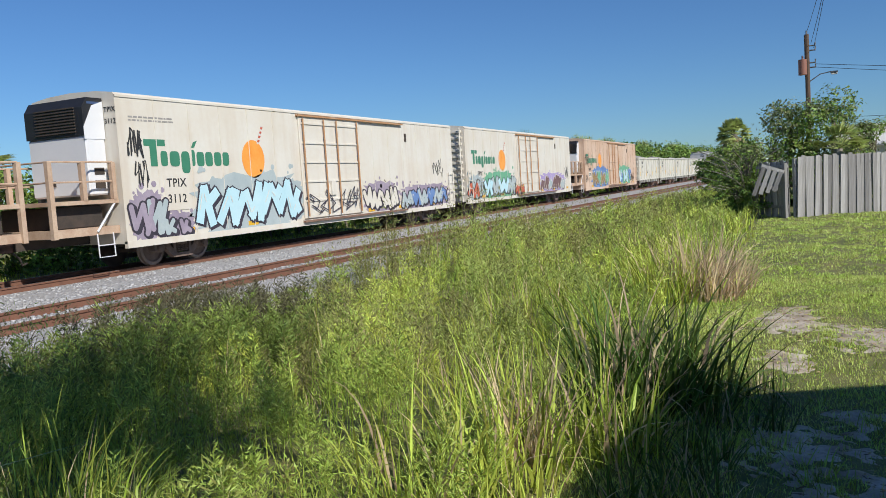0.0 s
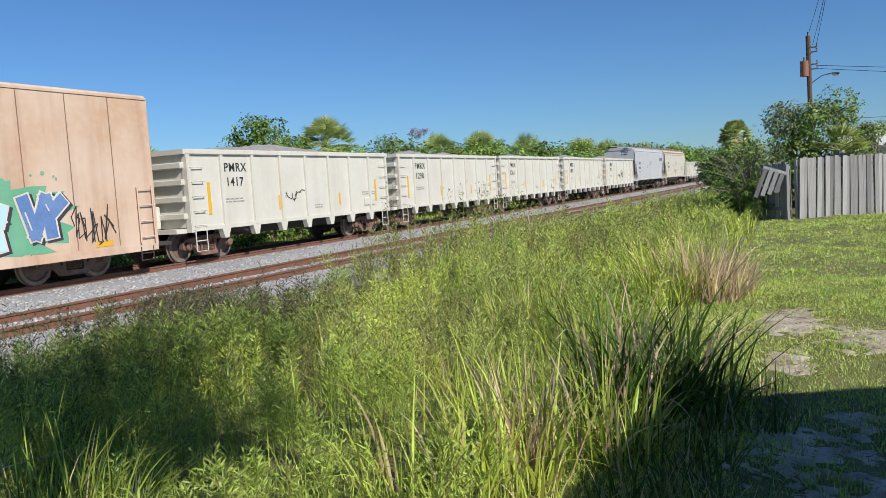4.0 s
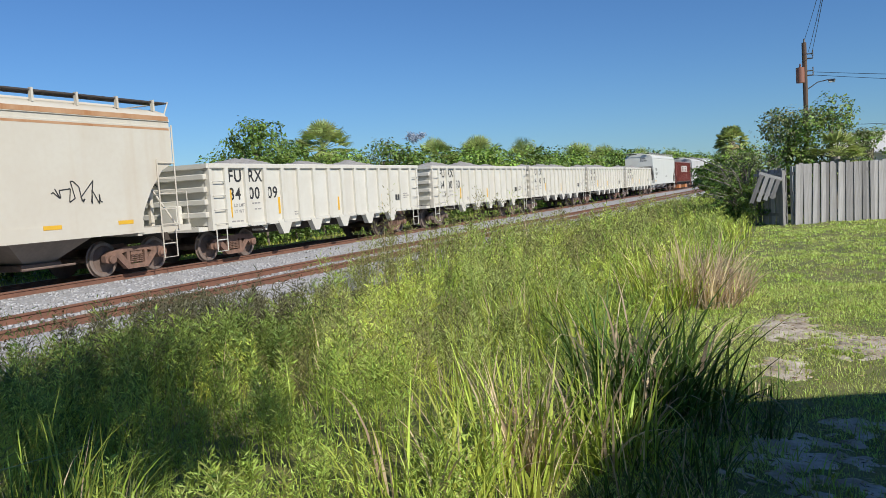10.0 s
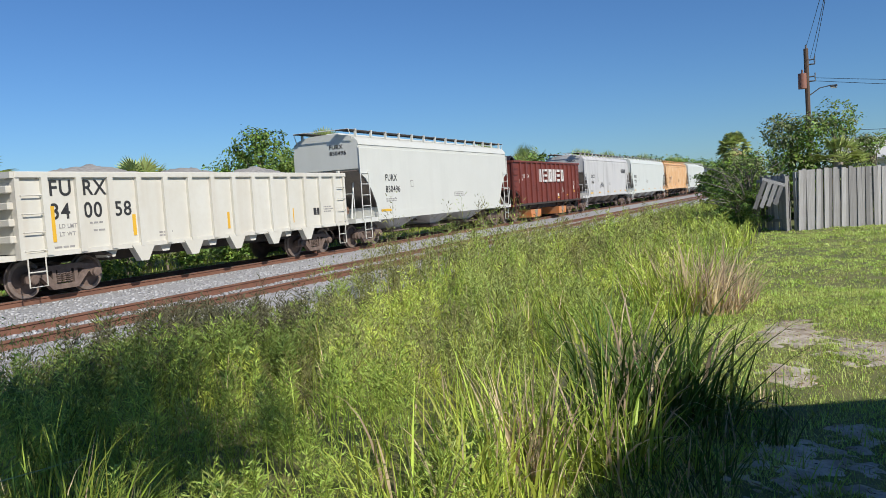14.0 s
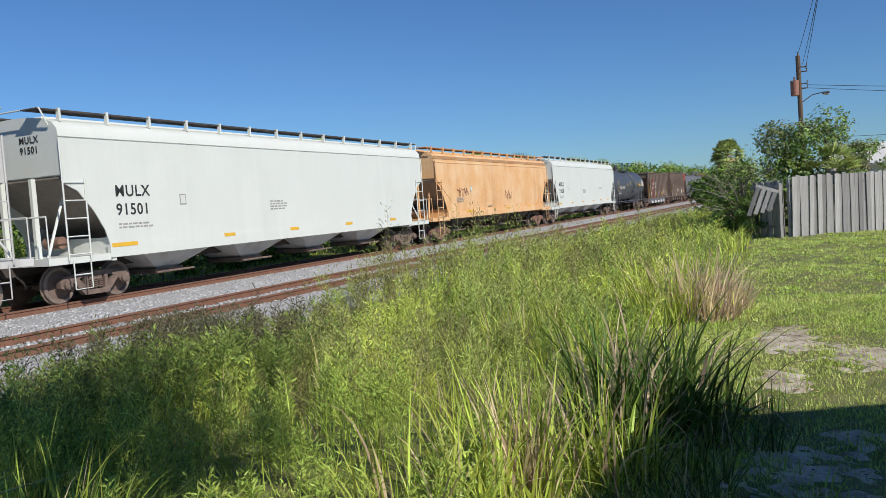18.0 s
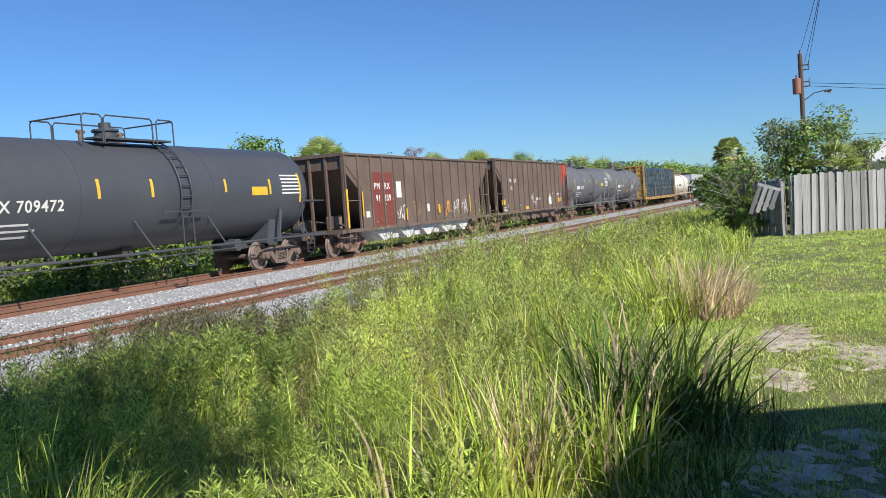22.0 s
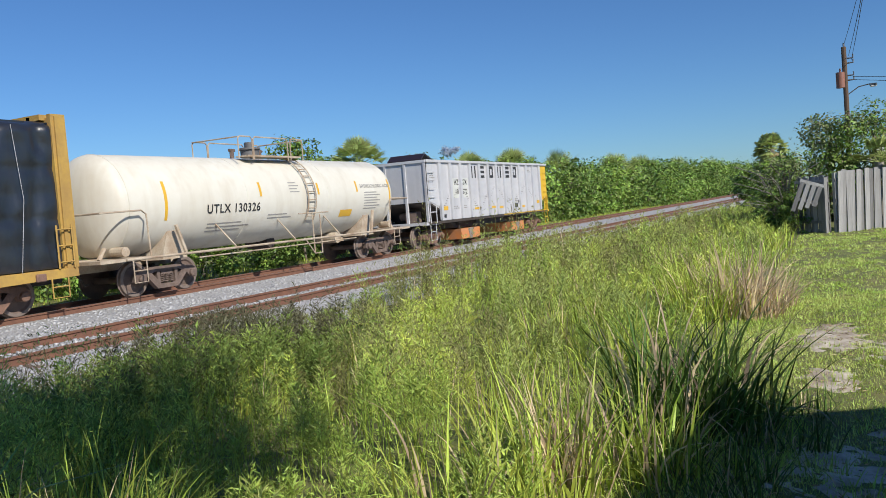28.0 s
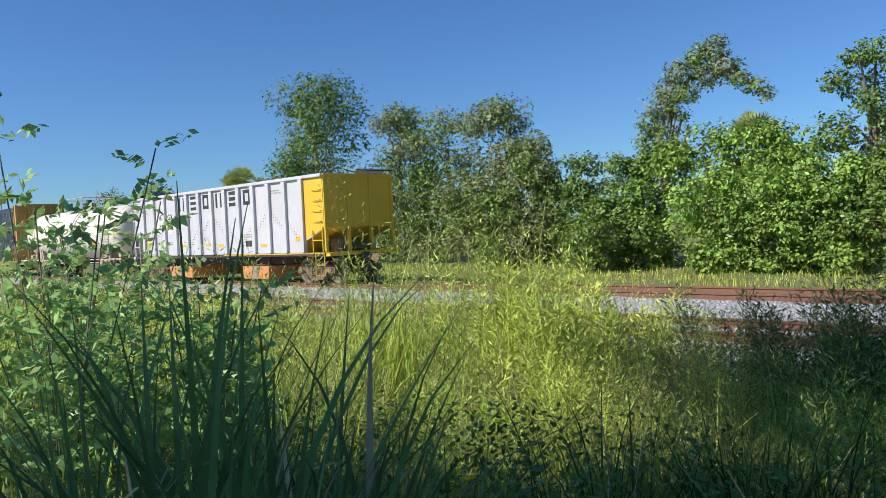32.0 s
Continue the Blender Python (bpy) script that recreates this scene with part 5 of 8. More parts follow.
    if yellow:
        part("yellow_corner", slab([(length - 1.1, z1 - 0.13), (length - 0.01, z1 - 0.13), (length - 0.01, 1.95), (length - 1.1, 1.62)], -HALF - 0.012, -HALF - 0.001), M["yellow"], car, "bright yellow end panel")
        part("yellow_line", box(8.2, length, -HALF - 0.04, -HALF - 0.03, z0 - 0.03, z0 + 0.01), M["yellow"], car)
        part("brake_wheel_stand", box(length + 0.02, length + 0.4, 0.5, 1.4, z0, z0 + 0.04), M["yellow"], car)
        part("end_rail", tubes([(length + 0.05, 0.5, z0), (length + 0.45, 0.5, z0), (length + 0.45, 0.5, 2.1), (length + 0.45, 1.4, 2.1), (length + 0.45, 1.4, z0)], r=0.025), M["yellow"], car)
    # solar panel hood over each end
    for x, w in ((0.1, 1),):
        part("solar_panel", slab([(x, z1 + 0.05), (x + 0.35, z1 + 0.30), (x + 0.40, z1 + 0.30), (x + 1.1, z1 + 0.04), (x + 1.08, z1), (x + 0.36, z1 + 0.24), (x, z1)], -1.3, 0.4), M["solar"], car, "dark tilted solar panel hood")
    part("solar_panel", slab([(length - 0.3, z1 + 0.02), (length - 0.1, z1 + 0.2), (length + 0.35, z1 + 0.12), (length + 0.35, z1 + 0.08), (length - 0.1, z1 + 0.14)], 0.1, 1.35), M["solar"], car, "dark tilted solar panel hood")
    # underslung gates
    part("belly", slab([(2.5, z0), (length - 2.5, z0), (length - 3.1, 0.72), (3.1, 0.72)], -1.2, 1.2), M["under"], car)
    for a, b in ((3.15, 5.3), (9.3, 11.2)):
        g = part("spreader_gate", slab([(a + 0.05, 0.66), (b, 0.66), (b - 0.05, 0.18), (a + 0.15, 0.18)], -1.45, 1.0), M["gate_rust"], car, "orange rusted stone gate")
        part("gate_plate", slab([(a + (b - a) * 0.38, 0.665), (a + (b - a) * 0.66, 0.665), (a + (b - a) * 0.58, 0.17), (a + (b - a) * 0.46, 0.17)], -1.46, -1.45), M["slope_dust"], g)
        for p, q in ((a + 0.2, a + 0.1), (b - 0.2, b - 0.1)):
            part("gate_arm", tubes([(p, -1.3, 0.66), (q, -1.3, z0)], r=0.05), M["under"], g)
    part("air_tank", lathe_y(((0, -0.9), (0.2, -0.86), (0.2, 0.4), (0, 0.44)), 7.2, 0.75, 14), M["under"], car, smooth=True)
    running_gear(car, length, (1.05, 1.25), "steel_rust", 0.55)
    marks(car)
    return car


def sign_shape(car, x, z, w, h, k, material, label, t=0.006):
    """One plain shape of a company sign: pairs and stacks of bars, or an open square."""
    b = min(w, h) * 0.27
    bars = (((x, x + b, z, z + h), (x + w - b, x + w, z, z + h)), ((x, x + w, z, z + b), (x, x + w, z + h / 2 - b / 2, z + h / 2 + b / 2), (x, x + w, z + h - b, z + h)),
            ((x, x + b, z, z + h), (x + b, x + w, z, z + b), (x + b, x + w, z + h - b, z + h), (x + w - b, x + w, z + b, z + h - b)))[k % 3]
    plates("sign_shape", bars, M[material], car, label=label, t=t)


def grey_marks(car):
    for k, w in enumerate((0.52, 0.46, 0.5, 0.5, 0.52, 0.5)):
        x = 4.29 + 1.05 * k + 0.27
        sign_shape(car, x, 3.02, w, 0.58, k, "ink", "plain dark sign shape")
    plates("number_panel", ((2.35, 3.05, 2.1, 3.0), (3.4, 4.1, 2.1, 3.0)), M["hopper_white"], car, label="clean white number panels")
    for x, z, t in ((2.6, 2.82, "HZ"), (3.46, 2.82, "GX"), (2.68, 2.38, "10"), (3.44, 2.38, "572")):
        words("lettering", t, x, z, 0.24, M["ink"], car, y=-HALF - 0.012)
    strips(car, [(1.3, 1.85, 1.58, 1.76), (4.7, 5.2, 1.5, 1.6), (6.75, 7.2, 1.5, 1.6), (7.75, 8.2, 1.45, 1.55), (10.9, 11.3, 1.4, 1.5), (13.2, 13.6, 1.55, 1.72)])
    plates("placard", ((9.85, 10.05, 1.42, 1.65), (10.08, 10.28, 1.42, 1.65), (1.4, 1.65, 1.25, 1.4), (10.35, 10.55, 1.66, 1.8)), M["ink"], car, label="small dark placards")
    small_print(car, [(2.4, 1.7, 0.5, 2), (3.3, 1.7, 0.5, 2), (9.7, 1.85, 0.7, 2), (11.6, 3.4, 0.8, 2), (0.3, 3.2, 0.4, 3)])


def red_marks(car):
    for k, w in enumerate((0.6, 0.5, 0.6, 0.6, 0.62, 0.6)):
        x = 4.95 + 0.94 * k
        sign_shape(car, x, 2.42, w, 0.83, k, "ink_white", "plain white sign shape", 0.11)
    strips(car, [(9.0, 9.35, 1.25, 1.35), (11.2, 11.5, 1.4, 1.48), (13.0, 13.35, 1.6, 1.75)])
    plates("placard", ((9.0, 9.3, 1.4, 1.6), (12.95, 13.25, 1.85, 2.15)), M["ink_white"], car, label="small pale placards")
    scrawl(car, 9.9, 10.6, 1.5, 2.1, 91, "ink_white", 0.012, 12)
    small_print(car, [(12.9, 2.35, 0.5, 3), (1.0, 2.6, 0.6, 3)], material=M["ink_white"])
    for x, t in ((1.7, "HZ"), (2.5, "GX")):
        words("lettering", t, x, 2.8, 0.2, M["ink_white"], car)


ballast_car(275.2, 14.7, 1.08, 3.76, "oxide", "oxide red ballast hopper car with plain white sign blocks", red_marks, yellow=False)
ballast_car(491.1, 14.9, 1.12, 3.82, "galv", "pale ribbed ballast hopper car with a bright yellow end", grey_marks)


# ---- tank cars ----
def tank_car(s, length, radius, zc, paint, label, marks, dome_x, frame_paint, tone, trucks):
    car = car_root("tank_car", s, label, "tank car")
    pm, fm = M[paint], M[frame_paint]
    prof = []
    head = radius * 0.42
    for k in range(9):
        a = math.pi / 2 * k / 8
        prof.append((radius * math.sin(a), head * (1 - math.cos(a))))
    prof = prof + [(radius, length / 2), (radius, length - head)] + [(r, length - x) for r, x in prof[::-1]]
    bm = bmesh.new()
    n = 48
    rings = [[bm.verts.new((x, r * math.cos(2 * math.pi * k / n), zc + r * math.sin(2 * math.pi * k / n))) for k in range(n)] for r, x in prof if r > 1e-4]
    for a, b in zip(rings, rings[1:]):
        for k in range(n):
            bm.faces.new((a[k], a[(k + 1) % n], b[(k + 1) % n], b[k]))
    bm.faces.new(rings[0])
    bm.faces.new(rings[-1])
    bmesh.ops.recalc_face_normals(bm, faces=bm.faces)
    tank = part("tank", bm, pm, car, smooth=True)
    for x in (head, length * 0.36, length * 0.66, length - head):
        ring = [(x, (radius + 0.004) * math.cos(2 * math.pi * k / 40), zc + (radius + 0.004) * math.sin(2 * math.pi * k / 40)) for k in range(41)]
        part("weld_seam", tubes(ring, r=0.008, n=4), pm, tank)
    # dome, platform and guard rails
    z1 = zc + radius
    dm = bmesh.new()
    nn = 20
    for r0, a, b in ((0.30, z1 - 0.1, z1 + 0.3), (0.36, z1 + 0.3, z1 + 0.36), (0.16, z1 + 0.36, z1 + 0.55)):
        lo = [dm.verts.new((dome_x + r0 * math.cos(2 * math.pi * k / nn), r0 * math.sin(2 * math.pi * k / nn), a)) for k in range(nn)]
        up = [dm.verts.new((dome_x + r0 * math.cos(2 * math.pi * k / nn), r0 * math.sin(2 * math.pi * k / nn), b)) for k in range(nn)]
        for k in range(nn):
            dm.faces.new((lo[k], lo[(k + 1) % nn], up[(k + 1) % nn], up[k]))
        dm.faces.new(up)
    part("manway_dome", dm, M["tank_grey"] if paint == "tank_white" else pm, car, smooth=True)
    for dx in (-0.75, 0.6):
        part("valve", join_bm([tubes([(dome_x + dx, 0.1, z1 - 0.05), (dome_x + dx, 0.1, z1 + 0.32)], r=0.07, n=8), tubes([(dome_x + dx - 0.12, 0.1, z1 + 0.28), (dome_x + dx + 0.12, 0.1, z1 + 0.28)], r=0.05, n=8)]), M["steel"], car)
    for sy in (-1, 1):
        part("dome_platform", box(dome_x - 1.2, dome_x + 1.5, *sorted((sy * 0.45, sy * 0.95)), z1 - 0.02, z1 + 0.03), fm, car)
        for a, b in ((-1.6, -0.95), (-0.9, 0.8), (0.95, 1.6)):
            part("guard_rail", tubes([(dome_x + a, sy * 0.95, z1 - 0.12), (dome_x + a, sy * 0.95, z1 + 0.52), (dome_x + a + 0.08, sy * 0.95, z1 + 0.6), (dome_x + b - 0.08, sy * 0.95, z1 + 0.6), (dome_x + b, sy * 0.95, z1 + 0.52), (dome_x + b, sy * 0.95, z1 - 0.12)], r=0.022), fm, car, smooth=True)
    for x in (dome_x - 1.6, dome_x + 1.6):
        part("guard_rail", tubes([(x, -0.95, z1 + 0.58), (x, 0.95, z1 + 0.58)], r=0.022), fm, car)
    # curved ladder over the near side
    lx = dome_x + 1.05
    arc = lambda x: [(x, -(radius + 0.09) * math.cos(a), zc + (radius + 0.09) * math.sin(a)) for a in [radians(70 - 8.5 * k) for k in range(13)]]
    lad = tubes(arc(lx), arc(lx + 0.42), r=0.022)
    for k in range(9):
        a = radians(62 - 11 * k)
        y, z = -(radius + 0.09) * math.cos(a), zc + (radius + 0.09) * math.sin(a)
        bm_tube(lad, [(lx, y, z), (lx + 0.42, y, z)], 0.018, 5)
    part("side_ladder", lad, fm, car, smooth=True)
    zs = 1.02
    part("ladder_foot", tubes([(lx, -HALF, zs - 0.5), (lx, -HALF, zc - 0.6)], [(lx + 0.42, -HALF, zs - 0.5), (lx + 0.42, -HALF, zc - 0.6)], [(lx - 0.5, -HALF, zs + 0.05), (lx, -HALF, zs - 0.5), (lx + 0.42, -HALF, zs - 0.5)], [(lx, -HALF, zs), (lx + 0.42, -HALF, zs)], [(lx - 0.75, -HALF - 0.02, zc - 0.55), (lx + 0.9, -HALF - 0.02, zc - 0.55)], r=0.022), fm, car)
    # stub sills, saddles, side rail, end platforms
    for x, w in ((0.0, 1), (length, -1)):
        part("stub_sill", box(*sorted((x - w * 0.7, x + w * 3.2)), -0.3, 0.3, 0.74, 1.08), fm, car)
        part("end_deck", box(*sorted((x - w * 0.55, x + w * 1.0)), -HALF + 0.05, HALF - 0.05, 0.98, 1.06), fm, car)
        part("saddle", slab([(x + w * 1.7, 0.9), (x + w * 2.6, 0.9), (x + w * 2.35, zc - radius * 0.55), (x + w * 1.95, zc - radius * 0.55)], -1.15, 1.15), fm, car)
        part("side_bracket", tubes([(x + w * 2.3, -HALF + 0.1, 1.0), (x + w * 2.05, -HALF + 0.15, zc - 0.62)], r=0.06), fm, car)
        part("end_rail", tubes([(x + w * 1.0, -HALF + 0.02, 1.0), (x + w * 0.95, -HALF + 0.02, 2.15), (x + w * 0.8, -HALF + 0.02, 2.25), (x - w * 0.45, -HALF + 0.02, 2.22), (x - w * 0.45, HALF - 0.02, 2.22), (x + w * 0.8, HALF - 0.02, 2.25), (x + w * 0.95, HALF - 0.02, 1.0)], r=0.025), fm, car, smooth=True)
        part("brake_gear", join_bm([tubes([(x - w * 0.1, -0.9, 1.06), (x + w * 0.1, -0.9, 1.35)], r=0.06), lathe_y(((0, -1.2), (0.13, -1.18), (0.13, -0.7), (0, -0.68)), x + w * 0.5, 1.22, 12)]), fm, car)
        step_irons(car, (x + w * 0.6,), -HALF, 0.42, 1.02, fm, 0.42)
    part("side_rail", tubes([(0.2, -HALF, 1.02), (length - 0.2, -HALF, 1.02)], r=0.035, n=8), fm, car)
    part("brake_pipe", tubes([(3.0, -1.2, 0.85), (length - 3.0, -1.2, 0.85)], r=0.02), fm, car)
    for x in (length * 0.3, length * 0.5, length * 0.68):
        part("rail_bracket", tubes([(x, -HALF, 1.02), (x - 0.45, -radius * 0.86, zc - radius * 0.48)], r=0.028), fm, car)
    part("outlet", lathe_y(((0, -0.5), (0.2, -0.48), (0.24, 0), (0.2, 0.48), (0, 0.5)), length * 0.5, zc - radius - 0.02, 14), M["under"], car)
    part("air_reservoir", lathe_y(((0, -0.9), (0.2, -0.86), (0.2, 0.1), (0, 0.14)), length - 3.7, 0.92, 14), fm, car, smooth=True)
    add_truck(car, trucks[0], tone)
    add_truck(car, trucks[1], tone)
    share("coupler", COUPLER, car, pose(-0.7, 0, 0))
    share("coupler", COUPLER, car, pose(length + 0.7, 0, 0, 0, 0, 180))
    share("air_hose", HOSE, car, pose(-0.7, 0, 0))
    share("air_hose", HOSE, car, pose(length + 0.7, 0, 0, 0, 0, 180))

    def on(z):
        """Where the near side of the tank stands at the height z, and its slope."""
        d = (z - zc) / radius
        return -math.sqrt(max(1 - d * d, 0.01)) * radius, math.degrees(math.asin(max(-1, min(1, d))))

    def decal(name, x0, x1, za, zb, material, lab=""):
        bm = bmesh.new()
        k = 8
        rows = []
        for i in range(k + 1):
            z = za + (zb - za) * i / k
            y, _ = on(z)
            q = (radius + 0.005) / radius
            rows.append([bm.verts.new((x, y * q, zc + (z - zc) * q)) for x in (x0, x1)])
        for a, b in zip(rows, rows[1:]):
            bm.faces.new((a[0], a[1], b[1], b[0]))
        return part(name, bm, material, car, lab)

    def text(t, x, z, size, material):
        y, tilt = on(z)
        ob = words("lettering", t, x, z, size, material, car, y=y)
        ob.matrix_basis = pose(x, y * 1.006, zc + (z - zc) * 1.006, 90 - tilt, 0, 0)

    marks(decal, text)
    return car


def tank_marks(num, ink, strip_xs, x, z, mark="", plate_x=None, plate_z=1.9):
    def go(decal, text):
        if mark:
            text(mark + " " + num, x, z, 0.28, ink)
        else:
            decal("sign_bar", x, x + 0.95, z - 0.13, z + 0.13, ink, "plain company mark bar")
            text(num, x + 1.1, z, 0.28, ink)
        for q in range(3):
            decal("small_print", x + 0.1, x + 1.6 + 0.2 * (q % 2), z - 0.42 - 0.14 * q, z - 0.37 - 0.14 * q, ink, "small unreadable stencil lines")
        for xs, za, zb in strip_xs:
            decal("reflector_strip", xs, xs + 0.1, za, zb, M["mark_yellow"], "yellow reflective strip")
        if plate_x:
            decal("warning_panel", plate_x, plate_x + 0.8, plate_z - 0.12, plate_z + 0.15, M["mark_yellow"], "yellow warning panel")
            for q in range(6):
                decal("small_print", plate_x + 1.6, plate_x + 2.6, plate_z + 0.5 - 0.12 * q, plate_z + 0.55 - 0.12 * q, ink, "small unreadable stencil lines")
    return go


def white_marks(decal, text):
    text("UTLX 130326", 3.3, 2.18, 0.26, M["ink"])
    text("HYDROCHLORIC ACID", 11.3, 2.75, 0.13, M["ink_faint"])
    for xs, za, zb in ((1.75, 1.95, 3.0), (5.6, 2.5, 2.95), (8.6, 2.5, 2.9), (11.0, 2.55, 2.95), (13.3, 2.1, 3.0)):
        decal("reflector_strip", xs, xs + 0.1, za, zb, M["mark_yellow"], "yellow reflective strip")
    decal("warning_panel", 10.0, 10.75, 1.68, 1.92, M["mark_yellow"], "yellow warning panel")
    for x, z, w, n in ((3.4, 1.75, 1.8, 3), (6.0, 1.9, 1.2, 2), (7.1, 2.9, 0.5, 4), (11.5, 2.5, 1.1, 7)):
        for q in range(n):
            decal("small_print", x, x + w * (0.8 + 0.2 * (q % 2)), z - 0.1 * q, z - 0.1 * q + 0.035, M["ink_faint"], "small unreadable stencil lines")


STR = ((2.0, 2.1, 3.2), (5.2, 2.6, 3.1), (7.2, 2.6, 3.0), (10.6, 2.6, 3.0), (13.0, 2.3, 3.1))
tank_car(370.4, 15.9, 1.5, 2.62, "tank_black", "black tank car with white lettering and yellow strips", tank_marks("709472", M["ink_white"], ((2.2, 2.0, 3.1), (6.2, 2.5, 3.0), (8.0, 2.5, 3.0), (11.0, 2.6, 3.0), (13.2, 2.5, 3.0), (14.9, 2.2, 3.2)), 2.7, 2.35, "GBRX", 12.3, 2.6), 8.0, "tank_black", "steel", (1.9, 14.2))
tank_car(420.0, 13.9, 1.5, 2.62, "tank_grey", "dusty dark grey tank car with yellow strips", tank_marks("18209", M["ink_white"], ((1.9, 2.1, 3.1), (4.9, 2.6, 3.1), (6.5, 2.6, 3.0), (8.9, 2.6, 3.0)), 2.5, 2.35, "", 10.4, 2.55), 6.6, "tank_grey", "steel_rust", (2.1, 12.1))
tank_car(434.9, 13.9, 1.5, 2.62, "tank_grey", "dusty dark grey tank car behind another tank car", tank_marks("216139", M["ink_white"], ((1.9, 2.1, 3.1), (5.1, 2.6, 3.1), (8.4, 2.6, 3.0), (10.4, 2.6, 3.0)), 2.6, 2.35, "", 7.2, 1.9), 6.8, "tank_grey", "steel", (2.1, 12.9))
tank_car(474.9, 14.0, 1.38, 2.43, "tank_white", "white acid tank car with cream rails and yellow strips", white_marks, 6.9, "cream_frame", "steel", (1.9, 12.9))


# ---- lumber car ----
def lumber_car(s, length):
    car = car_root("lumber_car", s, "yellow centre-beam flat car loaded with dark plastic-wrapped lumber", "flat car")
    ym = M["yellow_worn"]
    part("deck", box(0, length, -HALF + 0.02, HALF - 0.02, 0.84, 1.0), ym, car)
    for sy in (-1, 1):
        part("side_sill", slab([(0, 0.98), (length, 0.98), (length, 0.80), (length - 3.5, 0.72), (3.5, 0.72), (0, 0.80)], *sorted((sy * (HALF - 0.08), sy * (HALF + 0.01)))), ym, car)
    for x, w in ((0.0, 1), (length, -1)):
        bulk = part("bulkhead", box(*sorted((x + w * 0.05, x + w * 0.16)), -1.42, 1.42, 1.0, 4.5), ym, car, "yellow steel end bulkhead")
        for y in (-1.42, -0.7, 0.0, 0.7, 1.42):
            part("bulkhead_post", box(*sorted((x - w * 0.08, x + w * 0.3)), y - 0.06, y + 0.06, 1.0, 4.55), ym, bulk)
        for k in range(6):
            part("bulkhead_rib", box(*sorted((x - w * 0.02, x + w * 0.1)), -1.4, 1.4, 1.3 + k * 0.55, 1.42 + k * 0.55), ym, bulk)
        part("bulkhead_cap", slab([(x - w * 0.1, 4.45), (x + w * 0.3, 4.45), (x + w * 0.3, 4.58), (x - w * 0.1, 4.58)], -1.1, 1.1), ym, bulk)
        part("corner_brace", slab([(x + w * 0.16, 1.0), (x + w * 0.26, 1.0), (x + w * 0.22, 4.5), (x + w * 0.16, 4.5)], -HALF + 0.02, -HALF + 0.1), ym, car)
        step_irons(car, (x + w * 0.5,), -HALF, 0.35, 0.85, ym)
        ladder(car, *sorted((x + w * 0.1, x + w * 0.5)), 1.0, 2.0, -HALF - 0.03, ym, 3)
    part("center_beam", box(0.3, length - 0.3, -0.1, 0.1, 1.0, 4.5), ym, car)
    part("center_sill", box(-0.5, length + 0.5, -0.25, 0.25, 0.6, 0.84), M["under"], car)
    # the wrapped load: soft bulging sheets with folds
    for sy in (-1, 1):
        nx, nz = 260, 34
        u, v = np.meshgrid(np.linspace(0.2, length - 0.2, nx), np.linspace(0, 1, nz), indexing="ij")
        z = 1.02 + v * 3.42
        rng = np.random.RandomState(7 + sy)
        tier = 0.03 * np.abs(np.sin(v * math.pi * 6)) ** 0.4
        y = 1.40 + tier
        for k in range(80):
            cx, sl, wd, am = rng.uniform(0, length), rng.uniform(-1.6, 1.6), rng.uniform(0.08, 0.28), rng.uniform(-0.06, 0.05)
            y = y + am * np.exp(-((u - cx - sl * (v - 0.5)) / wd) ** 2)
        y = y + 0.02 * np.sin(u * 9 + np.sin(v * 8) * 2) * np.sin(v * 5 + u)
        y = y - np.clip((v - 0.94) / 0.06, 0, 1) ** 2 * 0.5
        z = z + 0.03 * np.sin(u * 1.7) * (v > 0.9)
        verts = np.stack([u, np.clip(y, 0.2, HALF - 0.01) * sy, z], -1).reshape(-1, 3)
        a = (np.arange(nx - 1)[:, None] * nz + np.arange(nz - 1)[None]).ravel()
        q = np.stack([a, a + nz, a + nz + 1, a + 1], -1)
        ob = raw_mesh("wrapped_lumber", verts, q if sy < 0 else q[:, ::-1], M["lumber_wrap"], "dark plastic-wrapped lumber stack", kind="", parent=car)
        ob.data.shade_smooth()
    part("wrap_top", box(0.6, length - 0.6, -0.98, 0.98, 4.36, 4.43), M["lumber_wrap"], car)
    for xe in (0.33, length - 0.33):
        part("wrap_end", box(xe - 0.01, xe + 0.01, -1.38, 1.38, 1.02, 4.36), M["lumber_wrap"], car)
    rng = random.Random(4)
    for k in range(12):
        x = 1.2 + k * (length - 2.4) / 11
        part("strap", tubes([(x + rng.uniform(-0.3, 0.1), -HALF + 0.02, 1.0), (x, -HALF - 0.01, 2.6), (x - 0.1, -HALF + 0.04, 4.25)], r=0.007, n=4), M["strap"], car)
    for k in range(18):
        x = 1.0 + k * (length - 2) / 17
        part("strap_winch", box(x - 0.12, x + 0.12, -HALF - 0.08, -HALF, 0.76, 0.94, 0.02), M["steel_rust"] if k % 3 else ym, car)
    strips(car, [(x, x + 0.5, 0.86, 0.96) for x in (2.0, 6.5, 11.0, 15.5, 20.0)])
    running_gear(car, length, (2.3, 2.0), "steel_rust", 0.6, sill=False)


lumber_car(451.0, 22.7)
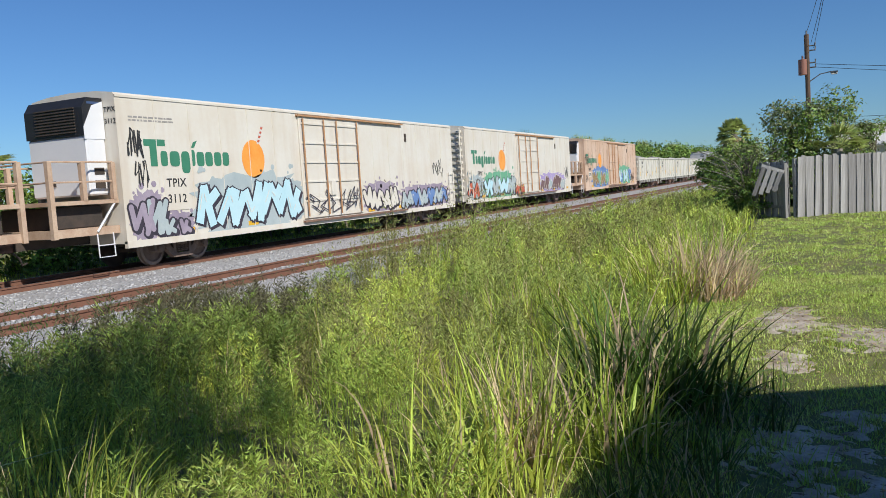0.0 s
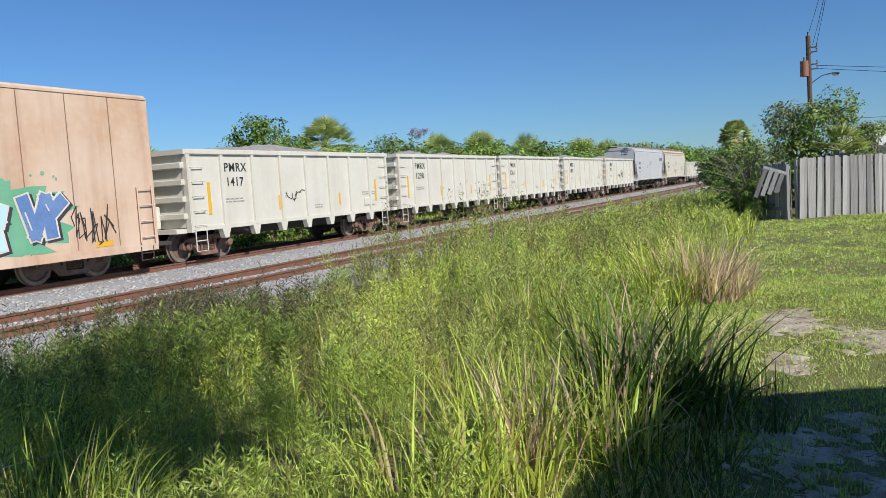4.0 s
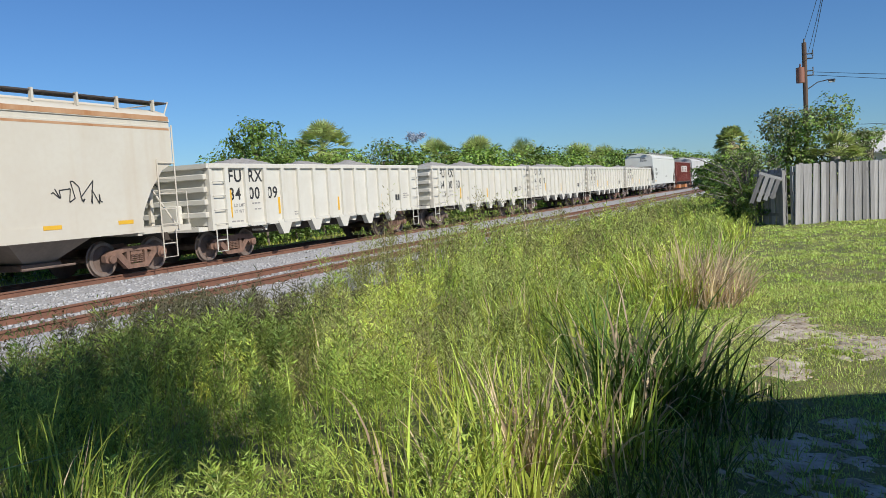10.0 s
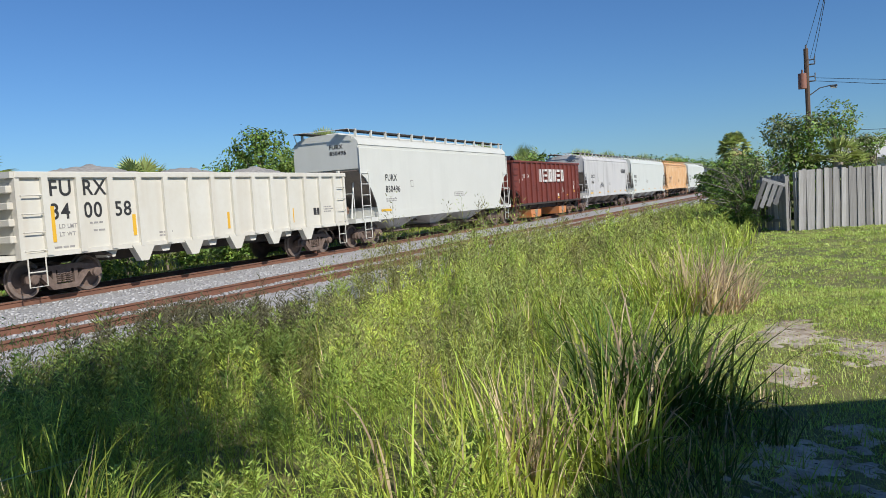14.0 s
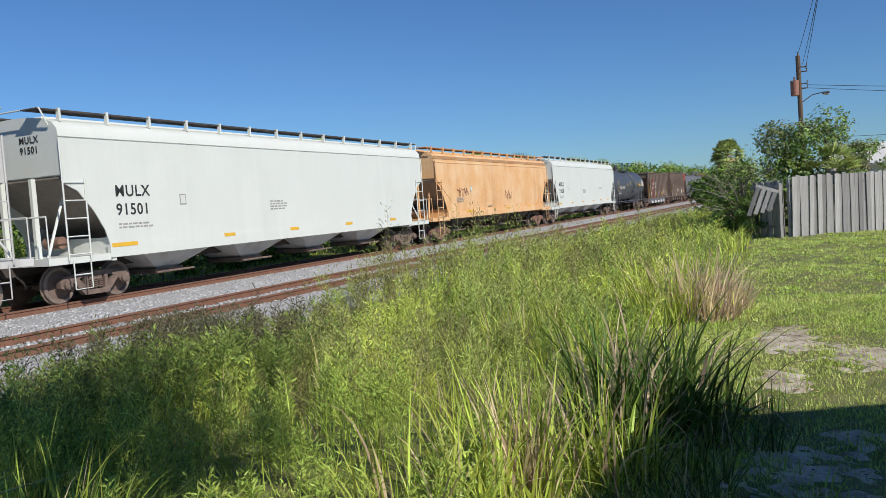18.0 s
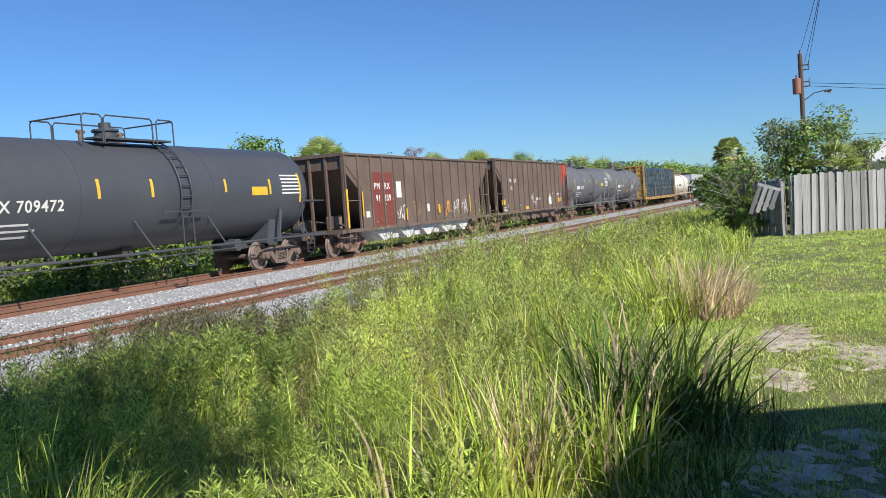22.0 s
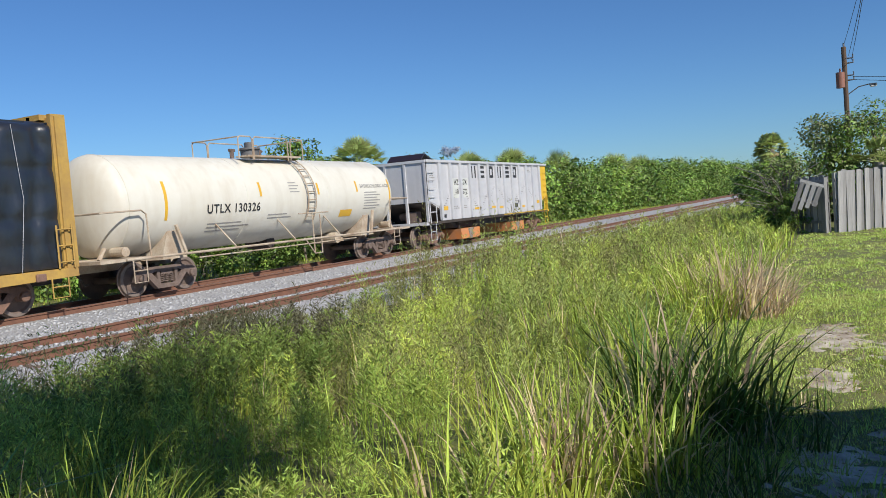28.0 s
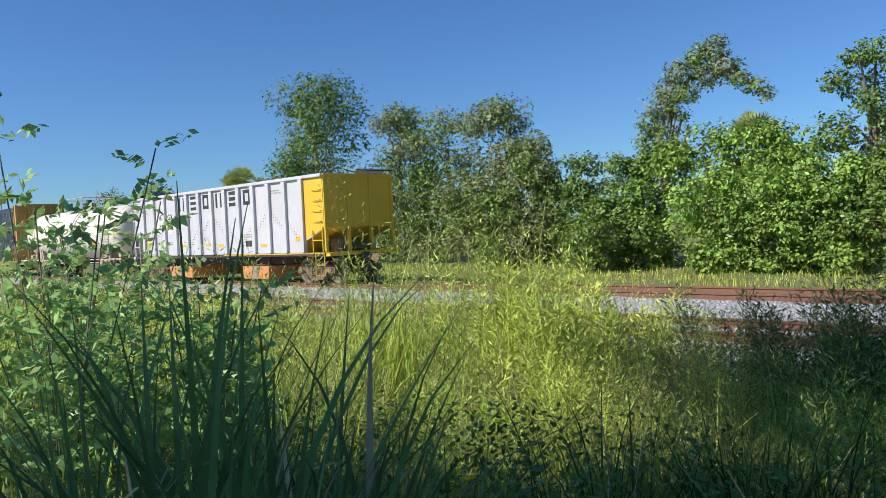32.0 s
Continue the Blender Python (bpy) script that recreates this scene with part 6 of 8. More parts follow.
# ---- yard: fence, pole, far houses, and an unseen house added to shade the ground ----
M.update({
    "plank": mat("weathered_grey_plank", (0.33, 0.325, 0.32), (0.19, 0.185, 0.18), 3, 0.8, 0.9, bump=0.4, bump_scale=30, obj=0.4, stretch=(6, 6, 0.5), streak=(0.55, 0.54, 0.52), streak_amount=0.4),
    "pole": mat("weathered_pole_wood", (0.13, 0.085, 0.06), (0.08, 0.055, 0.04), 3, 0.7, 0.9, stretch=(6, 6, 0.4)),
    "can": mat("rust_red_transformer_paint", (0.30, 0.13, 0.09), (0.2, 0.1, 0.08), 3, 0.6, 0.6),
    "metal": mat("dull_hardware", (0.2, 0.2, 0.21), (0.12, 0.12, 0.12), 4, 0.5, 0.5, 0.6),
    "wire": mat("black_cable", (0.015, 0.015, 0.017), None, rough=0.6),
    "stucco": mat("pale_stucco", (0.7, 0.69, 0.66), (0.6, 0.58, 0.54), 1.5, 0.5, 0.85, bump=0.3, bump_scale=20),
    "roof": mat("brown_shingle_roof", (0.24, 0.14, 0.10), (0.17, 0.1, 0.08), 1.5, 0.6, 0.9, bump=0.4, bump_scale=8),
    "glass": mat("dark_window_glass", (0.02, 0.025, 0.03), None, rough=0.08),
})


def fence_run(name, a, b, label, top=1.92, lean=1.2):
    """Upright boards in a row from a to b, on two rails."""
    root = thing(name, label, "fence")
    ax, ay, bx, by = *a, *b
    l = math.hypot(bx - ax, by - ay)
    ang = math.degrees(math.atan2(by - ay, bx - ax))
    root.matrix_basis = pose(ax, ay, 0, 0, 0, ang)
    rng = random.Random(3)
    n = int(l / 0.17)
    meshes = []
    for k in range(5):
        w, h = 0.083 + rng.uniform(-0.005, 0.004), top + rng.uniform(-0.03, 0.03)
        meshes.append(mesh_of("board", slab([(-w, -0.02), (w, -0.02), (w + rng.uniform(-0.004, 0.004), h - 0.02), (w - 0.02, h), (-w + 0.015, h + rng.uniform(-0.012, 0.006)), (-w, h - 0.02)], -0.012, 0.012), M["plank"]))
    for k in range(n):
        deep = 0.04 if k % 2 else -0.004
        share("board", rng.choice(meshes), root, pose(0.09 + k * 0.168 + rng.uniform(-0.006, 0.006), deep + rng.uniform(-0.006, 0.006), rng.uniform(-0.015, 0.015), rng.uniform(-1, 1), lean + rng.uniform(-0.7, 0.7), rng.uniform(-2, 2)))
    for z in (0.35, 1.0, 1.6):
        part("fence_rail", box(0, l, 0.04, 0.08, z, z + 0.09), M["plank"], root)
    for k in range(int(l / 2.4) + 1):
        part("fence_post", box(k * 2.4, k * 2.4 + 0.1, 0.06, 0.16, -0.05, top - 0.05), M["plank"], root)
    return root


fence_run("board_fence", (26.4, 0.35), (33.5, -7.0), "weathered grey upright board fence beside the lawn")
fence_run("board_fence", (26.45, 0.55), (27.6, 1.5), "short grey board fence return under shrubs", 1.8)
crate = thing("broken_pallet", "broken grey wooden pallet leaning in the shrubs", "pallet", m=pose(26.1, 1.35, 0.0))
for k in range(4):
    part("pallet_board", box(-0.05, -0.03, -0.3 + k * 0.17, -0.18 + k * 0.17, 1.0 - 0.1 * k, 1.62), M["plank"], crate, m=pose(0, 0.2, 0.05, 20, 8, 0))
for z in (1.05, 1.6):
    part("pallet_rail", box(-0.03, 0.05, -0.32, 0.36, z, z + 0.1), M["plank"], crate, m=pose(0, 0.2, 0.05, 20, 8, 0))


def utility_pole(x, y):
    root = thing("utility_pole", "weathered wooden utility pole with a transformer and lamp", "utility pole", m=pose(x, y, 0, 0, 0, 0))
    part("pole_shaft", tubes([(0, 0, -0.3), (0.02, 0.02, 4), (0, 0.06, 10.05)], r=0.15, n=10), M["pole"], root, smooth=True)
    part("transformer", join_bm([tubes([(-0.05, 0.32, 7.45), (-0.05, 0.32, 8.45)], r=0.27, n=14), tubes([(-0.05, 0.32, 8.45), (-0.05, 0.32, 8.7)], r=0.06, n=8)]), M["can"], root, "rust red transformer can", smooth=True)
    part("lamp_arm", tubes([(0, -0.1, 7.0), (0, -0.7, 7.4), (0, -1.35, 7.5)], r=0.035), M["metal"], root)
    lamp = part("lamp_head", box(-0.12, 0.12, -1.75, -1.3, 7.38, 7.52, 0.04), M["metal"], root, "pale street lamp head")
    part("lamp_lens", box(-0.1, 0.1, -1.72, -1.35, 7.3, 7.38, 0.03), M["stucco"], lamp)
    for z in (9.3, 9.0, 8.2, 7.9):
        part("insulator", tubes([(0, -0.1, z), (0, -0.45, z), (0, -0.45, z + 0.22)], r=0.05, n=8), M["metal"], root)
    part("pole_cap", tubes([(0, 0.05, 10.0), (0, 0.05, 10.3)], r=0.06, n=8), M["metal"], root)
    return root


utility_pole(58.0, -0.1)


def cable(label, pts, sag, r=0.02):
    bm = bmesh.new()
    a, b = Vector(pts[0]), Vector(pts[1])
    bm_tube(bm, [tuple(a.lerp(b, k / 16) - Vector((0, 0, sag * 4 * (k / 16) * (1 - k / 16)))) for k in range(17)], r, 5)
    ob = new("overhead_cable", mesh_of("overhead_cable", bm, M["wire"]))
    return tagged(ob, label, "cable", "overhead cables")


for y0, z0, y1, z1 in ((-0.1, 10.3, -2.0, 9.9), (-0.3, 9.45, -1.5, 9.2), (-0.45, 9.15, -1.25, 9.0)):
    cable("thin black overhead cable strung from the pole", ((58, y0, z0), (2, y1, z1)), 0.5, 0.014 if z0 > 9 else 0.022)
cable("thin black overhead cable running to the houses", ((58, -0.5, 8.1), (54, -26, 4.9)), 0.3, 0.016)
cable("thin black overhead cable running to the houses", ((58, -0.5, 7.9), (54, -26, 4.2)), 0.3, 0.016)
cable("black overhead cable low over the shrubs", ((58, -0.3, 4.6), (52, -24, 4.1)), 0.3, 0.014)


def house(x, y, w, d, h, rz, label, roof="roof"):
    root = thing("house", label, "house", m=pose(x, y, 0, 0, 0, rz))
    part("wall", box(-w / 2, w / 2, -d / 2, d / 2, -0.2, h), M["stucco"], root)
    part("roof", prism([(-d / 2 - 0.5, h - 0.08), (d / 2 + 0.5, h - 0.08), (d / 2 + 0.5, h + 0.02), (0, h + 1.5), (-d / 2 - 0.5, h + 0.02)], -w / 2 - 0.5, w / 2 + 0.5), M[roof], root)
    for k in range(3):
        wx = -w / 2 + w * (k + 0.5) / 3
        win = part("window", box(wx - 0.7, wx + 0.7, -d / 2 - 0.03, -d / 2 + 0.02, 0.9, 2.0), M["stucco"], root)
        part("pane", box(wx - 0.6, wx + 0.6, -d / 2 - 0.04, -d / 2 - 0.025, 1.0, 1.9), M["glass"], win)
    return root


house(31.0, 60.0, 13, 8, 1.7, -20, "low pale house with a brown roof behind the hedge")
house(62.0, -6.5, 8, 7, 2.6, 70, "low white house beyond the shrubs", "stucco")
# never in view: added so that its eave shades the near lawn
house(-0.5, -5.75, 8.6, 6.2, 2.85, 0, "pale stucco house added unseen behind the viewer for its shade")
# ---- vegetation ----
def leaf_mat(name, col, second, k=0.45, tr=0.22, rough=0.5):
    lift = 1.78
    return mat(name, tuple(c * lift for c in col), tuple(c * lift for c in second), 1.5, 0.85, rough, island=k, translucent=tr, spec=0.3)


M.update({
    "grass": leaf_mat("green_grass_blade", (0.175, 0.24, 0.035), (0.235, 0.29, 0.05)),
    "grass_lime": leaf_mat("yellow_green_grass_blade", (0.29, 0.345, 0.058), (0.22, 0.265, 0.048)),
    # near-black green: the shade inside the near tussocks is put into this colour
    "grass_shade": leaf_mat("deep_green_cane_blade", (0.038, 0.072, 0.013), (0.06, 0.10, 0.02)),
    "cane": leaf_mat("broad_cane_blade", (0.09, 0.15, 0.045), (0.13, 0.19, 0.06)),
    "straw": leaf_mat("dry_straw_blade", (0.42, 0.34, 0.23), (0.30, 0.22, 0.14), 0.4, 0.3),
    "weed": leaf_mat("fine_weed_leaf", (0.225, 0.285, 0.058), (0.14, 0.195, 0.043)),
    "weed_lime": leaf_mat("bright_weed_leaf", (0.37, 0.415, 0.08), (0.235, 0.285, 0.057)),
    "weed_olive": leaf_mat("olive_weed_leaf", (0.25, 0.28, 0.085), (0.15, 0.19, 0.05)),
    "weed_brown": leaf_mat("brownish_seeding_weed", (0.17, 0.155, 0.06), (0.13, 0.15, 0.05)),
    "weed_deep": leaf_mat("deep_green_weed_leaf", (0.09, 0.13, 0.03), (0.13, 0.17, 0.04)),
    "weed_dark": leaf_mat("dark_wispy_weed", (0.055, 0.060, 0.030), (0.09, 0.080, 0.045)),
    "litter": leaf_mat("brown_leaf_litter", (0.16, 0.11, 0.06), (0.30, 0.24, 0.14), 0.6, 0.1),
    "turf": leaf_mat("short_lawn_blade", (0.23, 0.32, 0.055), (0.34, 0.36, 0.12), 0.5),
    "leaf": leaf_mat("broad_tree_leaf", (0.075, 0.13, 0.025), (0.13, 0.18, 0.035), 0.45, 0.2, 0.45),
    "leaf_lime": leaf_mat("bright_shrub_leaf", (0.14, 0.225, 0.04), (0.18, 0.26, 0.05), 0.4, 0.2, 0.45),
    "leaf_dark": leaf_mat("dark_vine_leaf", (0.05, 0.09, 0.02), (0.08, 0.125, 0.03), 0.45, 0.18, 0.45),
    "leaf_young": leaf_mat("young_pinnate_leaf", (0.18, 0.28, 0.10), (0.22, 0.32, 0.12), 0.35, 0.35, 0.4),
    "leaf_grey": leaf_mat("grey_green_leaf", (0.11, 0.135, 0.06), (0.16, 0.17, 0.085), 0.4, 0.2),
    "frond": leaf_mat("palm_frond", (0.21, 0.26, 0.09), (0.29, 0.32, 0.12), 0.35, 0.25),
    "frond_dry": leaf_mat("dead_palm_frond", (0.30, 0.24, 0.12), (0.22, 0.17, 0.09), 0.3, 0.1),
    "bark": mat("grey_brown_bark", (0.16, 0.13, 0.10), (0.24, 0.21, 0.18), 3, 0.7, 0.95, bump=0.6, bump_scale=14),
    "bark_pale": mat("pale_palm_bark", (0.34, 0.31, 0.27), (0.24, 0.21, 0.18), 4, 0.6, 0.95, bump=0.6, bump_scale=20),
    "twig": mat("bare_grey_twig", (0.26, 0.24, 0.21), (0.18, 0.16, 0.14), 4, 0.6, 0.9),
})
RNG = np.random.RandomState(11)


class Bag:
    """Gathers four-sided leaves and blades for one mesh."""

    def __init__(self):
        self.v, self.q, self.n = [], [], 0

    def add(self, v, q):
        self.v.append(v.reshape(-1, 3))
        self.q.append(q + self.n)
        self.n += len(self.v[-1])

    def put(self, name, material, label="", category="", parent=None, kind="stuff"):
        return raw_mesh(name, np.concatenate(self.v), np.concatenate(self.q), material, label, category, kind, parent)


def blades(bag, base, h, w, yaw, lean, bend, segs=3, fold=1.2, turn=0.7):
    """Curved tapering blades. base (n, 3); h, w, yaw, lean, bend (n,)."""
    n = len(base)
    t = np.linspace(0, 1, segs + 1)
    ang = lean[:, None] + bend[:, None] * t[None] ** RNG.uniform(0.8, fold, n)[:, None]  # tilt from upright along the blade
    step = h[:, None] / segs
    dz, dr = np.cos(ang) * step, np.sin(ang) * step
    z = np.concatenate([np.zeros((n, 1)), np.cumsum(dz[:, :-1], 1)], 1)
    r = np.concatenate([np.zeros((n, 1)), np.cumsum(dr[:, :-1], 1)], 1)
    cx, sx = np.cos(yaw)[:, None], np.sin(yaw)[:, None]
    mid = np.stack([base[:, :1] + r * cx, base[:, 1:2] + r * sx, base[:, 2:] + z], -1)
    tw = yaw + np.pi / 2 + RNG.uniform(-turn, turn, n)
    wid = w[:, None] * np.maximum(1 - t[None] ** 1.6, 0.06) * 0.5
    off = np.stack([np.cos(tw)[:, None] * wid, np.sin(tw)[:, None] * wid, 0 * wid], -1)
    v = np.stack([mid - off, mid + off], 2)
    k = np.arange(n)[:, None] * (segs + 1) * 2 + np.arange(segs)[None] * 2
    k = k.ravel()
    bag.add(v, np.stack([k, k + 1, k + 3, k + 2], -1))


def leaves(bag, c, size, up=0.35, aspect=0.5, out=None):
    """Single leaves as pointed four-sided blades at c, facing every way, or rather outwards along out."""
    n = len(c)
    nrm = RNG.normal(size=(n, 3))
    nrm[:, 2] = np.abs(nrm[:, 2]) * (1 + up)
    if out is not None:
        nrm = nrm * 0.75 + out * 1.3
    nrm /= np.linalg.norm(nrm, axis=1, keepdims=True) + 1e-9
    a = np.cross(nrm, RNG.normal(size=(n, 3)))
    a /= np.linalg.norm(a, axis=1, keepdims=True) + 1e-9
    b = np.cross(nrm, a)
    s = size * RNG.uniform(0.6, 1.3, n)
    a, b, m = a * s[:, None] * 0.5, b * (s * aspect * 0.5)[:, None], nrm * (s * 0.10)[:, None]
    v = np.stack([c - a, c + b - m * 0.3, c + a - m, c - b - m * 0.3], 1)
    k = np.arange(n) * 4
    bag.add(v, np.stack([k, k + 1, k + 2, k + 3], -1))


def needles(bag, c, way, l, w):
    """Thin pointed leaflets from c along way."""
    side = np.cross(way, RNG.normal(size=way.shape))
    side /= np.linalg.norm(side, axis=1, keepdims=True) + 1e-9
    side = side * (w * 0.5)[:, None]
    mid, tip = c + way * (l * 0.45)[:, None], c + way * l[:, None]
    v = np.stack([c, mid + side, tip, mid - side], 1)
    k = np.arange(len(c)) * 4
    bag.add(v, np.stack([k, k + 1, k + 2, k + 3], -1))


def sticks(bag, p0, p1, w):
    """Thin straight stems as crossed strips."""
    d = p1 - p0
    for ax in (np.array([1.0, 0.2, 0]), np.array([0.2, 1.0, 0])):
        s = np.cross(d, ax)
        s /= np.linalg.norm(s, axis=1, keepdims=True) + 1e-9
        s = s * w[:, None] * 0.5
        v = np.stack([p0 - s, p0 + s, p1 + s * 0.4, p1 - s * 0.4], 1)
        k = np.arange(len(p0)) * 4
        bag.add(v, np.stack([k, k + 1, k + 2, k + 3], -1))


def ground_at(x, y):
    return height(x, y)


def lumps(x, y, s=1.0):
    """Smooth uneven field from 0 to 1."""
    f = np.sin(x * 1.7 * s + 1.3 * np.sin(y * 0.9 * s)) + np.sin(y * 2.3 * s + 1.1 * np.sin(x * 1.2 * s + 2)) + 0.7 * np.sin((x + y) * 3.7 * s) + 0.7 * np.sin((x - y) * 2.9 * s + 1)
    return np.clip(0.5 + f / 6.0, 0, 1)


def cell(x, y, s=0.95):
    """Which mound a place belongs to: distance from its middle, and two chances of its own."""
    best, one, two = np.full(np.shape(x), 9.0), np.zeros(np.shape(x)), np.zeros(np.shape(x))
    for di in (-1, 0, 1):
        for dj in (-1, 0, 1):
            i, j = np.floor(x / s) + di, np.floor(y / s) + dj
            h1, h2 = np.abs(np.sin(i * 12.9898 + j * 78.233) * 43758.5453) % 1, np.abs(np.sin(i * 39.35 + j * 11.135) * 24634.63) % 1
            d = np.hypot(x / s - i - 0.1 - 0.8 * h1, y / s - j - 0.1 - 0.8 * h2)
            m = d < best
            best = np.where(m, d, best)
            one, two = np.where(m, (h1 * 57.3 + h2 * 13.1) % 1, one), np.where(m, (h1 * 91.7 + h2 * 37.7) % 1, two)
    return best, one, two


def hump(x, y, cx, cy, rx, ry):
    return np.exp(-(((x - cx) / rx) ** 2 + ((y - cy) / ry) ** 2))


def weed_height(x, y):
    """How tall the weeds stand, by place."""
    h = 0.52 + 0.30 * lumps(x, y, 0.8)
    h = h * ease((y - 0.6) / 1.6)
    right = ease((x - 12.0) / 5.0) * ease((y - 4.5) / 4.0) * (1 - 0.9 * ease((x - 19) / 8.0))
    h = h + right * (0.55 + 0.25 * lumps(x, y, 0.5))
    left = ease((-x - 3.5) / 3.0)
    h = h + left * (0.35 + 0.3 * lumps(x, y, 0.6))
    h = h + 1.15 * hump(x, y, -6.6, 7.3, 1.6, 1.5) + 0.7 * hump(x, y, -1.7, 7.4, 1.1, 0.9) + 0.62 * hump(x, y, 0.3, 7.2, 4.2, 1.7) + 0.3 * hump(x, y, 2.0, 5.0, 3.0, 1.5)
    gap = (1 - ease((x - 12.5) / 4.0)) * ease((y - 6.5) / 1.0) * ease((x - 3.6) / 1.6)
    d, one, two = cell(x, y)
    return h * (1 - 0.8 * gap) * (0.42 + 0.85 * one) * (1.16 - 0.8 * np.clip(d * 1.35, 0, 1) ** 2)


def scatter(n, x0, x1, y0, y1, keep=None):
    x, y = RNG.uniform(x0, x1, n), RNG.uniform(y0, y1, n)
    if keep is not None:
        ok = RNG.uniform(0, 1, n) < keep(x, y)
        x, y = x[ok], y[ok]
    return x, y


def far_fade(x, y):
    d = np.hypot(x, y)
    return np.clip(9.0 / np.maximum(d, 0.1), 0.06, 1)


def clear_eye(x, y):
    """Keeps tall growth a step away from the viewer."""
    return (np.hypot(x, y) > 1.25) & ((y > 0.9) | (x < 0.5))


# grass blades all over the field
bag, bag2, bag3 = Bag(), Bag(), Bag()
x, y = scatter(80000, -26, 70, 0.7, 9.9, lambda x, y: far_fade(x, y) * (1 - 0.7 * ease((x - 7) / 4)))
ok = clear_eye(x, y) & (weed_height(x, y) > 0.12)
x, y = x[ok], y[ok]
hh = weed_height(x, y) * RNG.uniform(0.4, 1.05, len(x)) + 0.08
d = np.hypot(x, y)
pick = RNG.uniform(0, 1, len(x)) + 0.5 * (lumps(x, y, 0.7) - 0.5)
for b, lo, hi in ((bag, -1, 0.42), (bag2, 0.42, 0.93), (bag3, 0.93, 3)):
    m = (pick >= lo) & (pick < hi)
    n = m.sum()
    blades(b, np.stack([x[m], y[m], ground_at(x[m], y[m]) - 0.03], -1), hh[m], RNG.uniform(0.007, 0.015, n) * np.clip(d[m] / 7, 0.9, 5), RNG.uniform(0, 6.3, n), RNG.uniform(0, 0.35, n), RNG.uniform(0.1, 1.1, n), 3)
bag.put("field_grass", M["grass"], "tall green grass growing among the weeds", "grass")
bag2.put("field_grass", M["grass_lime"], "tall yellow-green grass growing among the weeds", "grass")
bag3.put("dry_grass", M["straw"], "scattered dry straw blades in the field", "grass")


def weeds(n, x0, x1, y0, y1, keep, material, label, leaf, per, hmul=1.0, spread=0.22, name="weeds", aspect=0.17, most=3.0, least=0.0):
    """Upright branching weeds: a stem, side shoots, and many narrow leaflets."""
    x, y = scatter(n, x0, x1, y0, y1, keep)
    ok = clear_eye(x, y)
    x, y = x[ok], y[ok]
    h = np.maximum(weed_height(x, y), 0.25) * RNG.uniform(0.75, 1.3, len(x)) * hmul
    h = np.maximum(h, least * RNG.uniform(0.7, 1.0, len(x)))
    h = np.minimum(h, most * RNG.uniform(0.6, 1.0, len(x)))
    z = ground_at(x, y)
    bag = Bag()
    p0 = np.stack([x, y, z - 0.03], -1)
    tip = p0 + np.stack([RNG.normal(0, 0.2, len(x)) * h, RNG.normal(0, 0.2, len(x)) * h, h], -1)
    d = np.hypot(x, y)
    sc = np.clip((d / 8) ** 0.6, 0.8, 2.4)
    sticks(bag, p0, tip, 0.008 * sc)
    cnt = np.maximum((per * 0.85 / np.clip(d / 8, 0.8, 5)), 12).astype(int)
    idx = np.repeat(np.arange(len(x)), cnt)
    u = RNG.uniform(0.18, 1.02, len(idx)) ** 0.8
    r = spread * 0.85 * (1.2 - u * 0.9) * RNG.uniform(0.1, 1, len(idx)) * h[idx] / 0.8
    a = RNG.uniform(0, 6.3, len(idx))
    c = p0[idx] + (tip - p0)[idx] * u[:, None] + np.stack([np.cos(a) * r, np.sin(a) * r, RNG.uniform(-0.05, 0.1, len(idx))], -1)
    way = np.stack([np.cos(a), np.sin(a), np.full(len(a), 0.9)], -1) + RNG.normal(0, 0.45, (len(a), 3))
    way /= np.linalg.norm(way, axis=1, keepdims=True)
    n = len(idx)
    needles(bag, c, way, leaf * 0.95 * sc[idx] * RNG.uniform(0.6, 1.5, n), leaf * 1.2 * aspect * sc[idx] * RNG.uniform(0.7, 1.3, n))
    bag.put(name, M[material], label, "weeds")


def kind_of(lo, hi, edge=0.0):
    """Mounds of one kind, thinned with distance."""
    def keep(x, y):
        two = cell(x, y)[2] + 0.25 * ease((x - 13) / 6) * ease((y - 4) / 3) * edge
        return far_fade(x, y) ** 0.8 * ((two >= lo) & (two < hi))
    return keep


weeds(8000, -24, 66, 1.5, 9.6, kind_of(-1, 0.28), "weed", "feathery green weeds filling the ditch", 0.07, 170, aspect=0.13)
weeds(8000, -24, 62, 1.5, 9.2, kind_of(0.28, 0.52), "weed_lime", "bright yellow-green weeds in the sun", 0.065, 170, 0.9, aspect=0.13)
weeds(6500, -24, 62, 1.6, 9.4, kind_of(0.52, 0.82), "weed_olive", "olive green weeds going to seed", 0.065, 165, 1.0, aspect=0.13)
weeds(6500, -20, 62, 2.6, 9.6, kind_of(0.82, 3, 1.0), "weed_brown", "brownish seeding weeds crowding the track", 0.055, 165, 1.1, aspect=0.15)
weeds(1200, 8, 70, 5.0, 10.2, lambda x, y: np.clip(16 / np.hypot(x, y), 0.15, 1) * ease((x - 11) / 4) * (1 - 0.8 * ease((x - 22) / 8)), "weed_brown", "brownish seeding weeds crowding the track", 0.06, 150, 1.05)
weeds(420, 5.0, 10.4, 6.0, 8.8, lambda x, y: np.exp(-((x - 8.0) / 1.7) ** 2), "weed_dark", "dark wispy weeds at the edge of the stones", 0.06, 170, 3.0, 0.2, aspect=0.15, most=1.05, least=0.85)
weeds(420, 3.6, 8.6, 5.0, 8.2, lambda x, y: hump(x, y, 6.2, 6.6, 1.9, 1.5), "weed_deep", "deep green bushy weeds near the stones", 0.065, 200, 1.25, 0.24, aspect=0.17, most=1.0, least=0.7)
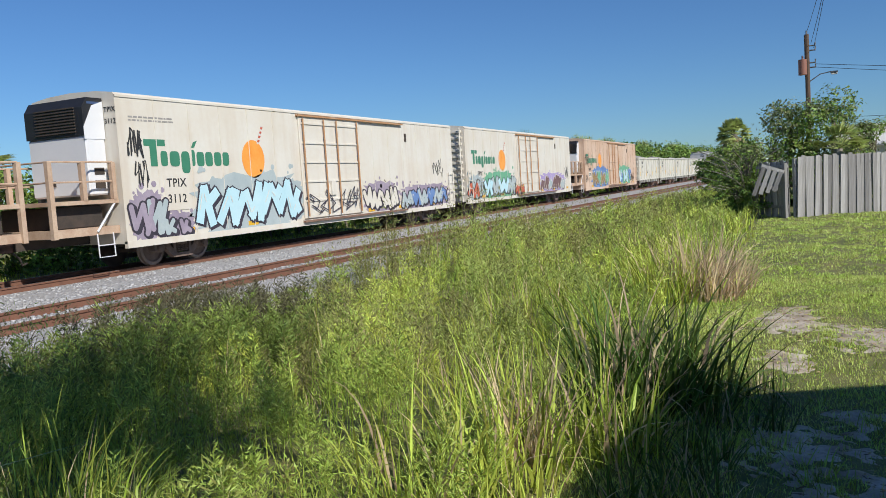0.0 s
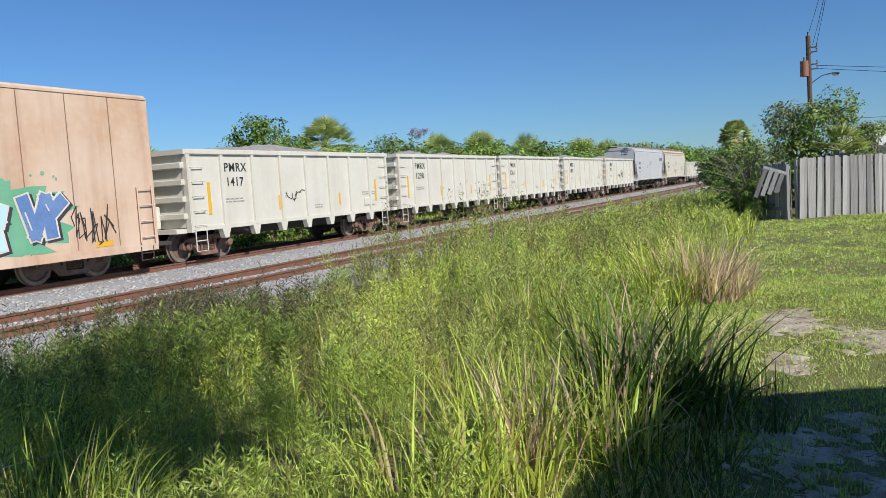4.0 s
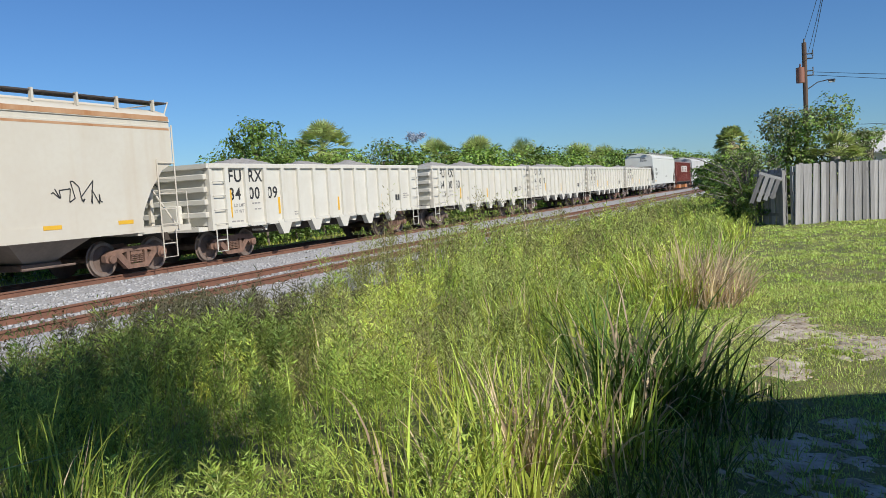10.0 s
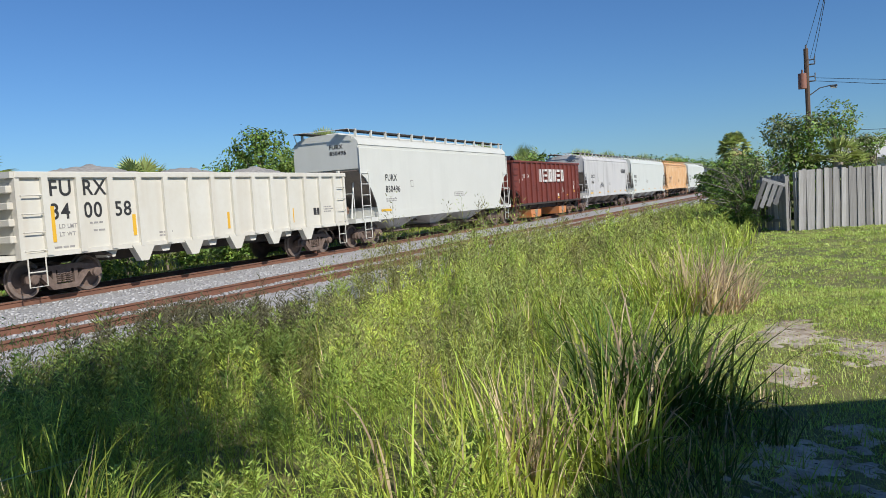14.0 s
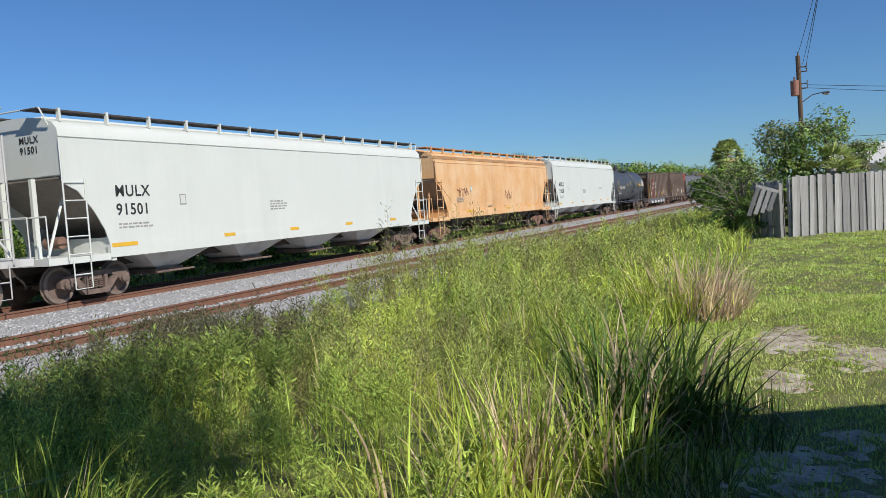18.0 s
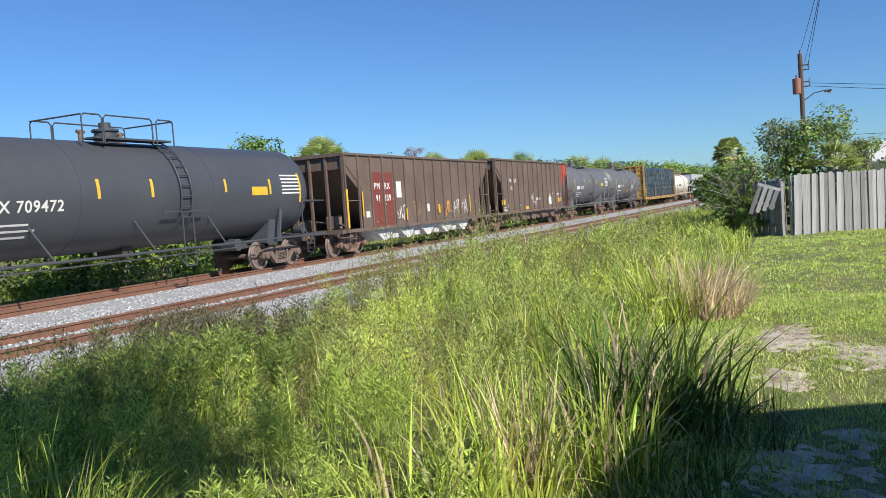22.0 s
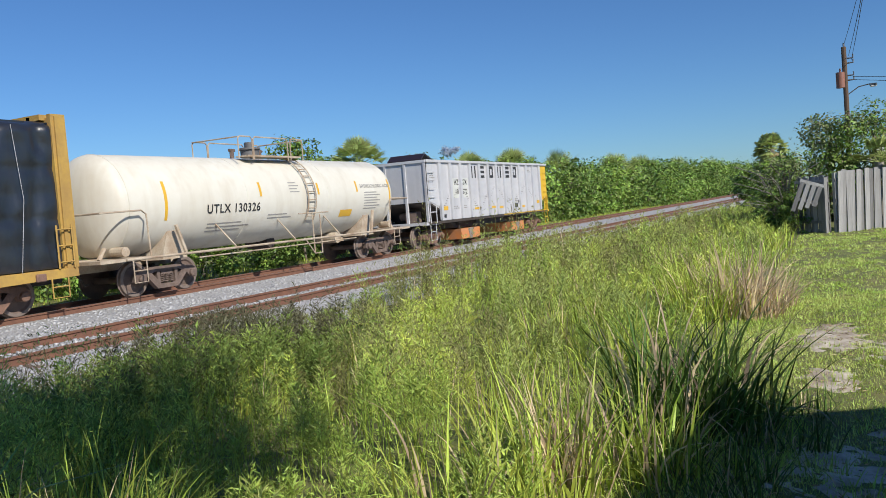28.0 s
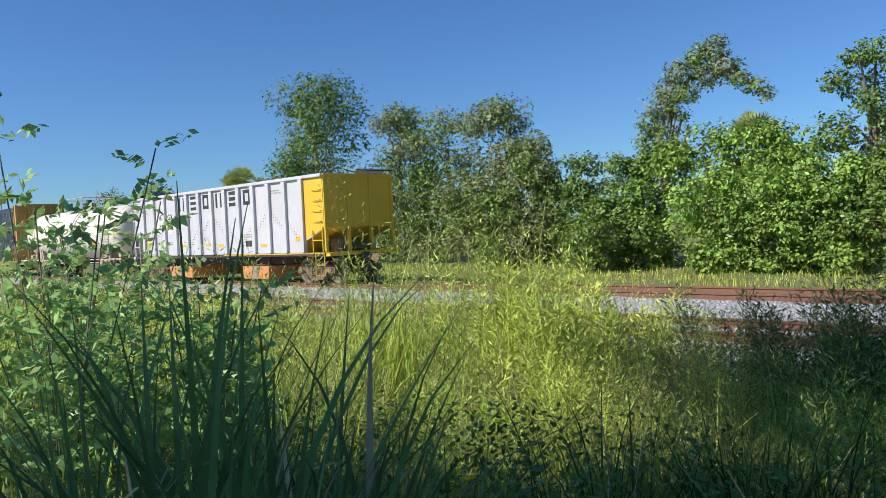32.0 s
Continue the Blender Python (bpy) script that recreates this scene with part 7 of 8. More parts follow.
weeds(420, -5.0, 6.2, 6.4, 9.0, lambda x, y: 0.3 + 0.7 * hump(x, y, -1.6, 7.4, 1.3, 1.2), "weed_dark", "dark wispy weeds at the edge of the stones", 0.055, 150, 1.6, 0.2, aspect=0.14, most=1.4)
weeds(700, -5, 5, 1.5, 6.5, lambda x, y: 0.9, "weed", "leafy weeds growing in the shade", 0.055, 150, 0.95, 0.25, aspect=0.14)
weeds(115, -7.2, -4.2, 6.2, 8.4, lambda x, y: hump(x, y, -5.5, 7.3, 0.7, 0.8), "weed_lime", "tall sunlit feathery weeds beside the track", 0.085, 330, 1.0, 0.24, aspect=0.15, most=1.75, least=1.4)
weeds(90, -7.4, -4.0, 6.2, 8.4, lambda x, y: hump(x, y, -5.5, 7.2, 1.1, 0.8), "weed_olive", "tall sunlit feathery weeds beside the track", 0.085, 330, 1.0, 0.24, aspect=0.15, most=1.6, least=1.2)
weeds(110, -3.0, -0.6, 6.6, 8.2, lambda x, y: hump(x, y, -1.7, 7.4, 0.8, 0.7), "weed_deep", "tall dark bushy weeds beside the track", 0.075, 300, 1.0, 0.24, aspect=0.15, least=1.3, most=1.6)
weeds(300, -4.6, 3.6, 6.6, 8.8, lambda x, y: 0.4 + 0.6 * lumps(x, y, 1.0), "weed_deep", "deep green bushy weeds near the stones", 0.055, 180, 1.0, 0.24, aspect=0.14, least=0.8)


def clump(x, y, n, h, w, material, label, fan=0.5, bend=1.2, spread=0.28, name="grass_clump", dry=0.0):
    """A tussock of long arching blades."""
    root = thing(name, label, "grass clump", "grass clumps", m=pose(x, y, float(ground_at(x, y))))
    dry = max(dry, 0.06)
    for share_of, mname, pname in ((1 - dry, material, "foliage"), (dry, "straw" if material != "straw" else "grass_lime", "dry_foliage" if material != "straw" else "green_foliage")):
        k = int(n * share_of)
        if not k:
            continue
        bag = Bag()
        a, r = RNG.uniform(0, 6.3, k), spread * np.sqrt(RNG.uniform(0, 1, k))
        base = np.stack([np.cos(a) * r, np.sin(a) * r, np.full(k, -0.03)], -1)
        yaw = a + RNG.normal(0, 0.9, k)
        sharp = RNG.uniform(0, 1, k) < 0.3
        blades(bag, base, h * RNG.uniform(0.5, 1.15, k), w * RNG.uniform(0.6, 1.3, k), yaw, np.abs(RNG.normal(0, fan, k)) * 0.6 + 0.05, np.abs(RNG.normal(0, bend, k)) * 0.8 + 0.1 + sharp * RNG.uniform(0.6, 1.8, k), 7, 3.5, 1.2)
        bag.put(pname, M[mname], parent=root)
    return root


# these two tussocks carry their shade in the blade colour
clump(5.6, 1.15, 230, 1.08, 0.026, "grass_shade", "green tussock of long arching blades, darkened in colour for shade", 0.55, 1.5, 0.42, dry=0.14)
clump(5.9, 0.85, 150, 0.95, 0.026, "grass_shade", "green tussock of long arching blades, darkened in colour for shade", 0.8, 2.0, 0.34, dry=0.12)
clump(5.2, 2.1, 100, 0.6, 0.016, "grass_lime", "yellow-green tussock of upright blades", 0.4, 0.9, 0.4, dry=0.15)
clump(4.05, 1.6, 130, 0.8, 0.021, "grass_lime", "yellow-green tussock with dry straw", 0.4, 1.1, 0.38, dry=0.15)
clump(4.3, 1.55, 100, 0.72, 0.017, "straw", "pale dry straw in a green tussock", 0.25, 0.5, 0.16)
clump(3.5, 1.85, 90, 0.75, 0.02, "grass_lime", "green tussock with dry straw", 0.45, 1.0, 0.35, dry=0.2)
clump(4.7, 1.25, 150, 0.78, 0.02, "grass", "green tussock of fine blades", 0.5, 1.1, 0.4, dry=0.2)
clump(3.3, 1.3, 110, 0.5, 0.012, "grass_lime", "yellow-green tussock of fine blades", 0.5, 1.0, 0.35, dry=0.15)
clump(10.9, 1.35, 330, 1.05, 0.024, "straw", "dry straw-coloured tussock with green tips", 0.45, 0.9, 0.5)
clump(10.6, 1.75, 200, 1.0, 0.018, "grass_lime", "yellow-green tussock beside dry straw", 0.35, 0.8, 0.45)
clump(11.5, 1.1, 200, 0.75, 0.016, "straw", "dry straw-coloured tussock beside the lawn", 0.5, 1.0, 0.4, dry=0.0)
for k in range(26):
    x = 6.8 + 17 * RNG.uniform(0, 1) ** 1.1
    y = 1.0 + 0.02 * x + RNG.uniform(0, 2.6)
    clump(x, y, 80, RNG.uniform(0.42, 0.75), 0.015 + 0.0006 * x, "grass_lime" if k % 3 else "grass", "yellow-green tall grass tussock along the lawn" if k % 3 else "green tall grass tussock along the lawn", 0.35, 0.8, 0.35, dry=0.08)
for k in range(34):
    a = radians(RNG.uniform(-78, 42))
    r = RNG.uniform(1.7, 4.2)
    clump(r * math.sin(a), max(r * math.cos(a), 1.0), 90, RNG.uniform(0.7, 1.05), 0.016, "grass_shade" if k % 2 else "grass", "shaded green tussock of long blades", 0.4, 0.9, 0.3, dry=0.04)
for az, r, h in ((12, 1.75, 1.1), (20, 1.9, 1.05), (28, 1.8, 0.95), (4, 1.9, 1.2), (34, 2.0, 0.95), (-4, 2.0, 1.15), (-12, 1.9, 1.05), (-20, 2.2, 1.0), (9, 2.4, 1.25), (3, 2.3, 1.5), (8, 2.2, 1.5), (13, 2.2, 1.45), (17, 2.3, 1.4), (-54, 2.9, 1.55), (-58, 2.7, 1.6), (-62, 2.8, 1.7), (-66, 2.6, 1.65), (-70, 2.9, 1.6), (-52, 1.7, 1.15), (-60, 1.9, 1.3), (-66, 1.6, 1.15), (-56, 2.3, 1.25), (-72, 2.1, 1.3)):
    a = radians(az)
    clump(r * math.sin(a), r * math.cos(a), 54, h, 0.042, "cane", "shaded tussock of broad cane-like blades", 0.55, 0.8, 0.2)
for k in range(22):
    x, y = RNG.uniform(-14, -4), RNG.uniform(4.5, 9.0)
    clump(x, y, 110, RNG.uniform(0.9, 1.4), 0.02, "grass_lime", "sunlit yellow-green tall grass tussock", 0.35, 0.7, 0.5, dry=0.05)

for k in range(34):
    clump(RNG.uniform(2.6, 6.6), RNG.uniform(0.3, 1.0), 50, RNG.uniform(0.2, 0.45), 0.012, "grass_shade" if k % 3 else "grass", "low green tuft at the edge of the lawn", 0.6, 1.2, 0.2, dry=0.15)
for k in range(16):
    clump(RNG.uniform(4.0, 8.2), RNG.uniform(-0.9, 0.2), 34, RNG.uniform(0.10, 0.2), 0.009, "grass", "small green tuft in the bare soil", 0.8, 1.1, 0.14, dry=0.1)

# lawn, bare sand and the verge beyond the rails
bag = Bag()


def bare(x, y):
    """Bare sandy places in the lawn."""
    f = np.exp(-(((x - 9.3) / 1.0) ** 2 + ((y - 0.25) / 0.32) ** 2)) + np.exp(-(((x - 8.4) / 0.7) ** 2 + ((y + 0.55) / 0.45) ** 2)) + 0.55 * np.exp(-(((x - 7.2) / 0.5) ** 2 + ((y - 0.2) / 0.25) ** 2)) \
        + 0.62 * np.exp(-(((x - 4.8) / 1.5) ** 2 + ((y + 0.1) / 0.6) ** 2)) + 0.5 * np.exp(-(((x - 20) / 2) ** 2 + ((y - 0.5) / 0.3) ** 2))
    return np.clip(f * (0.02 + 0.6 * lumps(x, y, 2.2) + 1.6 * lumps(x + 3, y, 8.5) * lumps(x, y + 5, 14.0)), 0, 1)


x, y = scatter(480000, 2.2, 30, -9, 1.4, lambda x, y: np.clip(10 / np.hypot(x, y), 0.2, 1) * (1 - np.clip(bare(x, y) * 1.5, 0, 0.9)) * (y > -0.35 * x) * (y > -0.12 * x - 1.5) * (0.5 + 0.5 * (cell(x + 0.3 * np.sin(y * 1.7), y + 0.3 * np.sin(x * 1.3), 0.29)[0] < 0.42)))
n = len(x)
d = np.hypot(x, y)
cd, c1, c2 = cell(x + 0.3 * np.sin(y * 1.7), y + 0.3 * np.sin(x * 1.3), 0.29)
blades(bag, np.stack([x, y, ground_at(x, y) - 0.01], -1), RNG.uniform(0.03, 0.08, n) * (0.5 + 0.7 * lumps(x, y, 1.5) + 0.3 * (c1 > 0.7)) * (1.2 - cd), RNG.uniform(0.007, 0.013, n) * np.clip(d / 8, 1, 3.5), RNG.uniform(0, 6.3, n), RNG.uniform(0.1, 1.0, n), RNG.uniform(0, 0.9, n), 1)
x, y = scatter(110000, 3.0, 13, -1.9, 1.3, lambda x, y: (1 - np.clip(bare(x, y) * 1.5, 0, 0.92)) * (y > -0.12 * x - 0.9))
n = len(x)
blades(bag, np.stack([x, y, ground_at(x, y) - 0.01], -1), RNG.uniform(0.02, 0.055, n), RNG.uniform(0.006, 0.011, n), RNG.uniform(0, 6.3, n), RNG.uniform(0.2, 1.2, n), RNG.uniform(0, 0.9, n), 1)
bag.put("lawn", M["turf"], "short patchy lawn grass", "lawn")
gx, gy = np.arange(2.4, 12, 0.045), np.arange(-2.0, 1.0, 0.03)
mx, my = np.meshgrid(gx, gy, indexing="ij")
mz = height(mx, my) + np.clip((bare(mx, my) - 0.40) * 0.05, -0.02, 0.010) + 0.008 * lumps(mx, my, 17.0)
i, j = np.meshgrid(np.arange(len(gx) - 1), np.arange(len(gy) - 1), indexing="ij")
a = (i * len(gy) + j).ravel()
raw_mesh("sandy_patches", np.stack([mx, my, mz], -1).reshape(-1, 3), np.stack([a, a + len(gy), a + len(gy) + 1, a + 1], -1), M["sand"], "bare pale sandy soil worn into the lawn", "soil", "structure")

bag = Bag()
x, y = scatter(5200, 3.0, 11.0, -1.6, 1.1, lambda x, y: np.clip(bare(x, y) * 1.6, 0.06, 1))
a = RNG.uniform(0, 6.3, len(x))
needles(bag, np.stack([x, y, ground_at(x, y) + 0.016], -1), np.stack([np.cos(a), np.sin(a), RNG.uniform(-0.05, 0.25, len(x))], -1), RNG.uniform(0.02, 0.09, len(x)), RNG.uniform(0.004, 0.012, len(x)))
bag.put("dry_litter", M["litter"], "dry brown leaf litter and straw on bare soil", "leaf litter")

bag = Bag()
x, y = scatter(56000, -60, 120, 20.3, 30, lambda x, y: np.clip(30 / np.hypot(x, y), 0.2, 1))
n = len(x)
blades(bag, np.stack([x, y, ground_at(x, y) - 0.03], -1), RNG.uniform(0.1, 0.45, n) * (0.25 + 1.3 * lumps(x, y, 0.9) * lumps(x, y, 0.33) ** 0.5), RNG.uniform(0.014, 0.03, n) * np.clip(np.hypot(x, y) / 28, 1, 4), RNG.uniform(0, 6.3, n), RNG.uniform(0, 0.4, n), RNG.uniform(0, 0.8, n), 2)
bag.put("verge_grass", M["grass_lime"], "sunlit grass verge beyond the rails", "grass")

# loose ballast stones
bag = Bag()
x, y = scatter(40000, -24, 48, 9.3, 16.6, lambda x, y: np.clip(15 / np.hypot(x, y), 0.12, 1) * ((np.abs(y - SIDING_Y) > 0.85) | (np.abs(y - SIDING_Y) < 0.62)))
n = len(x)
zz = np.interp(y, (9.2, 9.9, 10.9, 13.2, 14.3, 15.4, 16.4), (-0.55, -0.24, -0.16, -0.155, -0.19, -0.18, -0.155))
s = RNG.uniform(0.025, 0.055, n)
c = np.stack([x, y, zz + s * 0.2], -1)
o = RNG.uniform(-0.35, 0.35, (n, 8, 3)) + np.array([[-1, -1, -1], [1, -1, -1], [1, 1, -1], [-1, 1, -1], [-1, -1, 1], [1, -1, 1], [1, 1, 1], [-1, 1, 1]])[None] * np.array([1, 0.8, 0.6])
v = c[:, None] + o * s[:, None, None] * 0.6
f = np.array([[4, 5, 6, 7], [0, 1, 5, 4], [1, 2, 6, 5], [2, 3, 7, 6], [3, 0, 4, 7]])
bag.add(v, (np.arange(n)[:, None, None] * 8 + f[None]).reshape(-1, 4))
bag.put("ballast_stones", M["stone"], "loose grey crushed stones between the rails", "ballast")


# ---- trees and shrubs ----
MATE = {"leaf_lime": "leaf", "leaf": "leaf_dark", "leaf_dark": "leaf", "leaf_grey": "leaf"}


def crown(parent, blobs, n, size, material, aspect=0.5, name="crown"):
    """Leaves gathered in uneven clumps: blobs of (x, y, z, rx, ry, rz)."""
    b = np.array(blobs, float)
    vol = (b[:, 3] * b[:, 4] * b[:, 5]) ** (2 / 3)
    n = int(n * 1.12)
    idx = RNG.choice(len(b), n, p=vol / vol.sum())
    dirs = RNG.normal(size=(n, 3))
    dirs /= np.linalg.norm(dirs, axis=1, keepdims=True)
    r = RNG.uniform(0.2, 1.0, n) ** 0.45
    wob = 1 + 0.22 * np.sin(dirs[:, 0] * 7 + idx * 1.7) * np.sin(dirs[:, 2] * 6 + idx) + RNG.normal(0, 0.07, n)
    c = b[idx, :3] + dirs * (r * wob)[:, None] * b[idx, 3:]
    head = RNG.randint(0, max(n // 4, 1), n)
    c = c[head] + RNG.normal(0, 0.42 * size, (n, 3)) * [1, 1, 0.7]
    idx, dirs = idx[head], dirs[head]
    other = (idx % 5 < 2) ^ (RNG.uniform(0, 1, n) < 0.15)
    for m, mname, pname in ((~other, material, name), (other, MATE[material], "inner_crown")):
        bag = Bag()
        leaves(bag, c[m], size * 0.74, 0.5, aspect * 1.15, dirs[m])
        bag.put(pname, M[mname], parent=parent)


def blob_cluster(rng, w, d, z0, z1, k):
    """Clumps spread over an uneven crown of width w and depth d between two heights."""
    out = []
    for _ in range(int(k * 1.7)):
        u = rng.uniform(0, 1)
        a = rng.uniform(0, 2 * math.pi)
        zz = z0 + (z1 - z0) * u
        ring = (1 - (2 * u - 1) ** 2 * 0.65) * rng.uniform(0.2, 0.85)
        s = rng.uniform(0.09, 0.21)
        rx = w * s
        out.append((math.cos(a) * ring * w * 0.5, math.sin(a) * ring * d * 0.5, min(zz, z1 - rx * 0.55), rx, rx, rx * rng.uniform(0.6, 0.9)))
    return out


def tree(x, y, w, z1, material, label, z0=None, n=5000, leaf=0.2, seed=0, k=14, name="tree", category="tree", trunk_r=0.14, lean=0.0, bark="bark", group=""):
    rng = random.Random(seed)
    gz = float(ground_at(x, y))
    root = thing(name, label, category, group, m=pose(x, y, gz))
    z0 = 0.3 if z0 is None else z0
    blobs = blob_cluster(rng, w, w * 0.8, z0, z1, k)
    if lean:
        blobs = [(bx + lean * (bz / z1) ** 1.5, by, bz, rx, ry, rz) for bx, by, bz, rx, ry, rz in blobs]
    top = z1 * 0.75
    bm = tubes([(0, 0, -0.15), (lean * 0.15 + rng.uniform(-0.1, 0.1), 0.05, top * 0.4), (lean * 0.6, 0, top)], r=trunk_r, n=7)
    part("trunk", bm, M[bark], root, smooth=True)
    for q in range(min(len(blobs), 9)):
        bx, by, bz = blobs[q][:3]
        u = rng.uniform(0.3, 0.7)
        sx = lean * 0.6 * u * u
        part("limb", tubes([(sx, 0, top * u), ((sx + bx) * 0.5, by * 0.4, (top * u + bz) * 0.55), (bx, by, bz)], r=trunk_r * 0.35, n=5), M[bark], root)
    crown(root, blobs, n, leaf, material)
    return root


def palm(x, y, z1, label, fronds=34, r=1.3, seed=0, lean=(0.0, 0.0), trunk_r=0.16, dead=6):
    """A fan palm: bare trunk and a head of fan-shaped fronds, some hanging dead."""
    rng = np.random.RandomState(seed)
    gz = float(ground_at(x, y))
    root = thing("cabbage_palm", label, "palm tree", "palms beyond the rails", m=pose(x, y, gz))
    top = np.array([lean[0], lean[1], z1 - r * 0.75])
    part("trunk", tubes([(0, 0, -0.1), (lean[0] * 0.35, lean[1] * 0.35, top[2] * 0.5), tuple(top)], r=trunk_r, n=9), M["bark_pale"], root, smooth=True)
    for mname, cnt, e0, e1, pname in (("frond", int(fronds * 2.1), -1.0, 1.45, "frond_head"), ("frond_dry", dead, -1.2, -0.4, "dead_frond_skirt")):
        bag = Bag()
        for k in range(cnt):
            az, el = rng.uniform(0, 6.28), rng.uniform(e0, e1)
            d = np.array([math.cos(az) * math.cos(el), math.sin(az) * math.cos(el), math.sin(el)])
            l = r * rng.uniform(0.55, 0.7)
            hub = top + d * l
            sticks(bag, top[None], hub[None], np.array([0.04]))
            side = np.cross(d, [0, 0, 1.0])
            side /= np.linalg.norm(side) + 1e-6
            m = 15
            fan = np.linspace(-1.35, 1.35, m)
            dr = np.cos(fan)[:, None] * d + np.sin(fan)[:, None] * side
            dr[:, 2] -= 0.08 + 0.14 * np.abs(fan)
            tip = hub + dr * (r * 0.55)
            up = np.cross(side, d)
            wv = np.cross(dr, up)
            wv /= np.linalg.norm(wv, axis=1, keepdims=True) + 1e-6
            mid = hub + (tip - hub) * 0.5
            v = np.stack([np.repeat(hub[None], m, 0), mid - wv * 0.045, tip - [0, 0, 0.06], mid + wv * 0.045], 1)
            q = np.arange(m) * 4
            bag.add(v, np.stack([q, q + 1, q + 2, q + 3], -1))
        bag.put(pname, M[mname], parent=root)
    return root


def spot(az, y):
    return y * math.tan(radians(az)), y


def top_of(az, y, el):
    return 1.745 + y / math.cos(radians(az)) * math.tan(radians(el))


def place(az, y, el, w, material, label, **kw):
    """A tree or shrub in the direction az at the distance y from the path of the eye, its top at the elevation el."""
    x, yy = spot(az, y)
    return tree(x, yy, w, top_of(az, y, el) - float(ground_at(x, yy)), material, label, **kw)


HEDGE = "dense green shrub in the hedge beyond the rails"
# far right to the middle: round tree, palms and hedge close behind the main track
place(52.2, 25.0, 5.5, 5.6, "leaf", "round dark green tree behind the hedge", n=9000, leaf=0.24, seed=1, k=20)
for k, (az, y, el, w) in enumerate(((49.5, 24, 3.4, 4.5), (54.5, 26, 4.2, 4.0), (47.5, 24, 2.4, 4.5), (45.5, 23.5, 1.6, 4.5), (43, 23.5, 1.9, 5), (40.5, 23.5, 2.1, 5), (38.5, 23.5, 1.7, 4.5), (36.2, 24, 2.8, 4.6), (33.5, 24.5, 2.2, 4.5), (30.5, 25, 0.0, 4.5), (27.5, 25.5, -0.3, 4.6),
                                    (24.5, 26, 1.2, 4.6), (21.5, 26.5, 3.0, 4.6))):
    place(az, y, el, w, "leaf" if k % 3 else "leaf_lime", HEDGE, n=4200, leaf=0.2, seed=20 + k, name="shrub", category="shrub", z0=0.2, k=15, trunk_r=0.06, group="hedge beyond the rails")
for k, (az, y, el, w) in enumerate(((50.5, 23.4, 2.3, 4.2), (52.6, 23.6, 3.0, 4.2), (54.6, 24.0, 2.9, 4.2), (56.6, 24.2, 2.8, 4.4), (58.6, 24.6, 2.7, 4.4))):
    place(az, y, el, w, "leaf" if k % 2 else "leaf_dark", HEDGE, n=4200, leaf=0.2, seed=240 + k, name="shrub", category="shrub", z0=0.2, k=15, trunk_r=0.06, group="hedge beyond the rails")
palm(*spot(56.8, 26.0), top_of(56.8, 26.0, 4.9) + 0.4, "green fan palm above the hedge", seed=2, r=1.7)
palm(*spot(44.2, 25.5), top_of(44.2, 25.5, 3.5) + 0.4, "green fan palm above the hedge", seed=3, r=1.6)
palm(*spot(33.7, 27.0), top_of(33.7, 27.0, 4.9) + 0.4, "green fan palm with hanging dead fronds", seed=4, r=1.7, dead=14)
palm(*spot(64.8, 27.0), top_of(64.8, 27.0, 3.3) + 0.4, "green fan palm above the hedge", seed=5, r=2.0)
place(61.2, 27.0, 3.9, 7.0, "leaf_grey", "grey-green tree with an open crown", n=5000, leaf=0.26, seed=6)
for k in range(26):
    az = 58.0 + 26.5 * (k / 25) ** 0.62
    y = 24.5 + (k % 3) * 1.2
    el = (3.6 - (az - 58) * 0.083) * (0.88 + 0.2 * math.sin(k * 2.3))
    place(az, y, el, 6.0 + (az - 58) * 0.5, "leaf" if k % 2 else "leaf_lime", HEDGE, n=3400, leaf=0.24 + (az - 58) * 0.016, seed=50 + k, name="shrub", category="shrub", z0=0.2, k=13, trunk_r=0.07, group="hedge beyond the rails")
for k, az in enumerate((68.0, 71.3, 75.2, 77.0, 79.4, 81.5)):
    palm(*spot(az, 26.5), top_of(az, 26.5, 3.35 - (az - 68) * 0.125) + 0.3, "green fan palm standing in the hedge", seed=80 + k, r=2.3 + (az - 68) * 0.1, dead=10)
# middle to the left: tall trees and bright shrubs farther back
place(6.2, 31.0, 10.7, 6.4, "leaf", "tall tree covered in green vines", n=14000, leaf=0.22, seed=101, k=20)
for k, (az, y, el, w, m) in enumerate(((10.5, 30, 8.4, 5.6, "leaf"), (13.6, 30, 8.3, 5.6, "leaf_lime"), (16.3, 30, 8.3, 5.0, "leaf"), (18.6, 28.5, 4.6, 3.4, "leaf_lime"), (3.0, 30, 8.6, 5.2, "leaf"), (0.2, 30, 6.8, 5.0, "leaf_lime"),
                                       (-3.0, 29.5, 5.4, 4.0, "leaf_lime"), (8.0, 28.2, 3.6, 4.6, "leaf_lime"), (12.5, 27.8, 3.2, 4.6, "leaf_lime"), (3.5, 28.0, 3.2, 4.6, "leaf_lime"), (-1.0, 27.8, 2.8, 4.6, "leaf"), (17.0, 27.2, 2.6, 4.2, "leaf_lime"))):
    place(az, y, el, w, m, "leafy shrub beneath taller trees", n=7500, leaf=0.2, seed=110 + k, name="shrub", category="shrub", z0=0.2, k=17, trunk_r=0.07, group="thicket beyond the rails")
palm(*spot(13.6, 28.6), top_of(13.6, 28.6, 4.7), "fan palm with drooping dead fronds", seed=130, r=1.5, dead=22)
palm(*spot(-5.6, 31.0), top_of(-5.6, 31.0, 8.2) + 0.2, "fan palm on a leaning pale trunk", seed=131, r=1.6, lean=(-1.2, 0.2), trunk_r=0.14)
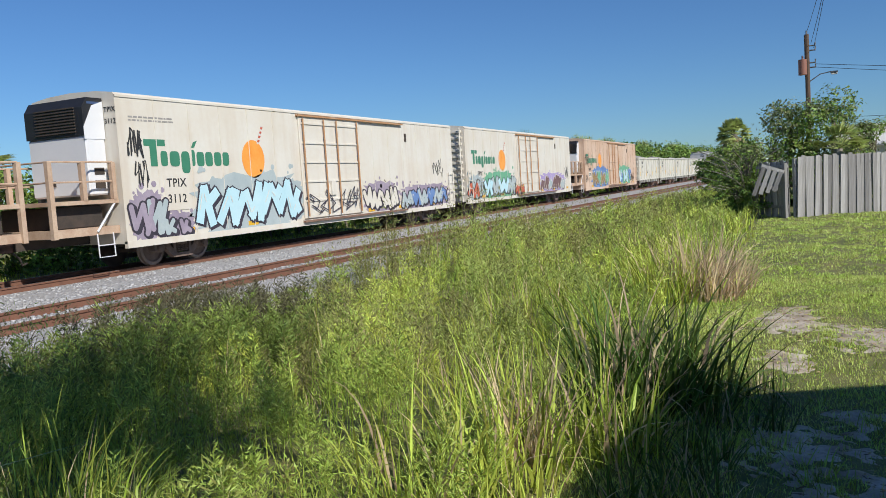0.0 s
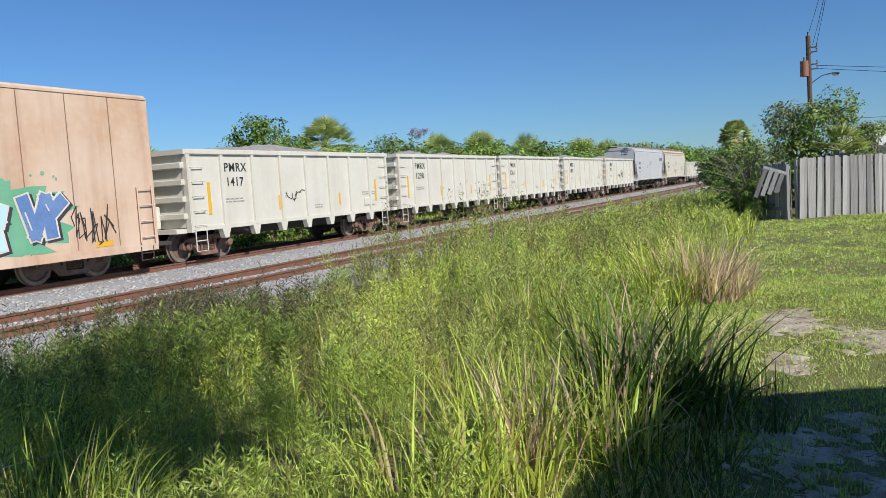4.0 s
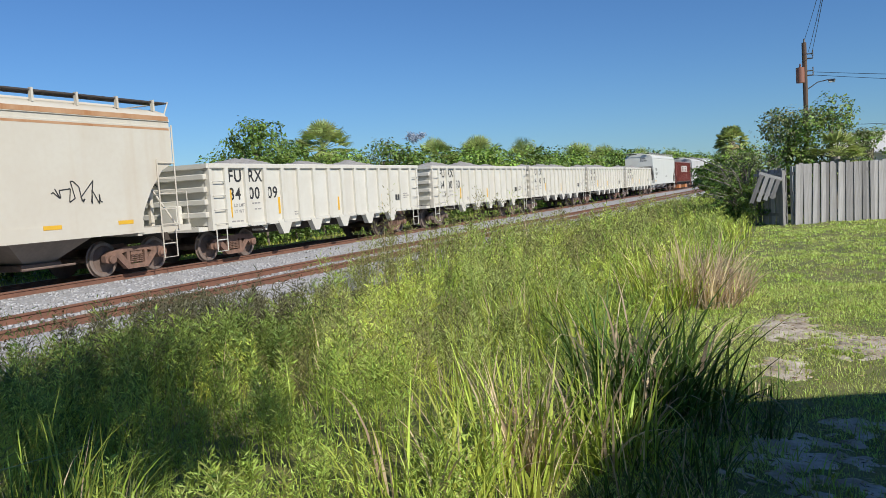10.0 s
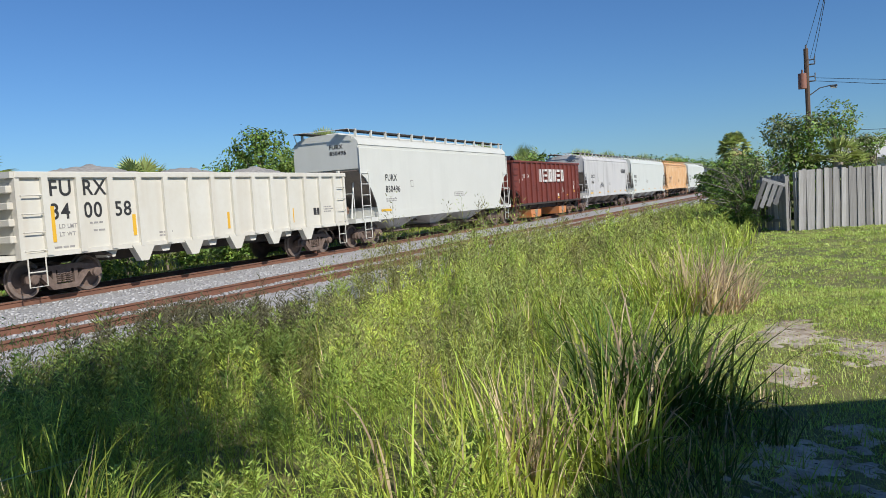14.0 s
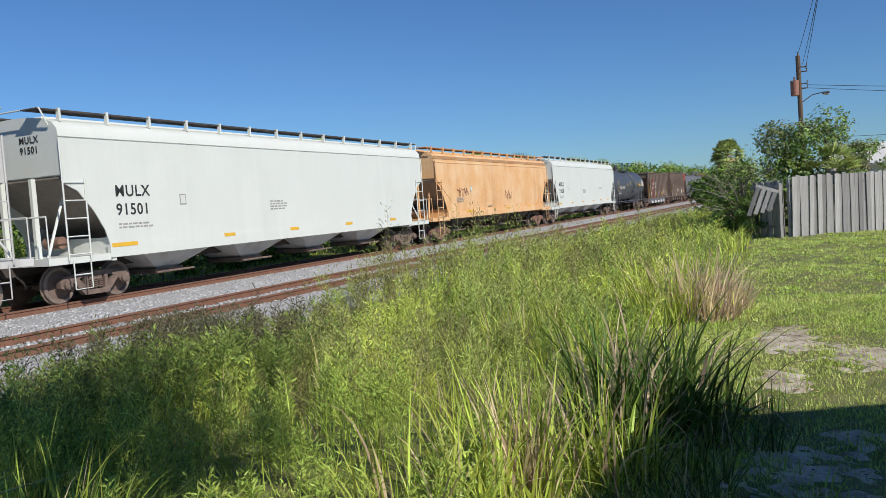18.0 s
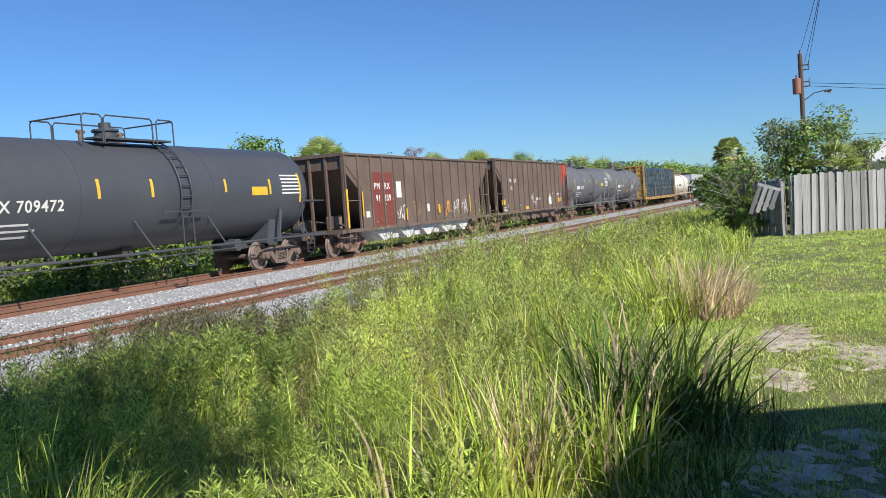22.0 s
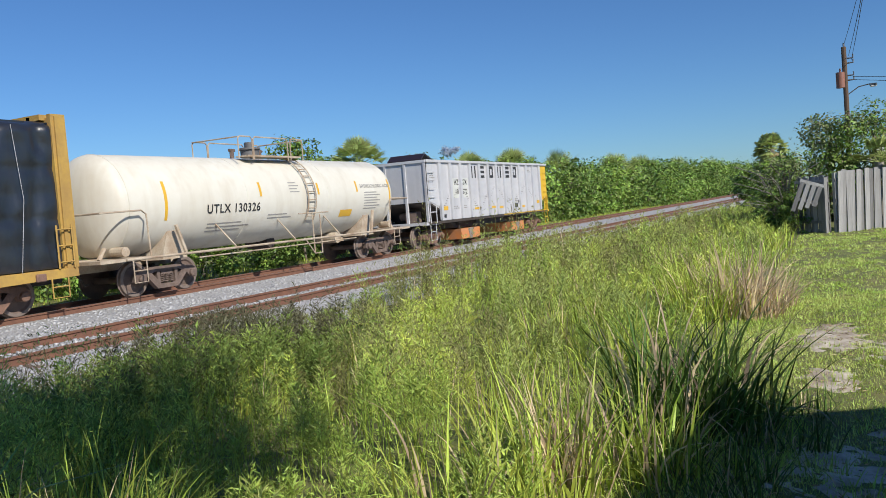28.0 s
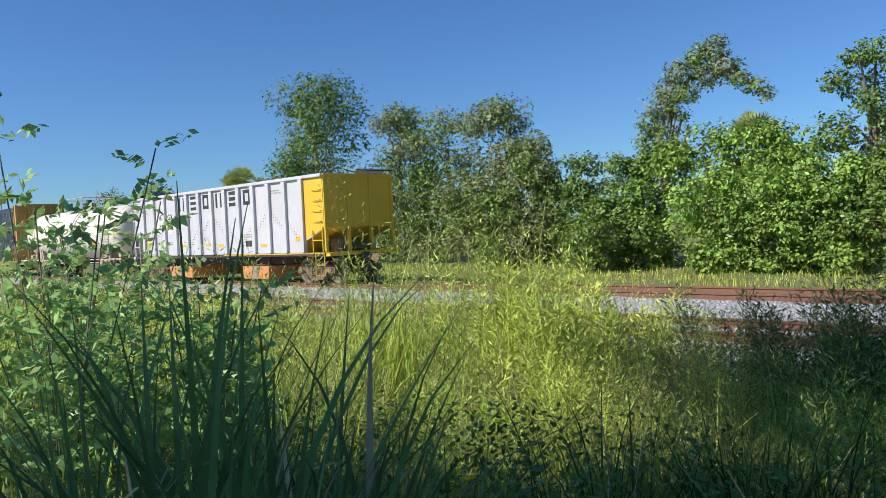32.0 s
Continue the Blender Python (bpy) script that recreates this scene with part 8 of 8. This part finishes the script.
place(-10.3, 31.0, 11.6, 5.8, "leaf_dark", "tall dark tree smothered in vines", n=13000, leaf=0.2, seed=132, k=20, z0=1.0)
place(-16.0, 31.0, 10.9, 4.4, "leaf_dark", "dark vine-covered tree with an uneven top", n=9500, leaf=0.2, seed=133, k=16, z0=0.8)
place(-12.8, 29.5, 5.5, 4.6, "leaf_dark", "dark shaded shrub under the vines", n=4200, leaf=0.2, seed=134, name="shrub", category="shrub", k=14)
lt = tree(*spot(-29.4, 31.0), 1.9, 6.6, "leaf_grey", "bare leaning tree with a bent grey-green crown", z0=5.0, n=900, leaf=0.16, seed=140, k=8, lean=1.0, trunk_r=0.12)
crown(lt, [(-0.5, 0, 5.2, 0.6, 0.6, 0.6), (-0.4, 0.2, 6.1, 0.75, 0.7, 0.6), (0.4, 0, 6.7, 0.8, 0.8, 0.65), (0.5, 0.2, 7.4, 0.75, 0.7, 0.6), (1.2, 0, 8.0, 0.75, 0.7, 0.6), (1.3, 0, 7.1, 0.7, 0.7, 0.5), (2.0, 0.2, 8.6, 0.7, 0.7, 0.55), (2.7, 0, 8.7, 0.7, 0.7, 0.6),
           (2.3, 0, 7.7, 0.75, 0.7, 0.55), (3.2, 0.1, 7.9, 0.7, 0.7, 0.5), (3.8, 0, 7.3, 0.6, 0.6, 0.4), (4.4, 0, 6.9, 0.5, 0.5, 0.35), (4.8, 0, 6.5, 0.35, 0.35, 0.3)], 9000, 0.17, "leaf_grey")
part("limb", tubes([(-0.2, 0, 4.4), (0.4, 0, 6.4), (1.6, 0.1, 7.8), (3.4, 0, 7.8), (4.7, 0, 6.6)], r=0.08, n=6), M["bark"], lt)
for k, (az, y, el, w, m) in enumerate(((-20.2, 28.5, 4.4, 4.2, "leaf_lime"), (-23.0, 29, 5.9, 4.4, "leaf_lime"), (-26.2, 29, 6.2, 4.6, "leaf_lime"), (-29.2, 29, 5.4, 4.0, "leaf_lime"), (-31.6, 29, 4.4, 3.6, "leaf"), (-22, 27.2, 3.0, 4.2, "leaf_lime"), (-26, 27.4, 3.2, 4.4, "leaf_lime"),
                                       (-34.5, 29.5, 5.0, 3.6, "leaf"), (-37.0, 30, 4.0, 4.0, "leaf"), (-17.8, 27.6, 3.4, 3.8, "leaf_lime"), (-14.5, 27.4, 2.6, 4.0, "leaf"), (-33, 27.6, 1.6, 4.4, "leaf"), (-40.5, 29, 2.6, 4.6, "leaf"))):
    place(az, y, el, w, m, "bright leafy shrub in the sun beyond the rails" if m == "leaf_lime" else "leafy shrub beyond the rails", n=6500, leaf=0.22, seed=150 + k, name="shrub", category="shrub", z0=0.2, k=18, trunk_r=0.07, group="thicket beyond the rails")
for k, (az, y, el, w, m) in enumerate(((-7.0, 30.5, 6.6, 3.4, "leaf_dark"), (-4.6, 29.0, 4.6, 3.4, "leaf"), (-7.4, 28.6, 3.8, 3.6, "leaf_dark"), (-4.0, 27.4, 2.6, 3.4, "leaf_lime"), (-9.5, 27.6, 2.4, 3.6, "leaf_lime"), (-12.0, 31.5, 9.8, 3.4, "leaf"))):
    place(az, y, el, w, m, "tangled leafy shrub round the leaning palm", n=5500, leaf=0.2, seed=230 + k, name="shrub", category="shrub", z0=0.2, k=17, trunk_r=0.06, group="thicket beyond the rails")
palm(*spot(-23.0, 31.5), top_of(-23.0, 31.5, 6.0) + 0.2, "fan palm behind bright shrubs", seed=170, r=1.5)
for k, (az, y, el, w) in enumerate(((-40.6, 31, 8.9, 6.6), (-44.3, 31.5, 8.5, 6.8), (-47.8, 31, 8.8, 6.6), (-38.2, 30, 6.4, 5.0))):
    place(az, y, el, w, "leaf_grey", "grey-green tree with an open twiggy crown", n=15000, leaf=0.21, seed=180 + k, z0=0.6, k=26, trunk_r=0.1)
place(-53.8, 30.0, 10.9, 9.6, "leaf", "tall rounded grey-green tree", n=21000, leaf=0.24, seed=190, z0=1.5, k=22)
for k in range(12):
    az = -43 - 3.1 * k
    place(az, 30 + (k % 3), 3.0 + 1.2 * math.sin(k * 1.9) + (1.0 if k < 5 else 0.4), 6.0, "leaf" if k % 2 else "leaf_grey", "leafy shrub beyond the rails", n=3000, leaf=0.26, seed=200 + k, name="shrub", category="shrub", z0=0.2, k=13, group="thicket beyond the rails")
palm(*spot(-59.0, 31.0), top_of(-59.0, 31.0, 4.8), "fan palm above low shrubs", seed=215, r=1.8)

# shrubs round the fence at the far end of the lawn
for k, (x, y, w, z1, m, n, lf, lab) in enumerate(((33.5, 0.6, 4.6, 4.1, "leaf_grey", 9000, 0.17, "large twiggy grey-green shrub behind the fence"), (34.8, -0.9, 4.4, 4.4, "leaf_grey", 7000, 0.17, "large green shrub behind the fence"), (36.0, -2.4, 3.6, 3.2, "leaf_grey", 3500, 0.16, "green shrub behind the fence"),
                                                   (28.5, 1.9, 2.6, 2.7, "leaf_grey", 3600, 0.12, "tangled twiggy shrub at the fence end"), (28.0, 2.2, 1.8, 1.7, "leaf_dark", 3000, 0.12, "dark shaded shrub at the fence end"), (27.2, 1.5, 1.2, 1.3, "leaf_dark", 1600, 0.1, "dark shaded shrub at the fence end"), (33.0, 2.1, 2.2, 2.7, "leaf_lime", 4000, 0.16, "bright green shrub beyond the fence"), (40.0, 2.9, 2.6, 3.2, "leaf_lime", 4200, 0.2, "bright green young tree beyond the fence"),
                                                   (46.0, 3.9, 2.8, 3.0, "leaf_dark", 3500, 0.24, "dark green shrub far beyond the fence"), (44, -5.5, 6, 3.2, "leaf", 3500, 0.24, "green shrub behind the fence"), (60, 6.4, 4.0, 3.2, "leaf_dark", 3000, 0.3, "dark pine-like tree far beyond the fence"), (31, 2.7, 1.4, 1.0, "leaf_dark", 2400, 0.12, "dark low shrub beside the track"))):
    tree(x, y, w, z1, m, lab, n=n, leaf=lf, seed=300 + k, name="shrub", category="shrub", z0=0.15, k=14, trunk_r=0.06)
palm(41.5, 3.3, 3.95, "small fan palm beyond the fence", seed=330, r=0.8)
palm(32.8, -1.0, 2.9, "small fan palm behind the fence", seed=331, r=1.0, fronds=18)
tw = thing("bare_twigs", "bare grey twigs sticking out of the shrub", "branches", m=pose(28.2, 1.9, 0.06))
for k in range(42):
    a = radians(RNG.uniform(60, 300))
    l, up = RNG.uniform(0.9, 1.7), RNG.uniform(0.9, 2.3)
    part("twig", tubes([(0.2, 0, 0.4), (math.cos(a) * l * 0.5, math.sin(a) * l * 0.5, up * 0.85), (math.cos(a) * l, math.sin(a) * l, up)], r=0.012, n=4), M["twig"], tw)


# sapling close by on the left
def sapling(x, y, z1, seed, label, n=9, leaf=0.06, mname="leaf_young"):
    rng = random.Random(seed)
    root = thing("sapling", label, "sapling", m=pose(x, y, float(ground_at(x, y))))
    bag = Bag()
    for s in range(n):
        a, tilt = rng.uniform(0, 6.28), rng.uniform(0.03, 0.30)
        l = z1 * rng.uniform(0.5, 0.88)
        tip = Vector((math.cos(a) * math.sin(tilt) * l, math.sin(a) * math.sin(tilt) * l, l * math.cos(tilt)))
        part("stem", tubes([(0, 0, 0), tuple(tip * 0.5 + Vector((0, 0, 0.08))), tuple(tip)], r=0.004, n=5), M["bark"], root)
        for q in range(17):
            u = 0.22 + 0.78 * q / 16
            p = tip * u + Vector((0, 0, 0.08 * math.sin(u * 3.1)))
            b = q * 2.4 + s
            ll = 0.34 * (1.1 - u * 0.6)
            dv = Vector((math.cos(b), math.sin(b), 0.35)).normalized()
            pts = np.array([tuple(p + dv * ll * (0.25 + 0.15 * i)) for i in range(6)])
            side = np.array(tuple(dv.cross(Vector((0, 0, 1))).normalized()))
            for sg in (-1, 1):
                leaves(bag, pts + side * 0.055 * sg, leaf * 1.15, 0.8, 0.5)
            leaves(bag, pts[-1:] + np.array(tuple(dv)) * 0.05, leaf * 1.15, 0.8, 0.5)
    bag.put("foliage", M[mname], parent=root)
    return root


sapling(-4.35, 1.45, 2.85, 1, "young leafy sapling with small paired leaves", 9, 0.06)
sapling(-4.0, 2.1, 1.9, 2, "young leafy sapling with small paired leaves", 8)
sapling(-4.9, 1.9, 2.4, 3, "young leafy sapling with small paired leaves", 7, 0.06)
sapling(-4.3, 2.35, 1.55, 4, "young leafy sapling with small paired leaves", 7, 0.06)
bag = Bag()
x, y = scatter(900, -4.5, -0.5, 1.4, 4.2, lambda x, y: lumps(x, y, 1.3))
ok = clear_eye(x, y)
x, y = x[ok], y[ok]
for q in range(16):
    a = RNG.uniform(0, 6.3, len(x))
    r = RNG.uniform(0.03, 0.16, len(x))
    c = np.stack([x + np.cos(a) * r, y + np.sin(a) * r, ground_at(x, y) + RNG.uniform(0.25, 0.75, len(x))], -1)
    leaves(bag, c, 0.045, 1.2, 0.5)
bag.put("leafy_weeds", M["leaf"], "low broad-leaved weeds in deep shade", "weeds")

# unseen tree added behind the viewer, shaped so its shade lies over the near growth
OAK = Vector((-6.2, -4.9, 0.05))


def over(gx, gy, z, r):
    """A clump of the oak at the height z on the line from the sun to a place on the ground."""
    p = Vector((gx, gy, 0)) + SUN_WAY * (z / SUN_WAY.z) - OAK
    return (p.x, p.y, p.z, r, r, r * 0.75)


oak = thing("shade_tree", "broad leafy tree added unseen behind the viewer to cast shade", "tree", m=pose(*OAK))
_r = random.Random(77)
_low, _high = [], []
# patches of ground to be shaded, each with the clumps that block its sun
for cx, cy, rx, ry, z0, z1, k, r, bag_of in ((-0.2, 3.6, 2.0, 2.2, 6.0, 7.5, 18, 0.95, _low), (4.2, 6.4, 1.2, 1.8, 7.0, 8.5, 19, 0.85, _low), (-2.0, 1.4, 1.3, 0.7, 4.5, 5.5, 7, 0.7, _low), (-5.4, 2.7, 1.5, 0.9, 5.0, 6.0, 8, 0.7, _low),
                                             (0.2, 7.8, 4.2, 2.8, 8.5, 11.5, 38, 1.05, _high), (1.5, 10.9, 5.4, 1.4, 10.5, 12.5, 30, 0.95, _high)):
    for _ in range(k):
        _a, _d = _r.uniform(0, 6.28), math.sqrt(_r.uniform(0, 1))
        bag_of.append(over(cx + rx * _d * math.cos(_a), cy + ry * _d * math.sin(_a), _r.uniform(z0, z1), r * _r.uniform(0.8, 1.2)))
part("trunk", tubes([(0, 0, -0.3), (0.1, 0.1, 2.4), (0.4, 0.4, 4.6), (0.2, 0.8, 8.0)], r=0.36, n=9), M["bark"], oak, smooth=True)
for q in (_low + _high)[::7]:
    part("limb", tubes([(0.3, 0.3, 3.6), (q[0] * 0.45, q[1] * 0.45, 2.2 + q[2] * 0.55), q[:3]], r=0.09, n=5), M["bark"], oak)
crown(oak, _low, 11500, 0.34, "leaf", name="low_crown")
crown(oak, _high, 17000, 0.36, "leaf")

# distant woods all round
bag = Bag()
for k in range(320):
    a = RNG.uniform(0, 2 * math.pi)
    r = RNG.uniform(150, 330)
    x, y = r * math.sin(a), r * math.cos(a)
    if abs(y - 15) < 26 or (abs(a - math.pi) < 0.25):
        continue
    c = np.array([x, y, 0]) + RNG.normal(size=(130, 3)) * [6, 6, 1.6] + [0, 0, 2.0]
    leaves(bag, c, 1.6, 0.4, 0.7)
bag.put("far_woods", M["leaf"], "distant belt of green woods", "woods")
# a small puff of cloud low over the woods
bag = Bag()
for k in range(14):
    c = np.array([math.sin(radians(63.5)) * 1500 + RNG.normal(0, 7), math.cos(radians(63.5)) * 1500 + RNG.normal(0, 9), 106 + RNG.normal(0, 3.5)])
    leaves(bag, c + RNG.normal(size=(130, 3)) * [3.5, 3.5, 2.5], 2.4, 0.3, 0.8)
M["cloud"] = mat("white_cloud", (0.5, 0.57, 0.68), None, rough=1.0, translucent=0.5, spec=0.0)
bag.put("cloud", M["cloud"], "small white puff of cloud above the woods", "cloud")
# ---- movement ----
def travelled(t):
    """Metres that the train has gone by t seconds."""
    return 16.494 * t - 0.00391 * t * t + 0.0001176 * t ** 3


def motions():
    for ob, s in CARS:
        walk(ob, [(t, pose(s - travelled(t), TRAIN_Y, 0)) for t in (0, 4, 8, 12, 16, 20, 24, 28, 32)])
    # all wheels turn alike, so each kind of axle shares one set of keys
    for row in WHEELSETS:
        home = row[0].matrix_basis.translation.copy()
        walk(row[0], [(k / FPS, pose(*home, 0, -math.degrees(travelled(k / FPS) / 0.457) % 360, 0)) for k in range(32 * FPS + 1)])
        keys = row[0].animation_data
        for w in row[1:]:
            w.rotation_mode = "QUATERNION"
            own = w.animation_data_create()
            own.action, own.action_slot = keys.action, keys.action_slot


motions()
